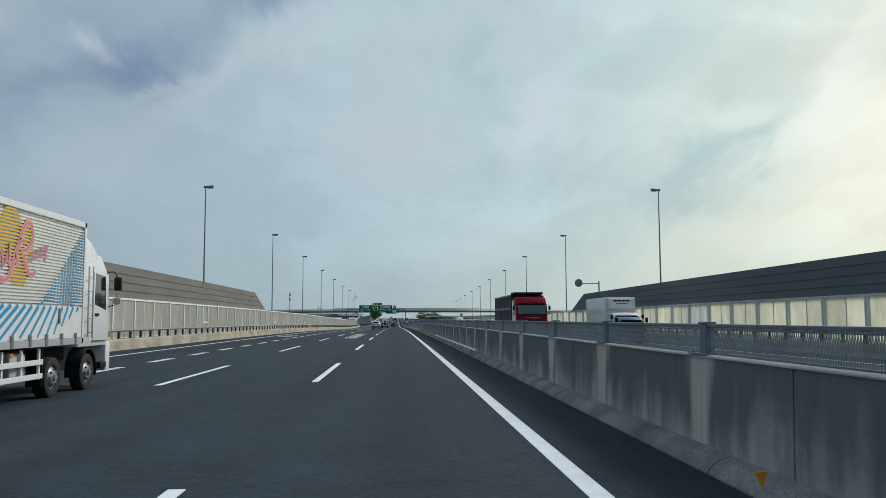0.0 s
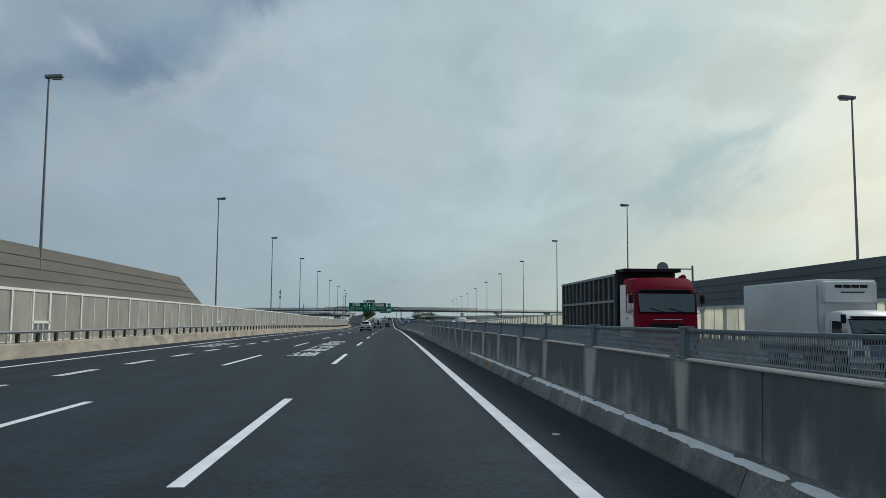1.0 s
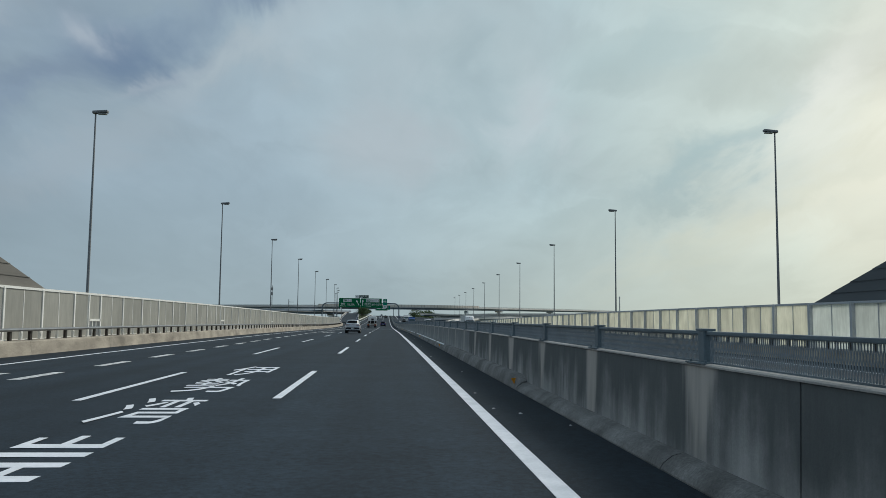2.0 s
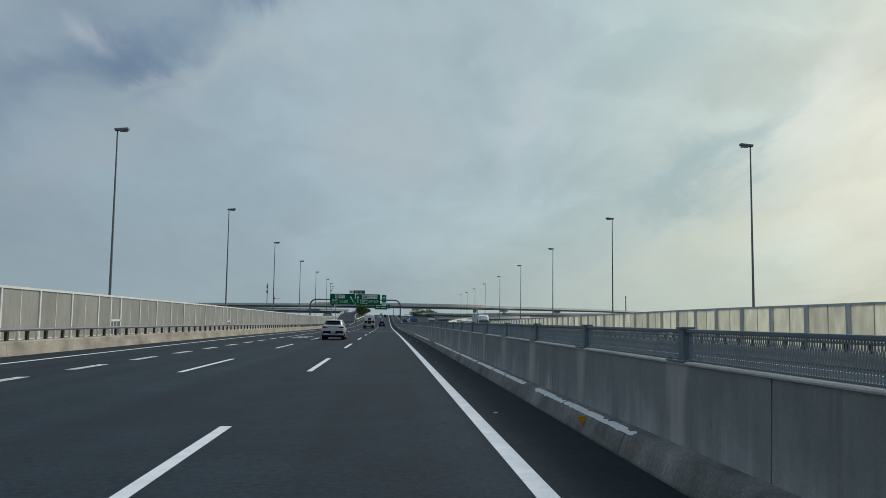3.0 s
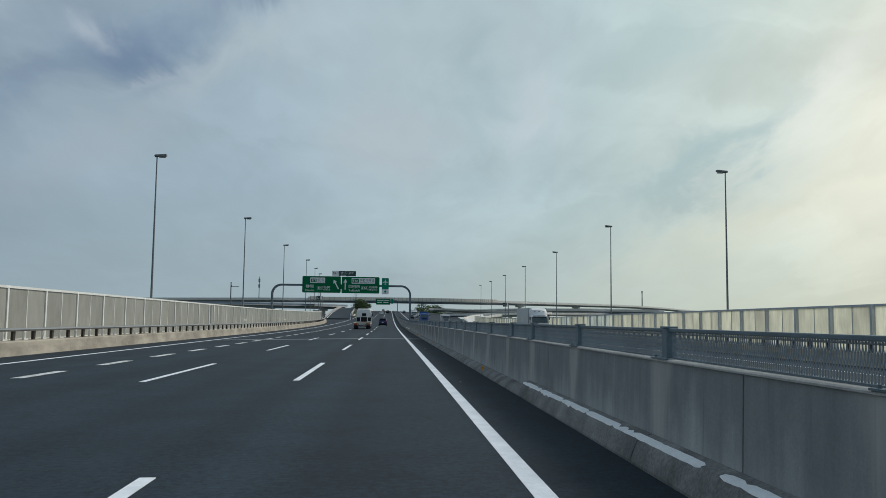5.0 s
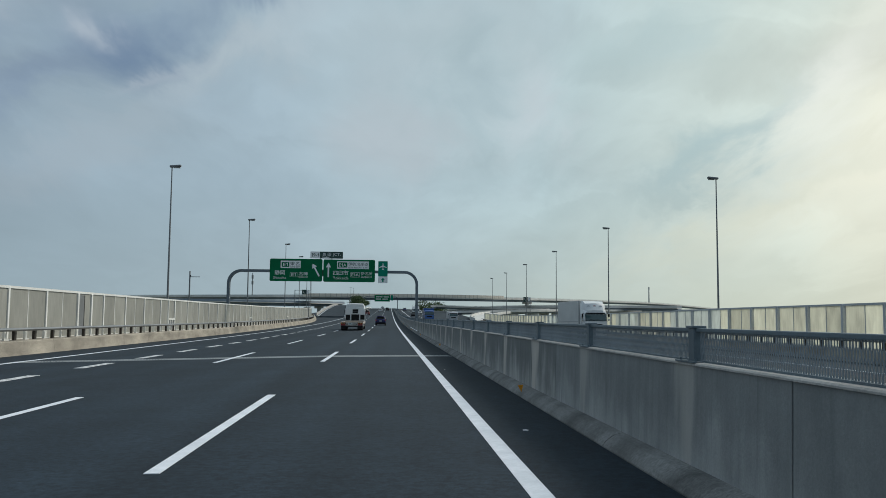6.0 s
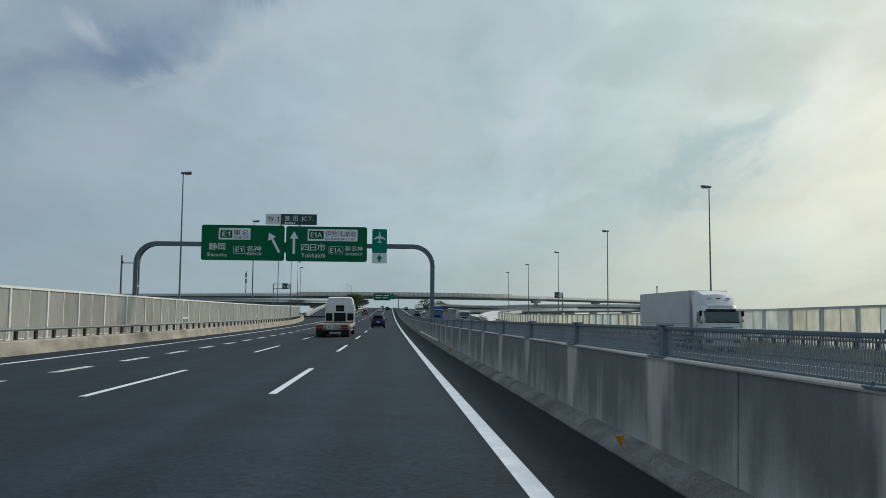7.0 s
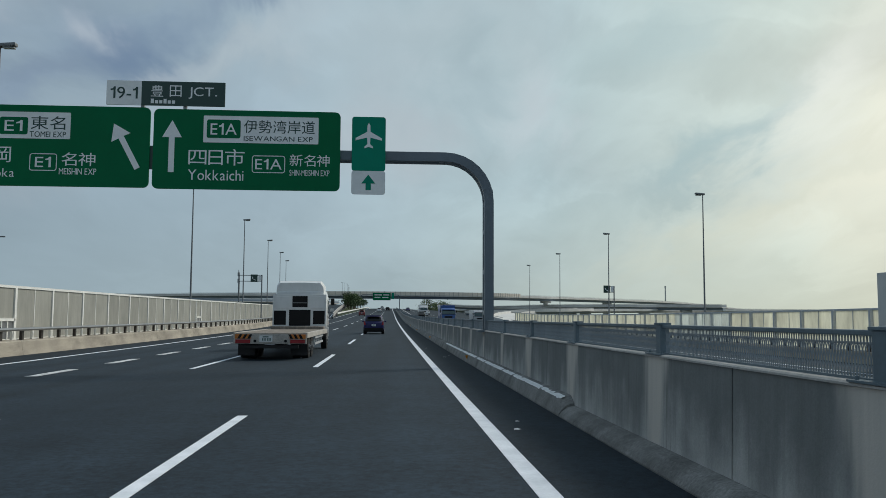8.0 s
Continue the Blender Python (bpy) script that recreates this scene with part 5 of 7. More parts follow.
SHED_W = surface("pale_cladding", (0.62, 0.64, 0.66), 0.6, 0, 0.08, 0.1, 2, 0.0)
for k, (x, y, w, d, h) in enumerate(((175, 690, 40, 24, 9), (230, 760, 30, 20, 10.5), (285, 740, 46, 22, 9), (360, 800, 40, 25, 10), (-210, 840, 50, 25, 11), (-150, 900, 30, 20, 12))):
    shed(x, y, w, d, h, SHED_W, "low pale warehouse with a shallow roof")
# slender masts
for x, y, h, r in ((-107, 858, 46, .5), (345, 1265, 51, 1.4)):
    m_ = empty("mast", pose(x, y, -9), "slender pale communication mast in the distance", "mast")
    part("shaft", cyl_bm(r, r * .5, (0, 0, 0), (0, 0, h), 10), CONC_DECK if r > 1 else STEEL_POLE, m_, smooth=True)
    if r > 1:
        part("head", cyl_bm(r * .75, r * .75, (0, 0, h), (0, 0, h + 3.2), 10), CONC_DECK, m_)
    else:
        for u in (.90, .80):
            part("head", cyl_bm(r * 1.6, r * 1.6, (0, 0, h * u), (0, 0, h * (u + .06)), 10), STEEL_GREY, m_)


# ---- vehicles ----
GLASS = glass_mat("dark_glass", (0.004, 0.005, 0.006))
GLASS_BS = next(n for n in GLASS.node_tree.nodes if n.type == "BSDF_PRINCIPLED")
GLASS_BS.inputs["Coat Weight"].default_value, GLASS_BS.inputs["Specular IOR Level"].default_value = 0.0, 0.3
# teal tint: the sky's reflection in truck windscreens is put into the colour
SCREEN_GLASS = glass_mat("windscreen_glass", (0.045, 0.085, 0.090), 0.02)
GLASS_SIDE = glass_mat("side_glass", (0.020, 0.027, 0.029), 0.10)
CHROME = surface("bright_alloy", (0.55, 0.56, 0.58), 0.25, 0.9, 0.1, 2, 30, 0.0)
RED_LENS = paint_mat("red_lens", (0.30, 0.006, 0.012), 0.4, 0, 0.1)
AMBER = paint_mat("amber_lens", (0.55, 0.20, 0.02), 0.2, 0, 0.6)
PLATE = surface("white_plate", (0.72, 0.74, 0.74), 0.5, 0, 0.05, 3, 40, 0.0)
PLATE_INK = surface("plate_ink", (0.03, 0.10, 0.08), 0.5, 0, 0.05, 3, 40, 0.0)
SILVER_PAINT = paint_mat("pearl_white_paint", (0.58, 0.61, 0.65), 0.28, 0.35)
BLUE_PAINT = paint_mat("deep_blue_paint", (0.004, 0.005, 0.080), 0.5, 0.0, 0.05)
WHITE_PAINT = paint_mat("white_truck_paint", (0.74, 0.75, 0.75), 0.35)
RED_PAINT = paint_mat("crimson_truck_paint", (0.235, 0.0012, 0.020), 0.55, 0, 0.0)
GREY_PAINT = paint_mat("grey_truck_paint", (0.40, 0.42, 0.44), 0.4)
CHASSIS = surface("chassis_steel", (0.025, 0.025, 0.027), 0.6, 0.3, 0.3, 2, 30, 0.0)
BED_WOOD = surface("worn_bed_planks", (0.22, 0.19, 0.16), 0.85, 0, 0.3, 2, 20, 0.2, stretch=(4, .4, 1))


def wheel(parent, x, y, r, w, side, kind="alloy", label=""):
    """A wheel with tyre and rim; side +1 where its outer face looks to +x."""
    wh = new("wheel")
    wh.matrix_basis = pose(x, y, r)
    wh.parent = parent
    bm = bmesh.new()
    prof = [(.60, -.42), (.88, -.5), (.97, -.44), (1, -.25), (1, .25), (.97, .44), (.88, .5), (.60, .42)]
    n = 28
    rings = []
    for k in range(n):
        a = 2 * math.pi * k / n
        rings.append([bm.verts.new((px * w, math.cos(a) * pr * r, math.sin(a) * pr * r)) for pr, px in prof])
    for k in range(n):
        a, b = rings[k], rings[(k + 1) % n]
        for j in range(len(prof)):
            bm.faces.new((a[j], a[(j + 1) % len(prof)], b[(j + 1) % len(prof)], b[j]))
    part("tyre", bm, RUBBER, wh, smooth=True)
    o = side * w * .5
    if kind == "alloy":
        bm = cyl_bm(r * .64, r * .64, (o - side * .10, 0, 0), (o - side * .07, 0, 0), 24)
        part("rim_well", bm, BLACK, wh)
        bm = bmesh.new()
        for k in range(5):
            a = 2 * math.pi * k / 5 + .3
            for da, wd in ((-.16, .030), (.16, .030)):
                p0 = Vector((o - side * .02, math.cos(a) * r * .12, math.sin(a) * r * .12))
                p1 = Vector((o - side * .01, math.cos(a + da) * r * .63, math.sin(a + da) * r * .63))
                tube_bm([tuple(p0), tuple((p0 + p1) / 2 + Vector((side * .005, 0, 0))), tuple(p1)], wd, 5, bm)
        cyl_bm(r * .14, r * .12, (o - side * .04, 0, 0), (o, 0, 0), 14, bm)
        part("rim", bm, CHROME, wh, smooth=True)
    else:
        bm = cyl_bm(r * .60, r * .60, (o - side * .12, 0, 0), (o - side * .05, 0, 0), 24)
        cyl_bm(r * .52, r * .30, (o - side * .06, 0, 0), (o - side * .01 + (side * .03 if kind == "front" else -side * .04), 0, 0), 20, bm)
        cyl_bm(r * .20, r * .17, (o - side * .06, 0, 0), (o + side * .05, 0, 0), 14, bm)
        for k in range(8):
            a = 2 * math.pi * k / 8
            cyl_bm(.025, .025, (o - side * .03, math.cos(a) * r * .36, math.sin(a) * r * .36), (o + side * .02, math.cos(a) * r * .36, math.sin(a) * r * .36), 6, bm)
        part("rim", bm, STEEL_GREY, wh, smooth=True)
    return wh


def loft_bm(stations, cap=True):
    """Rings of (x, y, z) points, mirrored to both sides: each station is a half outline from the middle of the bottom to the middle of the top."""
    bm = bmesh.new()
    rings = []
    for st in stations:
        full = [Vector(p) for p in st] + [Vector((-p[0], p[1], p[2])) for p in reversed(st) if p[0] > 1e-4]
        rings.append([bm.verts.new(p) for p in full])
    for a, b in zip(rings, rings[1:]):
        n = len(a)
        for k in range(n):
            bm.faces.new((a[k], a[(k + 1) % n], b[(k + 1) % n], b[k]))
    if cap:
        bm.faces.new(rings[0][::-1]), bm.faces.new(rings[-1])
    return bm


def arch_bm(y, zc, r0, r1, x0, x1, n=16):
    """Wheel-arch lip: an arc of rectangular section."""
    bm = bmesh.new()
    rings = []
    for k in range(n + 1):
        a = radians(-14 + 208 * k / n)
        rings.append([bm.verts.new((x, y + math.cos(a) * r, zc + math.sin(a) * r)) for x, r in ((x0, r0), (x1, r0), (x1, r1), (x0, r1))])
    for a, b in zip(rings, rings[1:]):
        for k in range(4):
            bm.faces.new((a[k], a[(k + 1) % 4], b[(k + 1) % 4], b[k]))
    bm.faces.new(rings[0][::-1]), bm.faces.new(rings[-1])
    return bm


def side_ray(pts, x0, x1):
    """A flat shape in (y, z), with thickness from x0 to x1."""
    bm = bmesh.new()
    a = [bm.verts.new((x0, y, z)) for y, z in pts]
    b = [bm.verts.new((x1, y, z)) for y, z in pts]
    n = len(pts)
    bm.faces.new(a), bm.faces.new(b[::-1])
    for k in range(n):
        bm.faces.new((a[k], b[k], b[(k + 1) % n], a[(k + 1) % n]))
    return bm


def plate(parent, x, y, z, w, h):
    pl_ = part("number_plate", box_bm(x - w / 2, x + w / 2, y - .015, y, z - h / 2, z + h / 2), PLATE, parent, "white plate with plain dark bars")
    for k in range(4):
        u = x - w * .28 + k * w * .17 + (w * .05 if k > 1 else 0)
        part("plate_bar", box_bm(u, u + w * .09, y - .019, y - .014, z - h * .32, z + h * .1), PLATE_INK, pl_)
    part("plate_bar", box_bm(x - w * .25, x + w * .2, y - .019, y - .014, z + h * .2, z + h * .36), PLATE_INK, pl_)


def shell(yr, yf, w, z, sq=3.2):
    """A closed upper body as a function of (angle from the rear, height share, offset). yr, yf, w, z give rear end, front end, half width and height for each share."""
    def point(a, f, off=0.0):
        k = 1.0
        if f > 1:
            k, f = max(0.0, 2 - f), 1.0
        c, s_ = math.cos(a), math.sin(a)
        cx = math.copysign(abs(s_) ** (2 / sq), s_)
        cy = math.copysign(abs(c) ** (2 / sq), c)
        y0, y1 = yr(f) - off, yf(f) + off
        return (cx * (w(f) + off) * k, (y0 + y1) / 2 - cy * (y1 - y0) / 2 * k, z(f) + .075 * (1 - k ** 2.2) + off * (.3 + (1 - k)))
    return point


def patch_bm(point, a0, a1, f0, f1, off, na=24, nf=10):
    """The piece of a shell between two angles (degrees) and two height limits, each a number or a function of the share along the patch."""
    bm = bmesh.new()
    rows = []
    for i in range(na + 1):
        u = i / na
        lo = f0(u) if callable(f0) else f0
        hi = f1(u) if callable(f1) else f1
        rows.append([bm.verts.new(point(radians(a0 + (a1 - a0) * u), lo + (hi - lo) * j / nf, off)) for j in range(nf + 1)])
    for p, q in zip(rows, rows[1:]):
        for j in range(nf):
            bm.faces.new((p[j], q[j], q[j + 1], p[j + 1]))
    return bm


def suv(m, paint, label, kind="suv", s=(1, 1, 1)):
    """Five-door crossover, nose to +y. Length 4.46, width 1.88, height 1.62 before scaling."""
    c = empty("car", m, label, "car")
    def half(y, w, zb, zt, k=1.0):
        h = zt - zb
        return [(0, y, zb), (w * .84, y, zb), (w * .93, y, zb + .05), (w * .975, y, zb + h * .22), (w * .995 * k, y, zb + h * .45), (w * k, y, zb + h * .62),
                (w * .985, y, zb + h * .78), (w * .955, y, zb + h * .90), (w * .90, y, zt - .012), (w * .80, y, zt), (w * .4, y, zt + .01), (0, y, zt + .012)]
    body = [half(-2.205, .62, .52, .99), half(-2.195, .74, .46, 1.04), half(-2.165, .825, .42, 1.085), half(-2.11, .885, .38, 1.12), half(-2.0, .922, .34, 1.145), half(-1.8, .938, .32, 1.145),
            half(-1.45, .942, .30, 1.13), half(-.9, .924, .27, 1.10), half(-.3, .914, .26, 1.075), half(.3, .914, .26, 1.055), half(.8, .922, .27, 1.04), half(1.2, .932, .28, 1.01),
            half(1.5, .932, .29, .975), half(1.8, .912, .32, .93), half(2.0, .86, .36, .88), half(2.14, .77, .40, .82), half(2.21, .62, .46, .74)]
    part("body", loft_bm(body), paint, c, "", True)
    up = shell(lambda f: -2.04 + .40 * f ** 1.25, lambda f: 1.16 - 1.34 * f ** .9, lambda f: .885 - .185 * f ** 1.5, lambda f: 1.08 + .465 * f, 3.4)
    part("upper_body", patch_bm(up, 0, 360, 0, 2, 0, 96, 26), paint, c, "", True)
    part("rear_window", patch_bm(up, -49, 49, lambda u: .27 + .06 * abs(2 * u - 1) ** 4, lambda u: .93 - .05 * abs(2 * u - 1) ** 4, .008, 28, 8), GLASS, c, "dark tinted rear window", True)
    part("rear_spoiler", loft_bm([[(0, y, z - .025), (w * .9, y, z - .03), (w, y, z - .01), (w * .93, y, z + .012), (0, y, z + .02 + t_)] for y, w, z, t_ in
                                  ((-1.80, .46, 1.535, .0), (-1.76, .54, 1.545, .012), (-1.6, .57, 1.570, .022), (-1.3, .54, 1.592, .018))]), paint, c, "", True)
    part("windscreen", patch_bm(up, 146, 214, .06, .93, .007, 20, 8), GLASS_SIDE, c, "windscreen", True)
    for sx in (-1, 1):
        part("window_frame", patch_bm(up, sx * 60, sx * 140, .06, lambda u: .10 + .86 * math.sin(math.pi * min(1, .30 + u * .66)) ** .55 if u < .98 else .14, .006, 26, 8), BLACK, c, "black window surround", True)
        part("side_glass", patch_bm(up, sx * 64, sx * 88, .12, lambda u: .58 + .28 * u ** .6, .011, 12, 8), GLASS_SIDE, c, "", True)
        part("side_glass", patch_bm(up, sx * 91, sx * 132, .12, lambda u: .86 - .55 * u ** 2.2, .011, 16, 8), GLASS_SIDE, c, "", True)
        part("roof_rail", tube_bm([(sx * .60, -1.48, 1.560), (sx * .625, -1.30, 1.590), (sx * .625, -.3, 1.590), (sx * .60, -.14, 1.550)], .014, 6), CHROME, c, smooth=True)
        for yw in (-1.36, 1.36):
            part("arch_trim", arch_bm(yw, .35, .36, .415, sx * .84, sx * .948), BLACK, c, "black wheel-arch cladding", True)
            part("wheel_well", cyl_bm(.372, .372, (sx * .66, yw, .36), (sx * .944, yw, .36), 24), BLACK, c)
            wheel(c, sx * .825, yw, .352, .225, sx)
        part("sill", box_bm(sx * .80, sx * .925, -1.0, 1.0, .20, .33, .02), BLACK, c)
        part("sill_strip", tube_bm([(sx * .925, -.96, .25), (sx * .935, -.72, .37), (sx * .93, .9, .395)], .017, 5), CHROME, c)
        part("mirror", box_bm(sx * .955, sx * 1.10, .60, .70, 1.085, 1.195, .048), BLACK, c, "door mirror", True)
        part("mirror_stalk", box_bm(sx * .86, sx * .98, .64, .70, 1.05, 1.11), BLACK, c)
        for yd, zd in ((-.78, .93), (.22, .91)):
            part("door_handle", box_bm(sx * .912, sx * .938, yd - .11, yd + .11, zd - .02, zd + .022, .01), CHROME, c)
        part("door_seam", side_ray([(-1.02, .42), (-1.016, .42), (-.906, 1.04), (-.91, 1.04)], sx * .90, sx * .915), BLACK, c)
        part("door_seam", side_ray([(-.22, .38), (-.216, .38), (-.276, 1.04), (-.28, 1.04)], sx * .89, sx * .907), BLACK, c)
        part("tail_light", patch_bm(lambda a, f, off: (sx * (.44 + .43 * a), -2.226 + (.02 + .30 * max(0, a - .62) ** 1.7), .955 - .02 * a + f * (.075 + .055 * a) + .015 * a), 0, math.degrees(1), 0, 1, 0, 14, 4), RED_LENS, c, "red tail light", True)
        part("tail_light_side", loft_pillar([(-2.135, 1.075, .842), (-1.90, 1.05, .898), (-1.84, 1.0, .922), (-2.135, .955, .862)], sx), RED_LENS, c, "red tail light wrapping the corner")
        part("bumper_vent", outline_bm(round_rect(min(sx * .52, sx * .86), max(sx * .52, sx * .86), .53, .69, .06), -2.19, -2.0), BLACK, c)
        part("bumper_blade", outline_bm([(sx * .525, .52), (sx * .60, .535), (sx * .80, .40), (sx * .76, .37), (sx * .66, .385)], -2.232, -2.05), paint, c)
    part("light_bar", outline_bm([(-.80, 1.052), (-.52, 1.044), (.52, 1.044), (.80, 1.052), (.84, .962), (.56, .955), (.42, 1.002), (-.42, 1.002), (-.56, .955), (-.84, .962)], -2.206, -2.06), BLACK, c, "dark light bar between the lamps")
    part("bumper_panel", loft_bm([[(0, y, .49), (w, y, .50), (w + .03, y, .64), (w, y, .708), (0, y, .708)] for y, w in ((-2.218, .60), (-2.205, .70), (-2.18, .77), (-2.14, .80))]), BLACK, c, "black bumper panel")
    part("lower_bumper", loft_bm([[(0, y, .24), (w, y, .27), (w + .03, y, .36), (w - .05, y, .50), (0, y, .50)] for y, w in ((-2.205, .62), (-2.185, .70), (-2.13, .76), (-2.0, .80))]), BLACK, c, "black lower bumper")
    part("diffuser", outline_bm([(-.30, .485), (.30, .485), (.36, .51), (.525, .51), (.66, .385), (-.66, .385), (-.525, .51), (-.36, .51)], -2.226, -2.1), GREY_PAINT, c, "grey diffuser plate")
    plate(c, 0, -2.224, .598, .36, .165)
    part("chrome_strip", tube_bm([(-.76, -2.212, 1.066), (-.5, -2.236, 1.060), (.5, -2.236, 1.060), (.76, -2.212, 1.066)], .010, 5), CHROME, c)
    part("aerial", outline_bm([(-.02, 1.60), (.02, 1.60), (.005, 1.68), (-.005, 1.68)], -1.50, -1.38), paint, c, smooth=False)
    part("rear_wiper", tube_bm([(0, -2.0, 1.20), (.36, -1.975, 1.225)], .010, 5), BLACK, c)
    part("underbody", box_bm(-.80, .80, -1.9, 1.9, .20, .34), BLACK, c)
    c.scale = s
    return c


def loft_pillar(quad, sx):
    """A thin slanted patch through four (y, z, half width) corners, 2 cm thick."""
    bm = bmesh.new()
    a = [bm.verts.new((sx * (w + .012), y, z)) for y, z, w in quad]
    b = [bm.verts.new((sx * (w - .03), y, z)) for y, z, w in quad]
    bm.faces.new(a), bm.faces.new(b[::-1])
    for k in range(4):
        bm.faces.new((a[k], b[k], b[(k + 1) % 4], a[(k + 1) % 4]))
    return bm


def on_road(x, y, turn=0.0, z=0.0):
    return at(x, y, (opp_z(x, y) if x > 5.4 else fall(x)) + z, turn)


suv(on_road(-1.87, 159.5), SILVER_PAINT, "pearl white crossover car driving in the middle lane", s=(.91, .96, .945))


def hatch(m, paint, label, s=1.0, group=""):
    """Small tall hatchback, nose to +y. Length 3.7, width 1.67, height 1.55."""
    c = empty("car", m, label, "car", group)
    def half(y, w, zb, zt):
        return [(0, y, zb), (w * .9, y, zb), (w, y, zb + .2), (w * .99, y, zt - .12), (w * .94, y, zt), (0, y, zt + .01)]
    part("body", loft_bm([half(-1.87, .62, .38, .84), half(-1.84, .72, .33, .92), half(-1.76, .80, .29, .97), half(-1.3, .83, .24, .98), half(0, .835, .24, .96), half(.9, .83, .25, .93), half(1.5, .80, .28, .86), half(1.85, .62, .38, .72)]), paint, c, smooth=True)
    up = shell(lambda f: -1.80 + .30 * f ** 1.3, lambda f: 1.0 - 1.0 * f ** .9, lambda f: .80 - .15 * f ** 1.4, lambda f: .95 + .50 * f, 3.6)
    part("upper_body", patch_bm(up, 0, 360, 0, 2, 0, 64, 18), paint, c, "", True)
    part("rear_window", patch_bm(up, -42, 42, .16, .90, .008, 20, 6), GLASS, c, "dark rear window", True)
    part("windscreen", patch_bm(up, 146, 214, .06, .92, .008, 16, 6), GLASS, c, "windscreen", True)
    for sx in (-1, 1):
        part("side_glass", patch_bm(up, sx * 62, sx * 92, .10, lambda u: .70 + .16 * u, .008, 10, 6), GLASS, c, "", True)
        part("side_glass", patch_bm(up, sx * 95, sx * 130, .10, lambda u: .86 - .5 * u ** 2, .008, 10, 6), GLASS, c, "", True)
        part("tail_light", outline_bm([(sx * .62, .72), (sx * .80, .74), (sx * .80, 1.02), (sx * .70, 1.02)], -1.86, -1.75), RED_LENS, c, "red tail light")
        part("mirror", box_bm(sx * .84, sx * 1.0, .50, .60, .94, 1.06, .02), paint, c)
        for yw in (-1.15, 1.15):
            part("wheel_well", cyl_bm(.31, .31, (sx * .62, yw, .30), (sx * .838, yw, .30), 20), BLACK, c)
            wheel(c, sx * .74, yw, .29, .18, sx)
    part("bumper", box_bm(-.76, .76, -1.90, -1.70, .26, .50, .03), BLACK if s == 1.0 else paint, c)
    part("rear_spoiler", box_bm(-.60, .60, -1.76, -1.55, 1.46, 1.51, .01), paint, c)
    plate(c, 0, -1.872, .72, .33, .165)
    part("underbody", box_bm(-.7, .7, -1.6, 1.6, .17, .30), BLACK, c)
    c.scale = (s, s, s)
    return c


hatch(on_road(.88, 322.5), BLUE_PAINT, "deep blue small hatchback driving in the inner lane")
hatch(on_road(-5.3, 478), paint_mat("rust_red_paint", (.20, .03, .03), .3), "dark red small car far ahead", 1.02)
for x, y, p, tn in ((-1.7, 560, WHITE_PAINT, 0), (1.2, 610, BLACK, 0), (-1.9, 700, GREY_PAINT, 0), (10.5, 470, BLACK, 180), (15, 540, GREY_PAINT, 180), (14.4, 590, WHITE_PAINT, 180), (10.6, 640, BLUE_PAINT, 180)):
    hatch(on_road(x, y, tn), p, "small car far ahead on the expressway", 1.05, "distant cars")


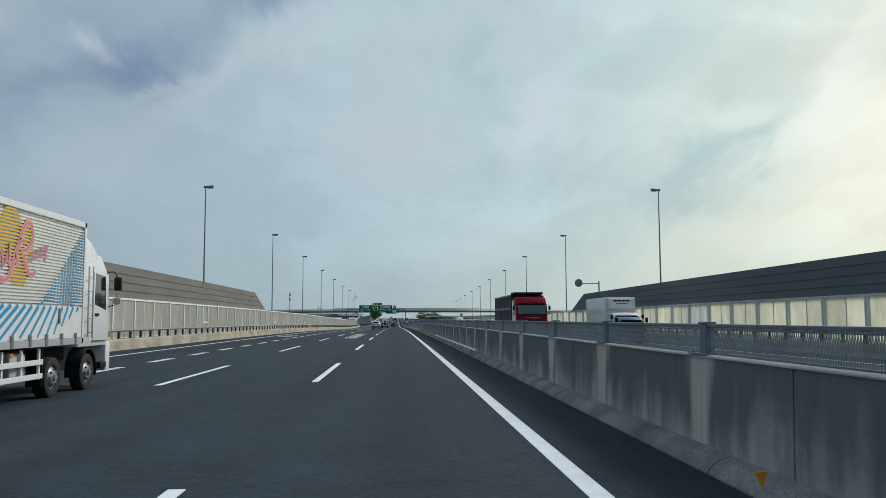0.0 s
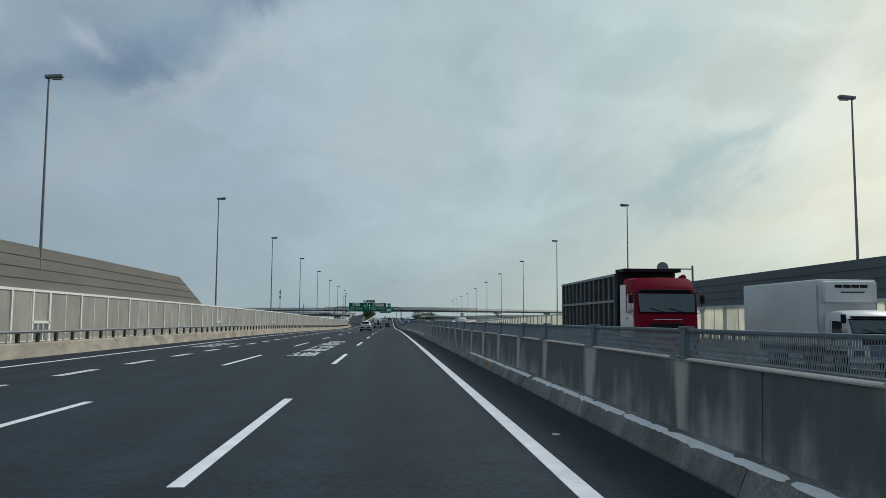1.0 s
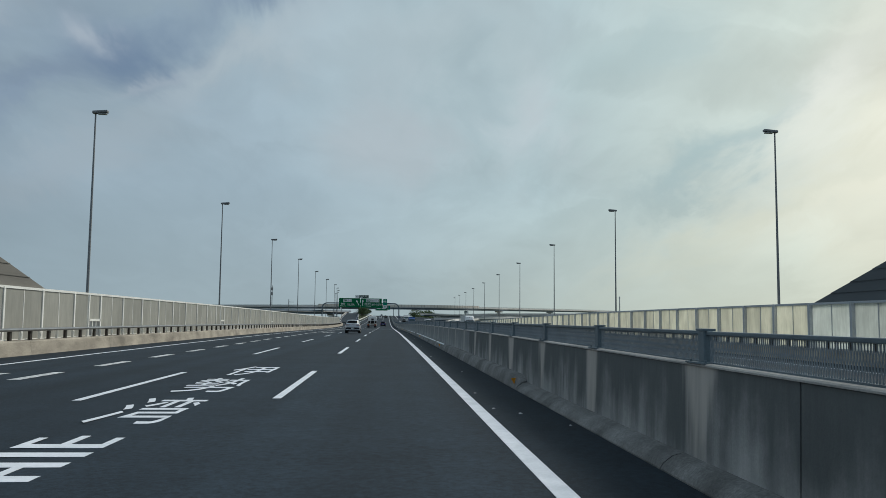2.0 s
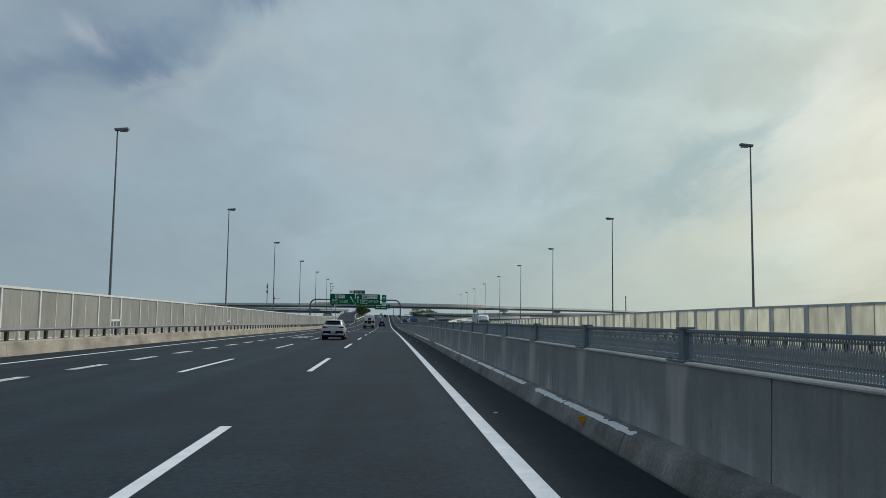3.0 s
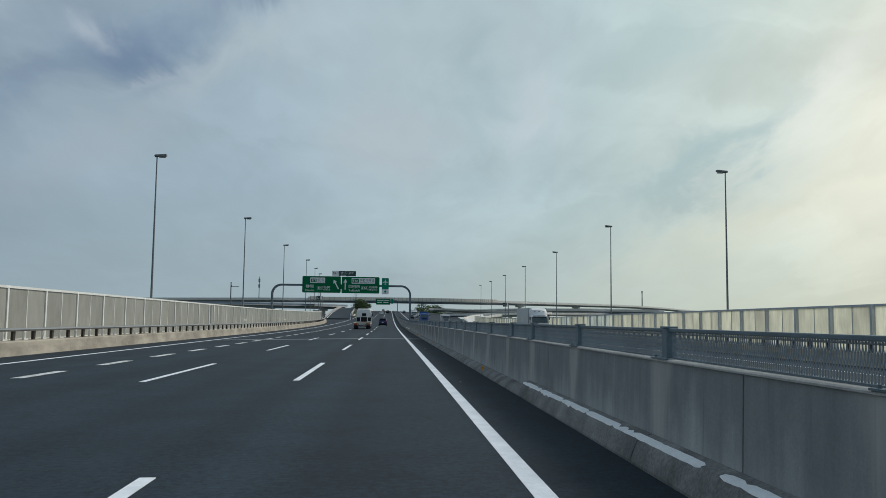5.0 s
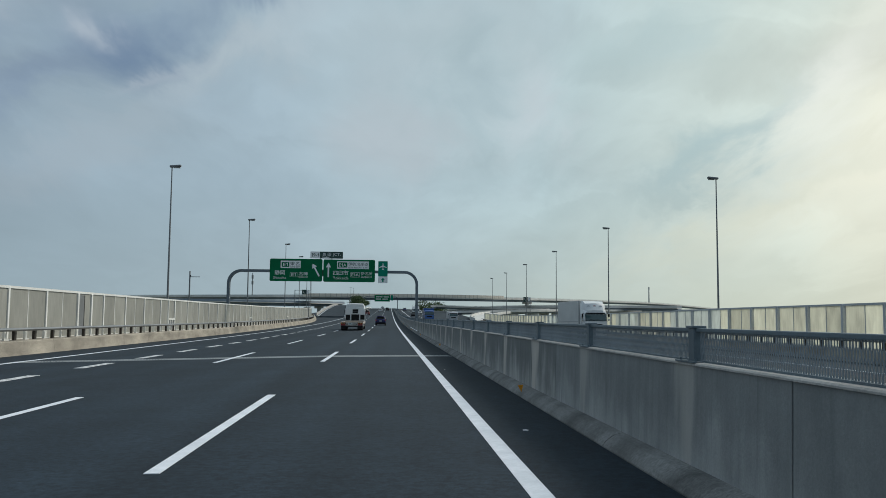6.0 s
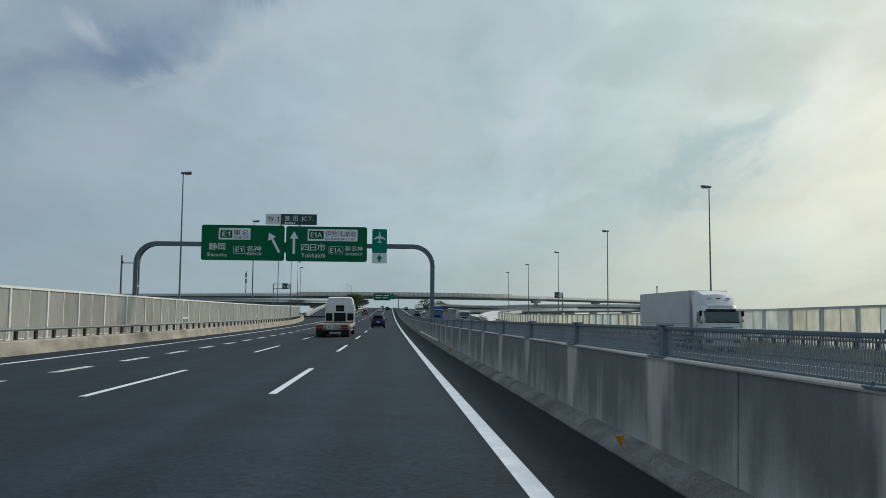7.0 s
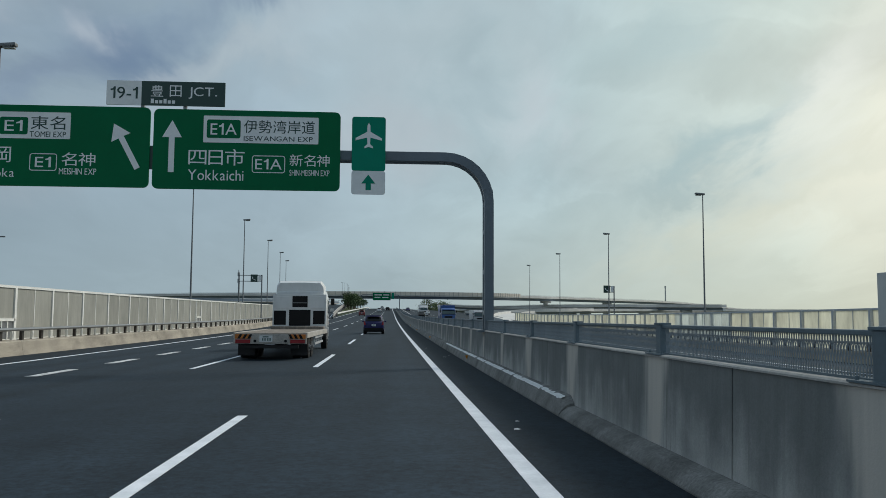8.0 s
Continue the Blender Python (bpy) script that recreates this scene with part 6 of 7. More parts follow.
def truck_cab(t, y0, w, ztop, paint, zf=.95, length=2.0, roof=0.0, grille=BLACK):
    """Cab-over cab whose front is at local y0 + length. Parts are added to t."""
    y1 = y0 + length
    h = w / 2
    st = []
    for y, k, zt in ((y0, .96, ztop), (y0 + .3, 1.0, ztop + roof), (y1 - .62, 1.0, ztop + roof * .8), (y1 - .34, .99, ztop - .12)):
        st.append([(0, y, zf), (h * k * .96, y, zf), (h * k, y, zf + .15), (h * k, y, zt - .35), (h * k * .93, y, zt - .06), (h * k * .80, y, zt), (0, y, zt + .03)])
    zw0, zw1 = zf + (ztop - zf) * .45, ztop - .10 - .15 * (ztop - zf)          # windscreen from, to
    st.append([(0, y1 - .16, zf), (h * .95, y1 - .16, zf), (h * .985, y1 - .16, zf + .15), (h * .975, y1 - .2, zw1), (h * .95, y1 - .21, zw1 + .02), (h * .8, y1 - .22, zw1 + .04), (0, y1 - .2, zw1 + .05)])
    st.append([(0, y1, zf), (h * .90, y1 - .03, zf), (h * .95, y1 - .03, zf + .15), (h * .95, y1 - .03, zw0 - .2), (h * .93, y1 - .03, zw0 - .06), (h * .8, y1 - .01, zw0 - .02), (0, y1, zw0)])
    part("cab", loft_bm(st), paint, t, "", True)
    bm = bmesh.new()
    vs = [bm.verts.new(p) for p in ((-h * .86, y1 + .035, zw0 + .02), (h * .86, y1 + .035, zw0 + .02), (h * .90, y1 - .13, zw1 - .02), (-h * .90, y1 - .13, zw1 - .02),
                                    (-h * .86, y1 - .14, zw0 + .0), (h * .86, y1 - .14, zw0 + .0), (h * .90, y1 - .30, zw1 - .02), (-h * .90, y1 - .30, zw1 - .02))]
    for f in ((0, 1, 2, 3), (4, 7, 6, 5), (0, 4, 5, 1), (1, 5, 6, 2), (2, 6, 7, 3), (3, 7, 4, 0)):
        bm.faces.new([vs[i] for i in f])
    part("windscreen", bm, SCREEN_GLASS, t, "dark windscreen")
    for u in (-.5, .1):
        part("wiper", tube_bm([(h * u, y1 + .06, zw0 + .01), (h * (u + .45), y1 + .035, zw0 + .16)], .012, 4), BLACK, t)
    part("screen_rim", tube_bm([(-h * .90, y1 + .0, zw0 + .0), (h * .90, y1 + .0, zw0 + .0), (h * .93, y1 - .15, zw1 + .02), (-h * .93, y1 - .15, zw1 + .02), (-h * .90, y1 + .0, zw0 + .0)], .028, 5), BLACK, t)
    part("visor", box_bm(-h * .8, h * .8, y1 - .30, y1 - .08, zw1 + .06, zw1 + .14, .02), BLACK, t)
    part("grille", box_bm(-h * .55, h * .55, y1 - .04, y1 + .02, zf + .22, zf + .52, .02), grille, t, "dark grille")
    part("bumper", box_bm(-h * .97, h * .97, y1 - .25, y1 + .05, .35, zf + .08, .05), paint, t, "", True)
    for sx in (-1, 1):
        part("headlight", box_bm(min(sx * h * .55, sx * h * .9), max(sx * h * .55, sx * h * .9), y1 + .01, y1 + .06, .55, .78, .02), GLASS_SIDE, t, "headlight")
        part("side_window", side_ray([(y1 - 1.15, zw0 + .0), (y1 - .42, zw0 - .12), (y1 - .50, zw1 - .06), (y1 - 1.12, zw1 - .02)], sx * (h - .05), sx * (h + .004)), GLASS_SIDE, t, "side window")
        part("door_handle", box_bm(min(sx * h, sx * (h + .03)), max(sx * h, sx * (h + .03)), y1 - 1.12, y1 - .92, zw0 - .25, zw0 - .20), BLACK, t)
        part("door_seam", box_bm(min(sx * (h - .02), sx * (h + .003)), max(sx * (h - .02), sx * (h + .003)), y1 - 1.235, y1 - 1.22, zf + .1, zw1), BLACK, t)
        part("door_seam", box_bm(min(sx * (h - .02), sx * (h + .003)), max(sx * (h - .02), sx * (h + .003)), y1 - 1.22, y1 - .36, zf + .1, zf + .115), BLACK, t)
        part("cab_step", box_bm(min(sx * h * .80, sx * h * .985), max(sx * h * .80, sx * h * .985), y1 - .62, y1 - .24, .42, .56, .02), BLACK, t, "black cab step")
        part("side_marker", box_bm(min(sx * h * .9, sx * (h * .99)), max(sx * h * .9, sx * (h * .99)), y1 - .10, y1 - .03, zf + .18, zf + .30, .01), AMBER, t, "amber side marker")
        part("mirror_arm", tube_bm([(sx * h * .97, y1 - .34, zw1 + .02), (sx * (h + .07), y1 - .20, zw1 + .07), (sx * (h + .13), y1 - .12, zw1 - .02), (sx * (h + .14), y1 - .10, zw0 + .02), (sx * h * .98, y1 - .20, zw0 - .04)], .015, 6), BLACK, t, smooth=True)
        part("mirror", box_bm(min(sx * (h + .07), sx * (h + .24)), max(sx * (h + .07), sx * (h + .24)), y1 - .15, y1 - .04, zw0 + .34, zw0 + .66, .04), BLACK, t, "door mirror", True)
        part("mirror", box_bm(min(sx * (h + .05), sx * (h + .23)), max(sx * (h + .05), sx * (h + .23)), y1 - .13, y1 - .02, zw0 + .02, zw0 + .18, .04), GREY_PAINT, t, "door mirror", True)
    return zw0, zw1


def chassis(t, y0, y1, z0=.62, z1=.92, w=.9):
    part("chassis_rail", box_bm(-w / 2, -w / 2 + .1, y0, y1, z0, z1), CHASSIS, t)
    part("chassis_rail", box_bm(w / 2 - .1, w / 2, y0, y1, z0, z1), CHASSIS, t)


def axle(t, y, r, w, kind, dual=False):
    for sx in (-1, 1):
        wheel(t, sx * (w / 2 - .14), y, r, .27, sx, kind)
        if dual:
            wheel(t, sx * (w / 2 - .45), y, r, .27, sx, kind)


# -- cargo truck with corrugated body and painted sides --
def ribbed_side(t, x, sx, y0, y1, z0, z1, pitch, material, name):
    n = int((z1 - z0) / pitch)
    bm = bmesh.new()
    rows = []
    for k in range(n):
        z = z0 + k * pitch
        for dz, dx in ((0, 0), (pitch * .56, 0), (pitch * .60, -.034), (pitch * .96, -.034)):
            rows.append((x + sx * dx, z + dz))
    rows.append((x, z0 + n * pitch))
    va = [bm.verts.new((px, y0, pz)) for px, pz in rows]
    vb = [bm.verts.new((px, y1, pz)) for px, pz in rows]
    for k in range(len(rows) - 1):
        bm.faces.new((va[k], vb[k], vb[k + 1], va[k + 1]))
    return part(name, bm, material, t)


PAINT_YELLOW = paint_mat("yellow_graphic", (0.72, 0.42, 0.01), 0.45, 0, .2)
PAINT_PINK = paint_mat("pink_graphic", (0.62, 0.16, 0.24), 0.45, 0, .2)
SCRIPT_PALE = paint_mat("pale_pink_graphic", (0.74, 0.42, 0.46), 0.45, 0, .2)
PAINT_BLUE = paint_mat("blue_graphic", (0.02, 0.27, 0.50), 0.45, 0, .2)
ALU = surface("ribbed_aluminium", (0.72, 0.72, 0.68), 0.4, 0.15, 0.1, 0.8, 20, 0.0)
ct = empty("truck", on_road(-6.09, 15.6), "white cargo truck with ribbed aluminium body and bright painted graphics", "truck")
HB = 1.245
YF, YR, Z0, ZM, Z1 = 1.35, -8.2, 1.02, 1.74, 3.62
part("cargo_body", box_bm(-HB + .03, HB - .03, YR, YF, Z0, Z1 - .03), ALU, ct, "aluminium cargo body")
for sx in (-1, 1):
    ribbed_side(ct, sx * HB, sx, YR + .05, YF - .10, ZM + .10, Z1 - .12, .062, ALU, "ribbed_panel")
    part("lower_gate", box_bm(min(sx * (HB - .03), sx * (HB + .004)), max(sx * (HB - .03), sx * (HB + .004)), -3.6, YF - .12, Z0 + .14, ZM + .05), WHITE_PAINT, ct, "smooth white lower gate")
    part("lower_gate", box_bm(min(sx * (HB - .03), sx * (HB + .004)), max(sx * (HB - .03), sx * (HB + .004)), YR + .05, -3.66, Z0 + .14, ZM + .05), WHITE_PAINT, ct, "smooth white lower gate")
    part("body_rail", box_bm(min(sx * (HB - .06), sx * (HB + .02)), max(sx * (HB - .06), sx * (HB + .02)), YR, YF, Z1 - .12, Z1, .01), WHITE_PAINT, ct)
    part("body_rail", box_bm(min(sx * (HB - .06), sx * (HB + .02)), max(sx * (HB - .06), sx * (HB + .02)), YR, YF, Z0, Z0 + .13, .01), GREY_PAINT, ct)
    part("corner_post", box_bm(min(sx * (HB - .06), sx * (HB + .02)), max(sx * (HB - .06), sx * (HB + .02)), YF - .10, YF, Z0, Z1), WHITE_PAINT, ct)
    for k in range(7):
        y = YF - .45 - k * .72
        part("latch", box_bm(min(sx * HB, sx * (HB + .035)), max(sx * HB, sx * (HB + .035)), y - .05, y + .05, Z0 + .02, Z0 + .24, .01), STEEL_GREY, ct)
    part("gate_handle", box_bm(min(sx * HB, sx * (HB + .03)), max(sx * HB, sx * (HB + .03)), YF - 1.34, YF - 1.26, ZM - .28, ZM + .02, .01), STEEL_GREY, ct)
# graphics on the road-facing side, laid proud of the ribs
XG = HB + .006


def stripe(y0, z0, y1, z1, w, material):
    d_ = Vector((y1 - y0, z1 - z0)).normalized()
    n_ = Vector((-d_.y, d_.x)) * w / 2
    pts = [(y0 + n_.x, z0 + n_.y), (y0 - n_.x, z0 - n_.y), (y1 - n_.x * .7, z1 - n_.y * .7), (y1 + n_.x * .7, z1 + n_.y * .7)]
    return side_ray(pts, XG - .004, XG)


for k in range(25):
    y = YF - .16 - k * .15
    ztop = Z1 - .22 - k * .118
    z = ztop
    while z > ZM + .12:          # broken by the ribs above the gate
        part("painted_dash", stripe(y - .09 * (ztop - z), z, y - .09 * (ztop - z + .036), z - .036, .10, PAINT_BLUE), PAINT_BLUE, ct)
        z -= .062
    if k % 2 == 0:
        part("painted_stripe", stripe(y - .09 * (ztop - ZM), ZM + .05, y - .09 * (ztop - ZM) - .12 - .045 * k, max(Z0 + .18, ZM - .04 - .075 * k), .088, PAINT_BLUE), PAINT_BLUE, ct, "blue stripe")


def blob(cy, cz, ry, rz, n=22):
    return [(cy + math.cos(a) * ry, cz + math.sin(a) * rz) for a in [2 * math.pi * k / n for k in range(n)]]


def brush(pts, w, x):
    """A flat painted stroke through (y, z) points."""
    bm = bmesh.new()
    P = [Vector(p) for p in pts]
    rows = []
    for i, p in enumerate(P):
        d_ = (P[min(i + 1, len(P) - 1)] - P[max(i - 1, 0)]).normalized()
        n_ = Vector((-d_.y, d_.x)) * w / 2
        rows.append([bm.verts.new((x, *(p + n_))), bm.verts.new((x, *(p - n_)))])
    for a_, b_ in zip(rows, rows[1:]):
        bm.faces.new((a_[0], a_[1], b_[1], b_[0]))
    return bm


def rib_paint(cy, cz, ry, rz, x):
    """An oval of paint that lies on the crests of the ribs only."""
    bm = bmesh.new()
    k = 0
    while ZM + .10 + k * .062 < cz + rz:
        z0 = ZM + .10 + k * .062
        z1 = z0 + .062 * .56
        k += 1
        u0, u1 = 1 - ((z0 - cz) / rz) ** 2, 1 - ((z1 - cz) / rz) ** 2
        if u0 > 0 and u1 > 0:
            a, b = ry * u0 ** .5, ry * u1 ** .5
            bm.faces.new([bm.verts.new(p) for p in ((x, cy - a, z0), (x, cy + a, z0), (x, cy + b, z1), (x, cy - b, z1))])
    return bm


GO = YF - 1.0
part("painted_flower", rib_paint(GO - 2.52, 3.02, .46, .50, XG - .002), PAINT_YELLOW, ct, "yellow flower shape")
part("painted_flower", rib_paint(GO - 1.80, 3.04, .25, .36, XG - .001), PAINT_YELLOW, ct)
part("painted_flower", rib_paint(GO - 2.14, 2.46, .40, .36, XG), PAINT_YELLOW, ct)
for i, pts in enumerate((((-2.95, 2.30), (-2.75, 2.20), (-2.56, 2.24), (-2.38, 2.50), (-2.20, 2.86), (-2.04, 3.16), (-1.88, 3.30), (-1.70, 3.28), (-1.62, 3.12), (-1.68, 2.92), (-1.85, 2.80), (-2.06, 2.76),
                          (-1.94, 2.62), (-1.84, 2.46), (-1.70, 2.36), (-1.55, 2.36), (-1.46, 2.44)),
                         ((-2.20, 2.50), (-2.28, 2.72), (-2.16, 2.92), (-2.0, 2.96)),
                         ((-3.3, 2.60), (-3.12, 2.46), (-3.05, 2.68), (-2.9, 2.46), (-2.80, 2.72), (-2.74, 2.44), (-2.62, 2.56), (-2.56, 2.86), (-2.52, 2.50)))):
    part("painted_script", brush([(GO + y, z) for y, z in pts], .075, XG + .004 + i * .001), PAINT_PINK, ct, "pink script shape")
    part("painted_outline", brush([(GO + y, z) for y, z in pts], .115, XG + .003 + i * .001), SCRIPT_PALE, ct)
u0 = GO - 1.78
for ch in "unning":
    me, x0, x1, y0, y1 = glyph(ch)
    bm = bmesh.new()
    bm.from_mesh(me)
    k = .34
    for v in bm.verts:
        yy, zz = (v.co.x - x0) * k + v.co.y * .10, v.co.y * .42
        v.co = (XG + .006, u0 + yy, 2.56 + zz + (u0 + yy - GO + 1.78) * .27)
    part("painted_letter", bm, PAINT_PINK, ct)
    u0 += (x1 - x0 + .07) * k
part("cab_fairing", loft_bm([[(0, y, 2.6), (w_, y, 2.6), (w_, y, z - .16), (w_ * .93, y, z - .04), (w_ * .8, y, z), (0, y, z + .02)] for y, w_, z in
                             ((1.47, 1.17, 3.36), (1.7, 1.18, 3.40), (1.95, 1.18, 3.34), (2.25, 1.16, 3.20), (2.6, 1.12, 3.0), (2.9, 1.04, 2.80))]), WHITE_PAINT, ct, "rounded white roof fairing", True)
part("fairing_gap", loft_bm([[(0, y, 2.9), (w_, y, 2.9), (w_, y, z - .12), (w_ * .8, y, z), (0, y, z)] for y, w_, z in ((1.37, 1.10, 3.50), (1.50, 1.12, 3.53), (1.68, 1.10, 3.46))]), BLACK, ct, "dark edge of the air deflector", True)
truck_cab(ct, 1.42, 2.40, 3.00, WHITE_PAINT, .95, 1.85, .06)
for sx in (-1, 1):
    for dy in (.0, .26):
        part("ladder_rail", tube_bm([(sx * 1.26, 1.56 + dy, 1.15), (sx * 1.26, 1.56 + dy, 2.70)], .014, 5), CHROME, ct)
    for k in range(5):
        part("ladder_rung", tube_bm([(sx * 1.26, 1.56, 1.25 + k * .30), (sx * 1.26, 1.82, 1.25 + k * .30)], .012, 5), CHROME, ct)
    part("side_guard", box_bm(min(sx * 1.18, sx * 1.22), max(sx * 1.18, sx * 1.22), -4.6, -.55, .42, .52, .01), WHITE_PAINT, ct)
    part("side_guard", box_bm(min(sx * 1.18, sx * 1.22), max(sx * 1.18, sx * 1.22), -4.6, -.55, .68, .78, .01), WHITE_PAINT, ct)
    for k in range(6):
        part("guard_post", box_bm(min(sx * 1.14, sx * 1.18), max(sx * 1.14, sx * 1.18), -4.4 + k * .75, -4.34 + k * .75, .40, .98), WHITE_PAINT, ct)
    part("fuel_tank", box_bm(min(sx * .62, sx * 1.12), max(sx * .62, sx * 1.12), -1.7, -1.05, .42, .92, .08), GREY_PAINT, ct, "", True)
    part("mudguard", arch_bm(1.80, .42, .46, .50, sx * .9, sx * 1.22), BLACK, ct)
    part("mudflap", box_bm(min(sx * .9, sx * 1.2), max(sx * .9, sx * 1.2), -.55, -.53, .25, .95), BLACK, ct)
    part("marker_lamp", box_bm(min(sx * 1.2, sx * 1.26), max(sx * 1.2, sx * 1.26), -2.0, -1.88, .86, .94, .01), AMBER, ct)
chassis(ct, -8, 2.4)
axle(ct, 1.80, .40, 2.42, "front"), axle(ct, -.02, .40, 2.42, "front"), axle(ct, -5.6, .40, 2.42, "rear", True), axle(ct, -6.7, .40, 2.42, "rear", True)

# worn brownish off-white; the rear beam's shade is put into the darker tone
SHADED_WORN_WHITE = surface("worn_off_white_paint", (0.46, 0.43, 0.39), 0.6, 0, 0.3, 1.5, 20, 0.05)
# -- flatbed truck with a tall crew cab --
ft = empty("truck", on_road(-1.92, 282.3), "white flatbed truck with tall sleeper cab and empty plank bed", "truck")
part("bed_floor", box_bm(-1.24, 1.24, 0, 9.1, .84, .92, .01), BED_WOOD, ft, "worn plank bed")
for k in range(9):
    part("plank", box_bm(-1.2 + k * .267, -1.2 + k * .267 + .255, .02, 9.05, .92, .935), BED_WOOD, ft)
for sx in (-1, 1):
    part("bed_rail", box_bm(min(sx * 1.18, sx * 1.26), max(sx * 1.18, sx * 1.26), 0, 9.1, .76, .95, .01), SHADED_WORN_WHITE, ft)
    part("chevron_board", box_bm(min(sx * .66, sx * 1.20), max(sx * .66, sx * 1.20), -.05, -.02, .74, .89), paint_mat("orange_board", (.62, .20, .03), .5), ft, "orange and black striped marker board")
    cb = ft.children[-1]
    for k in range(3):
        u = sx * 1.12 - sx * k * .17
        part("chevron", outline_bm([(u, .74), (u - sx * .09, .74), (u - sx * .17, .89), (u - sx * .08, .89)], -.055, -.05), BLACK, cb)
    part("tail_light", box_bm(min(sx * .68, sx * 1.18), max(sx * .68, sx * 1.18), -.06, -.02, .58, .71, .01), RED_LENS, ft, "red tail light")
    part("side_guard", box_bm(min(sx * 1.17, sx * 1.21), max(sx * 1.17, sx * 1.21), 3.6, 7.4, .42, .50), WHITE_PAINT, ft)
    part("side_guard", box_bm(min(sx * 1.17, sx * 1.21), max(sx * 1.17, sx * 1.21), 3.6, 7.4, .66, .74), WHITE_PAINT, ft)
    for k in range(5):
        part("guard_post", box_bm(min(sx * 1.13, sx * 1.18), max(sx * 1.13, sx * 1.18), 3.7 + k * .86, 3.76 + k * .86, .40, .82), WHITE_PAINT, ft)
    part("rear_lamp", cyl_bm(.05, .05, (sx * .52, -.06, .66), (sx * .52, -.02, .66), 10), BLACK, ft)
part("rear_beam", box_bm(-1.24, 1.24, -.02, .06, .56, .91, .01), SHADED_WORN_WHITE, ft, "white rear beam")
for sx in (-1, 1):
    part("mudflap", box_bm(min(sx * .62, sx * 1.2), max(sx * .62, sx * 1.2), .62, .65, .14, .62), CHASSIS, ft)
part("under_bar", box_bm(-.95, .95, .10, .2, .40, .52, .01), CHASSIS, ft)
plate(ft, -.15, -.022, .74, .44, .22)
part("headboard", box_bm(-1.20, 1.20, 8.98, 9.06, .92, 2.50, .01), WHITE_PAINT, ft, "white headboard with dark openings")
for x0, x1, z0, z1 in ((-.32, .36, 1.92, 2.42), (-1.14, -.60, 1.12, 1.76), (-.46, .50, 1.08, 1.80), (.62, 1.14, 1.16, 1.76)):
    part("opening", box_bm(x0, x1, 8.965, 9.0, z0, z1), BLACK, ft, "dark opening")
part("opening_rail", box_bm(-.30, .34, 8.955, 8.97, 2.10, 2.13), STEEL_GREY, ft)
for x0, x1 in ((-1.12, -.42), (.46, 1.12)):
    part("locker_door", box_bm(x0, x1, 8.965, 8.99, 1.86, 2.40, .01), WHITE_PAINT, ft)
part("crossbar", box_bm(-1.16, 1.16, 8.2, 8.92, .93, 1.06, .02), BED_WOOD, ft)
truck_cab(ft, 9.15, 2.36, 2.62, WHITE_PAINT, .95, 2.2, .10)
part("high_roof", loft_bm([[(0, y, 2.40), (w_, y, 2.40), (w_ * .97, y, z - .2), (w_ * .84, y, z), (0, y, z + .02)] for y, w_, z in ((9.18, 1.08, 3.02), (9.4, 1.12, 3.12), (10.2, 1.12, 3.08), (10.9, 1.05, 2.72), (11.1, .95, 2.6))]), WHITE_PAINT, ft, "raised sleeper roof", True)
chassis(ft, .1, 11, .50, .84)
axle(ft, 1.35, .42, 2.42, "rear", True), axle(ft, 2.45, .42, 2.42, "rear", True), axle(ft, 10.1, .44, 2.38, "front")

# -- oncoming tipper with crimson cab --
rt_ = empty("truck", on_road(12.1, 60.75, 180), "oncoming truck with crimson cab and tall dark ribbed body", "truck")
truck_cab(rt_, -2.05, 2.40, 3.05, RED_PAINT, 1.0, 2.05, .22)
RED_BS = next(n for n in RED_PAINT.node_tree.nodes if n.type == "BSDF_PRINCIPLED")
RED_BS.inputs["Specular IOR Level"].default_value = 0.12
for sx in (-1, 1):
    part("white_side", side_ray([(-1.98, 1.0), (-.22, 1.0), (-.30, 1.78), (-.62, 1.86), (-1.22, 1.90), (-1.22, 2.98), (-1.98, 3.02)], sx * 1.14, sx * 1.222), WHITE_PAINT, rt_, "white side panel")
    part("white_pillar", side_ray([(-.40, 1.86), (-.26, 1.80), (-.34, 2.55), (-.50, 2.62)], sx * 1.10, sx * 1.216), WHITE_PAINT, rt_, "white windscreen pillar")
part("grab_rail", tube_bm([(-.55, .045, 1.62), (-.53, .07, 1.66), (.53, .07, 1.66), (.55, .045, 1.62)], .016, 6), CHROME, rt_, "chrome grab rail")
part("windscreen_trim", box_bm(-.95, .95, -.16, -.125, 2.50, 2.58), SHADED_WORN_WHITE, rt_, "pale fringe along the top of the windscreen")
part("cargo_body", box_bm(-1.16, 1.16, -13.0, -2.7, 1.2, 3.50), BLACK, rt_, "dark steel body")
DARK_BODY = surface("dark_brown_body", (0.03, 0.026, 0.028), 0.6, 0.2, 0.2, 1, 20, 0.0)
for sx in (-1, 1):
    for k in range(13):
        y = -12.9 + k * .84
        part("rib", box_bm(min(sx * 1.16, sx * 1.25), max(sx * 1.16, sx * 1.25), y, y + .06, 1.25, 3.45), STEEL_GREY, rt_)
    for z in (1.2, 2.35, 3.4):
        part("body_rail", box_bm(min(sx * 1.16, sx * 1.255), max(sx * 1.16, sx * 1.255), -13.0, -2.7, z, z + .10), STEEL_GREY, rt_)
part("front_board", box_bm(-1.2, 1.2, -2.7, -2.55, 1.0, 3.66), DARK_BODY, rt_)
part("tarp_frame", box_bm(-1.15, 1.15, -2.75, -1.7, 3.52, 3.66, .02), BLACK, rt_, "dark folded tarp frame")
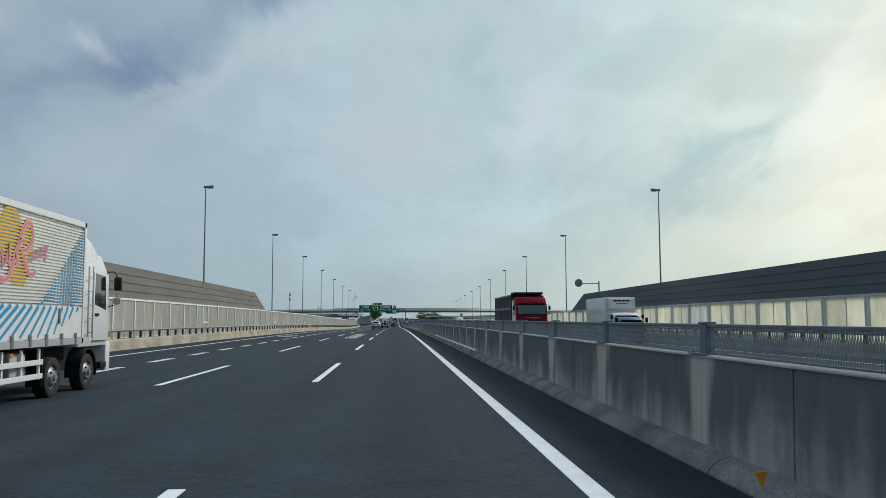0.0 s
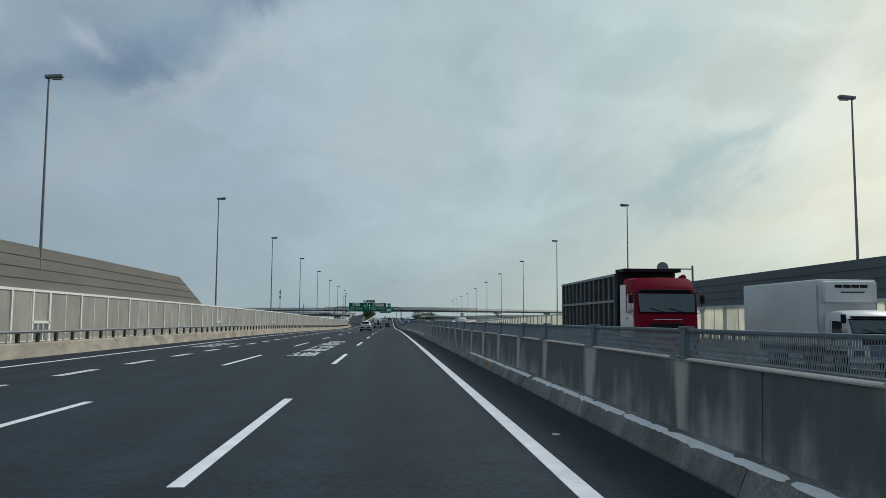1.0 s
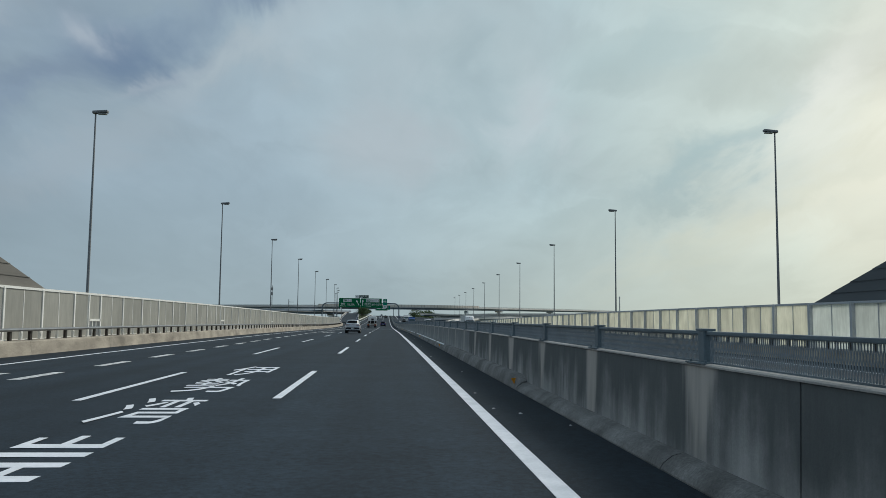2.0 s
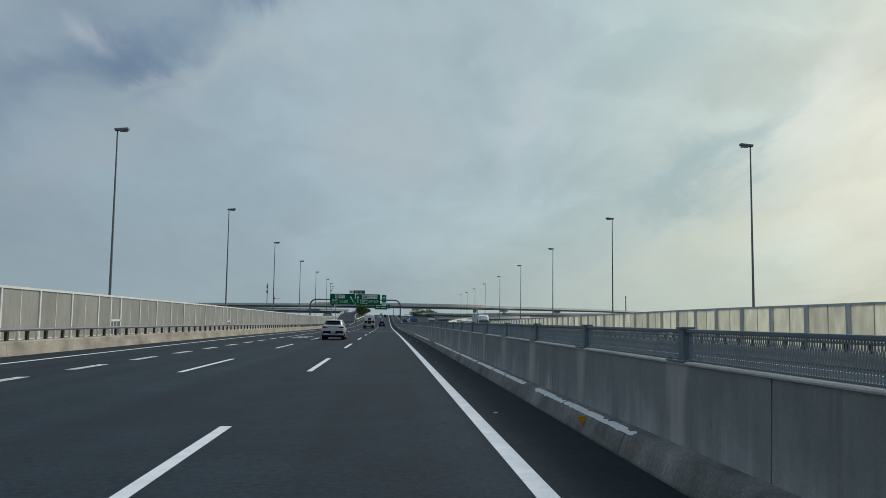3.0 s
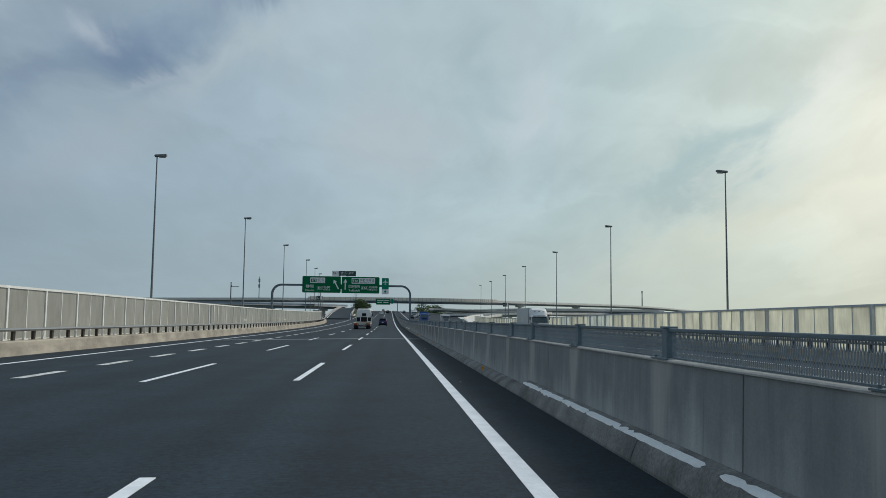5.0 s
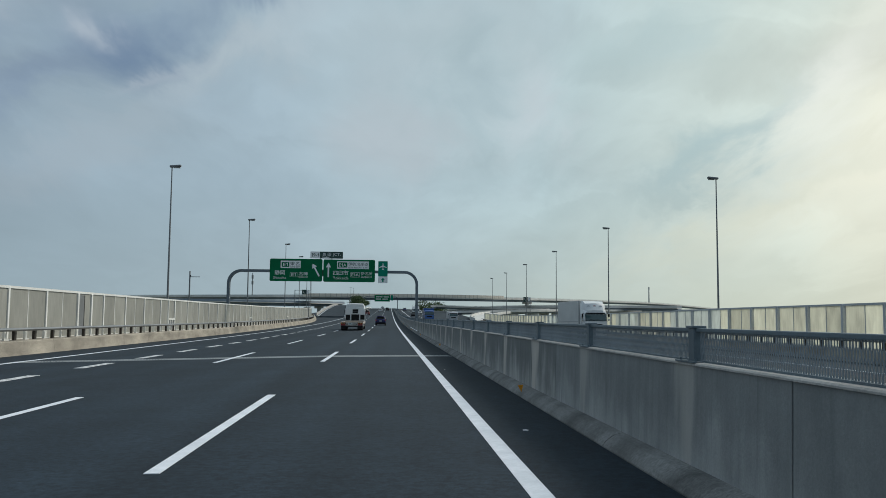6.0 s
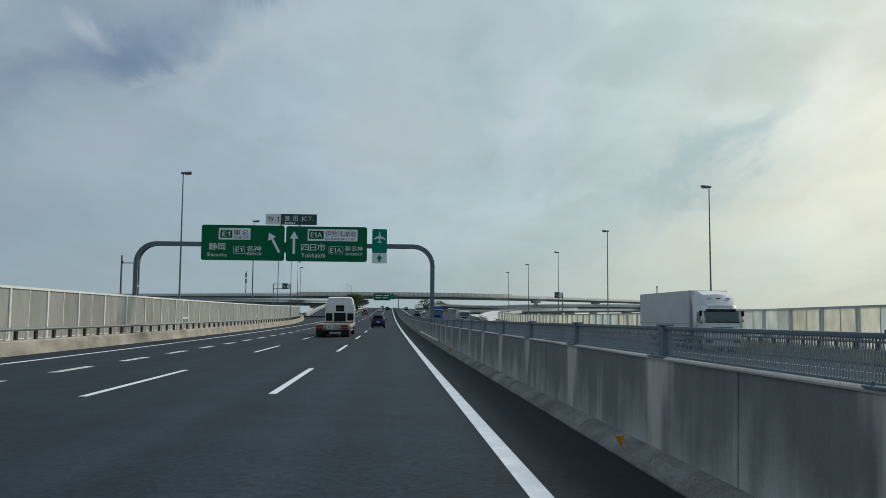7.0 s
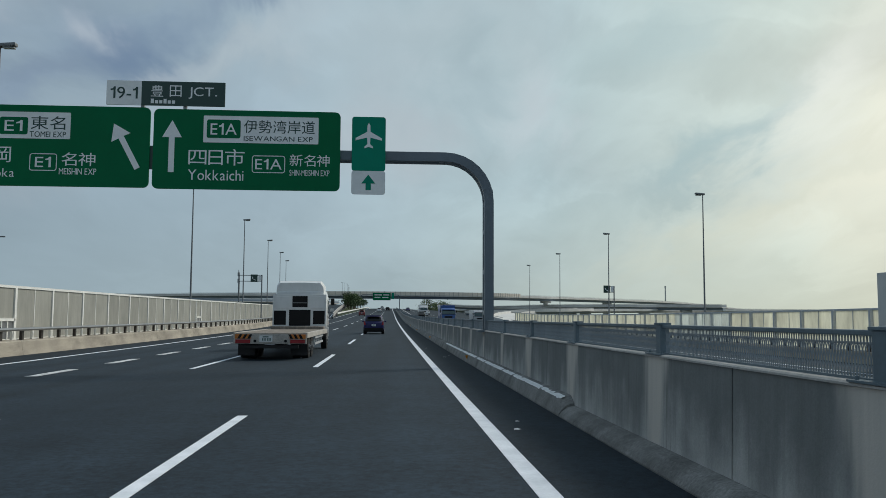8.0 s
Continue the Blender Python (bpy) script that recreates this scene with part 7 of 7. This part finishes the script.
part("air_horn", cyl_bm(.14, .12, (-.95, -1.2, 3.2), (-.95, -.9, 3.28), 10), RED_PAINT, rt_)
part("chrome_strip", box_bm(-1.0, 1.0, -.02, .03, 1.06, 1.12), CHROME, rt_)
chassis(rt_, -13, -.2)
axle(rt_, -1.3, .5, 2.42, "front"), axle(rt_, -4.2, .5, 2.42, "rear", True), axle(rt_, -10.6, .5, 2.42, "rear", True), axle(rt_, -11.8, .5, 2.42, "rear", True)

# -- oncoming small refrigerated truck --
wt = empty("truck", on_road(18.77, 58.5, 180), "oncoming small white refrigerated box truck", "truck")
truck_cab(wt, -1.7, 2.0, 2.14, WHITE_PAINT, .75, 1.7, .03)
part("cargo_body", box_bm(-1.12, 1.12, -8.3, -1.85, .92, 3.34, .04), WHITE_PAINT, wt, "white insulated body")
part("cooler_unit", box_bm(-1.0, 1.0, -1.88, -1.55, 2.48, 3.26, .07), WHITE_PAINT, wt, "cooling unit above the cab", True)
for k in range(4):
    part("vent", box_bm(-.62 + k * .32, -.62 + k * .32 + .28, -1.555, -1.53, 3.02, 3.13), BLACK, wt)
part("vent", box_bm(-.5, .4, -1.555, -1.53, 2.84, 2.88), BLACK, wt)
for sx in (-1, 1):
    part("corner_strip", box_bm(min(sx * 1.10, sx * 1.135), max(sx * 1.10, sx * 1.135), -1.92, -1.83, .92, 3.12), GREY_PAINT, wt)
    for k in range(4):
        part("letter_bar", box_bm(min(sx * 1.12, sx * 1.126), max(sx * 1.12, sx * 1.126), -7.9 + k * .28, -7.7 + k * .28, 1.04, 1.18), GREY_PAINT, wt)
chassis(wt, -8.2, -.2, .5, .8)
axle(wt, -.9, .36, 1.9, "front"), axle(wt, -5.9, .36, 2.1, "rear", True)

# -- oncoming small blue truck --
bt = empty("truck", on_road(16.7, 50.2, 180), "oncoming small blue pickup truck with open bed", "truck")
truck_cab(bt, -1.5, 1.62, 1.74, paint_mat("mid_blue_paint", (.03, .10, .22), .35), .55, 1.5, .02)
part("bed", box_bm(-.82, .82, -3.9, -1.6, .62, .70, .01), GREY_PAINT, bt)
for sx in (-1, 1):
    part("bed_side", box_bm(min(sx * .78, sx * .83), max(sx * .78, sx * .83), -3.9, -1.6, .70, 1.02), paint_mat("bed_blue", (.03, .10, .22), .4), bt)
part("tailgate", box_bm(-.82, .82, -3.95, -3.9, .62, 1.02), GREY_PAINT, bt)
part("bed_frame", tube_bm([(-.78, -1.62, .7), (-.78, -1.62, 1.72), (.78, -1.62, 1.72), (.78, -1.62, .7)], .025, 6), STEEL_GREY, bt)
chassis(bt, -3.8, -.2, .36, .56, .7)
axle(bt, -.9, .29, 1.6, "front"), axle(bt, -3.1, .29, 1.6, "rear")

# -- oncoming white cargo truck --
ot = empty("truck", on_road(23.1, 272.7, 180), "oncoming white cargo truck with smooth body and roof fairing", "truck")
truck_cab(ot, -2.0, 2.40, 2.75, WHITE_PAINT, .95, 2.0, .06)
part("fairing", loft_bm([[(0, y, 2.5), (w_, y, 2.5), (w_, y, z - .25), (w_ * .86, y, z), (0, y, z + .03)] for y, w_, z in ((-2.0, 1.16, 3.60), (-1.4, 1.16, 3.58), (-.75, 1.10, 3.36), (-.45, .98, 2.90), (-.3, .9, 2.72))]), WHITE_PAINT, ot, "raised white roof fairing", True)
for x, p in ((-.62, GREY_PAINT), (0, RED_LENS), (.62, GREY_PAINT)):
    part("badge_shape", outline_bm(blob(x, 3.12, .17, .07, 12), -.66, -.57), p, ot, "small coloured badge shape")
part("cargo_body", box_bm(-1.245, 1.245, -13.0, -2.25, .98, 3.66, .02), surface("pale_grey_body", (.56, .57, .56), .45, .1, .08, .6, 20, 0), ot, "pale grey cargo body")
for sx in (-1, 1):
    part("body_rail", box_bm(min(sx * 1.22, sx * 1.265), max(sx * 1.22, sx * 1.265), -13.0, -2.25, 1.62, 1.68), GREY_PAINT, ot)
    part("corner_post", box_bm(min(sx * 1.20, sx * 1.262), max(sx * 1.20, sx * 1.262), -2.34, -2.24, .98, 3.66), GREY_PAINT, ot)
    part("gate_seam", box_bm(min(sx * 1.22, sx * 1.252), max(sx * 1.22, sx * 1.252), -7.0, -6.93, 1.0, 1.62), CHASSIS, ot)
    for k in range(9):
        part("letter_bar", box_bm(min(sx * 1.24, sx * 1.25), max(sx * 1.24, sx * 1.25), -11.2 + k * .36, -10.96 + k * .36, 1.20, 1.36), GREY_PAINT, ot)
    part("side_guard", box_bm(min(sx * 1.16, sx * 1.2), max(sx * 1.16, sx * 1.2), -7.6, -3.4, .42, .52), WHITE_PAINT, ot)
    part("side_guard", box_bm(min(sx * 1.16, sx * 1.2), max(sx * 1.16, sx * 1.2), -7.6, -3.4, .68, .78), WHITE_PAINT, ot)
chassis(ot, -11.8, -.2)
axle(ot, -1.35, .44, 2.4, "front"), axle(ot, -3.0, .44, 2.4, "front"), axle(ot, -9.2, .44, 2.42, "rear", True), axle(ot, -10.3, .44, 2.42, "rear", True)
ot.scale = (1, 1, 1.085)


def far_truck(x, y, cab_paint, body_paint, label, h=3.3):
    t = empty("truck", on_road(x, y, 180), label, "truck", "distant trucks")
    truck_cab(t, -2.0, 2.4, 2.75, cab_paint, .95, 2.0, .05)
    part("cargo_body", box_bm(-1.24, 1.24, -9.5, -2.2, 1.0, h, .03), body_paint, t)
    chassis(t, -9.4, -.2)
    axle(t, -1.3, .46, 2.4, "front"), axle(t, -7.6, .46, 2.4, "rear")
    return t


far_truck(12.0, 392, paint_mat("bright_blue_paint", (.02, .09, .30), .35), paint_mat("blue_tarp", (.02, .08, .26), .6), "oncoming blue truck further up the road")
far_truck(12.2, 498, WHITE_PAINT, WHITE_PAINT, "oncoming white truck further up the road")
far_truck(19.5, 412, GREY_PAINT, WHITE_PAINT, "oncoming pale box truck further up the road", 2.9)
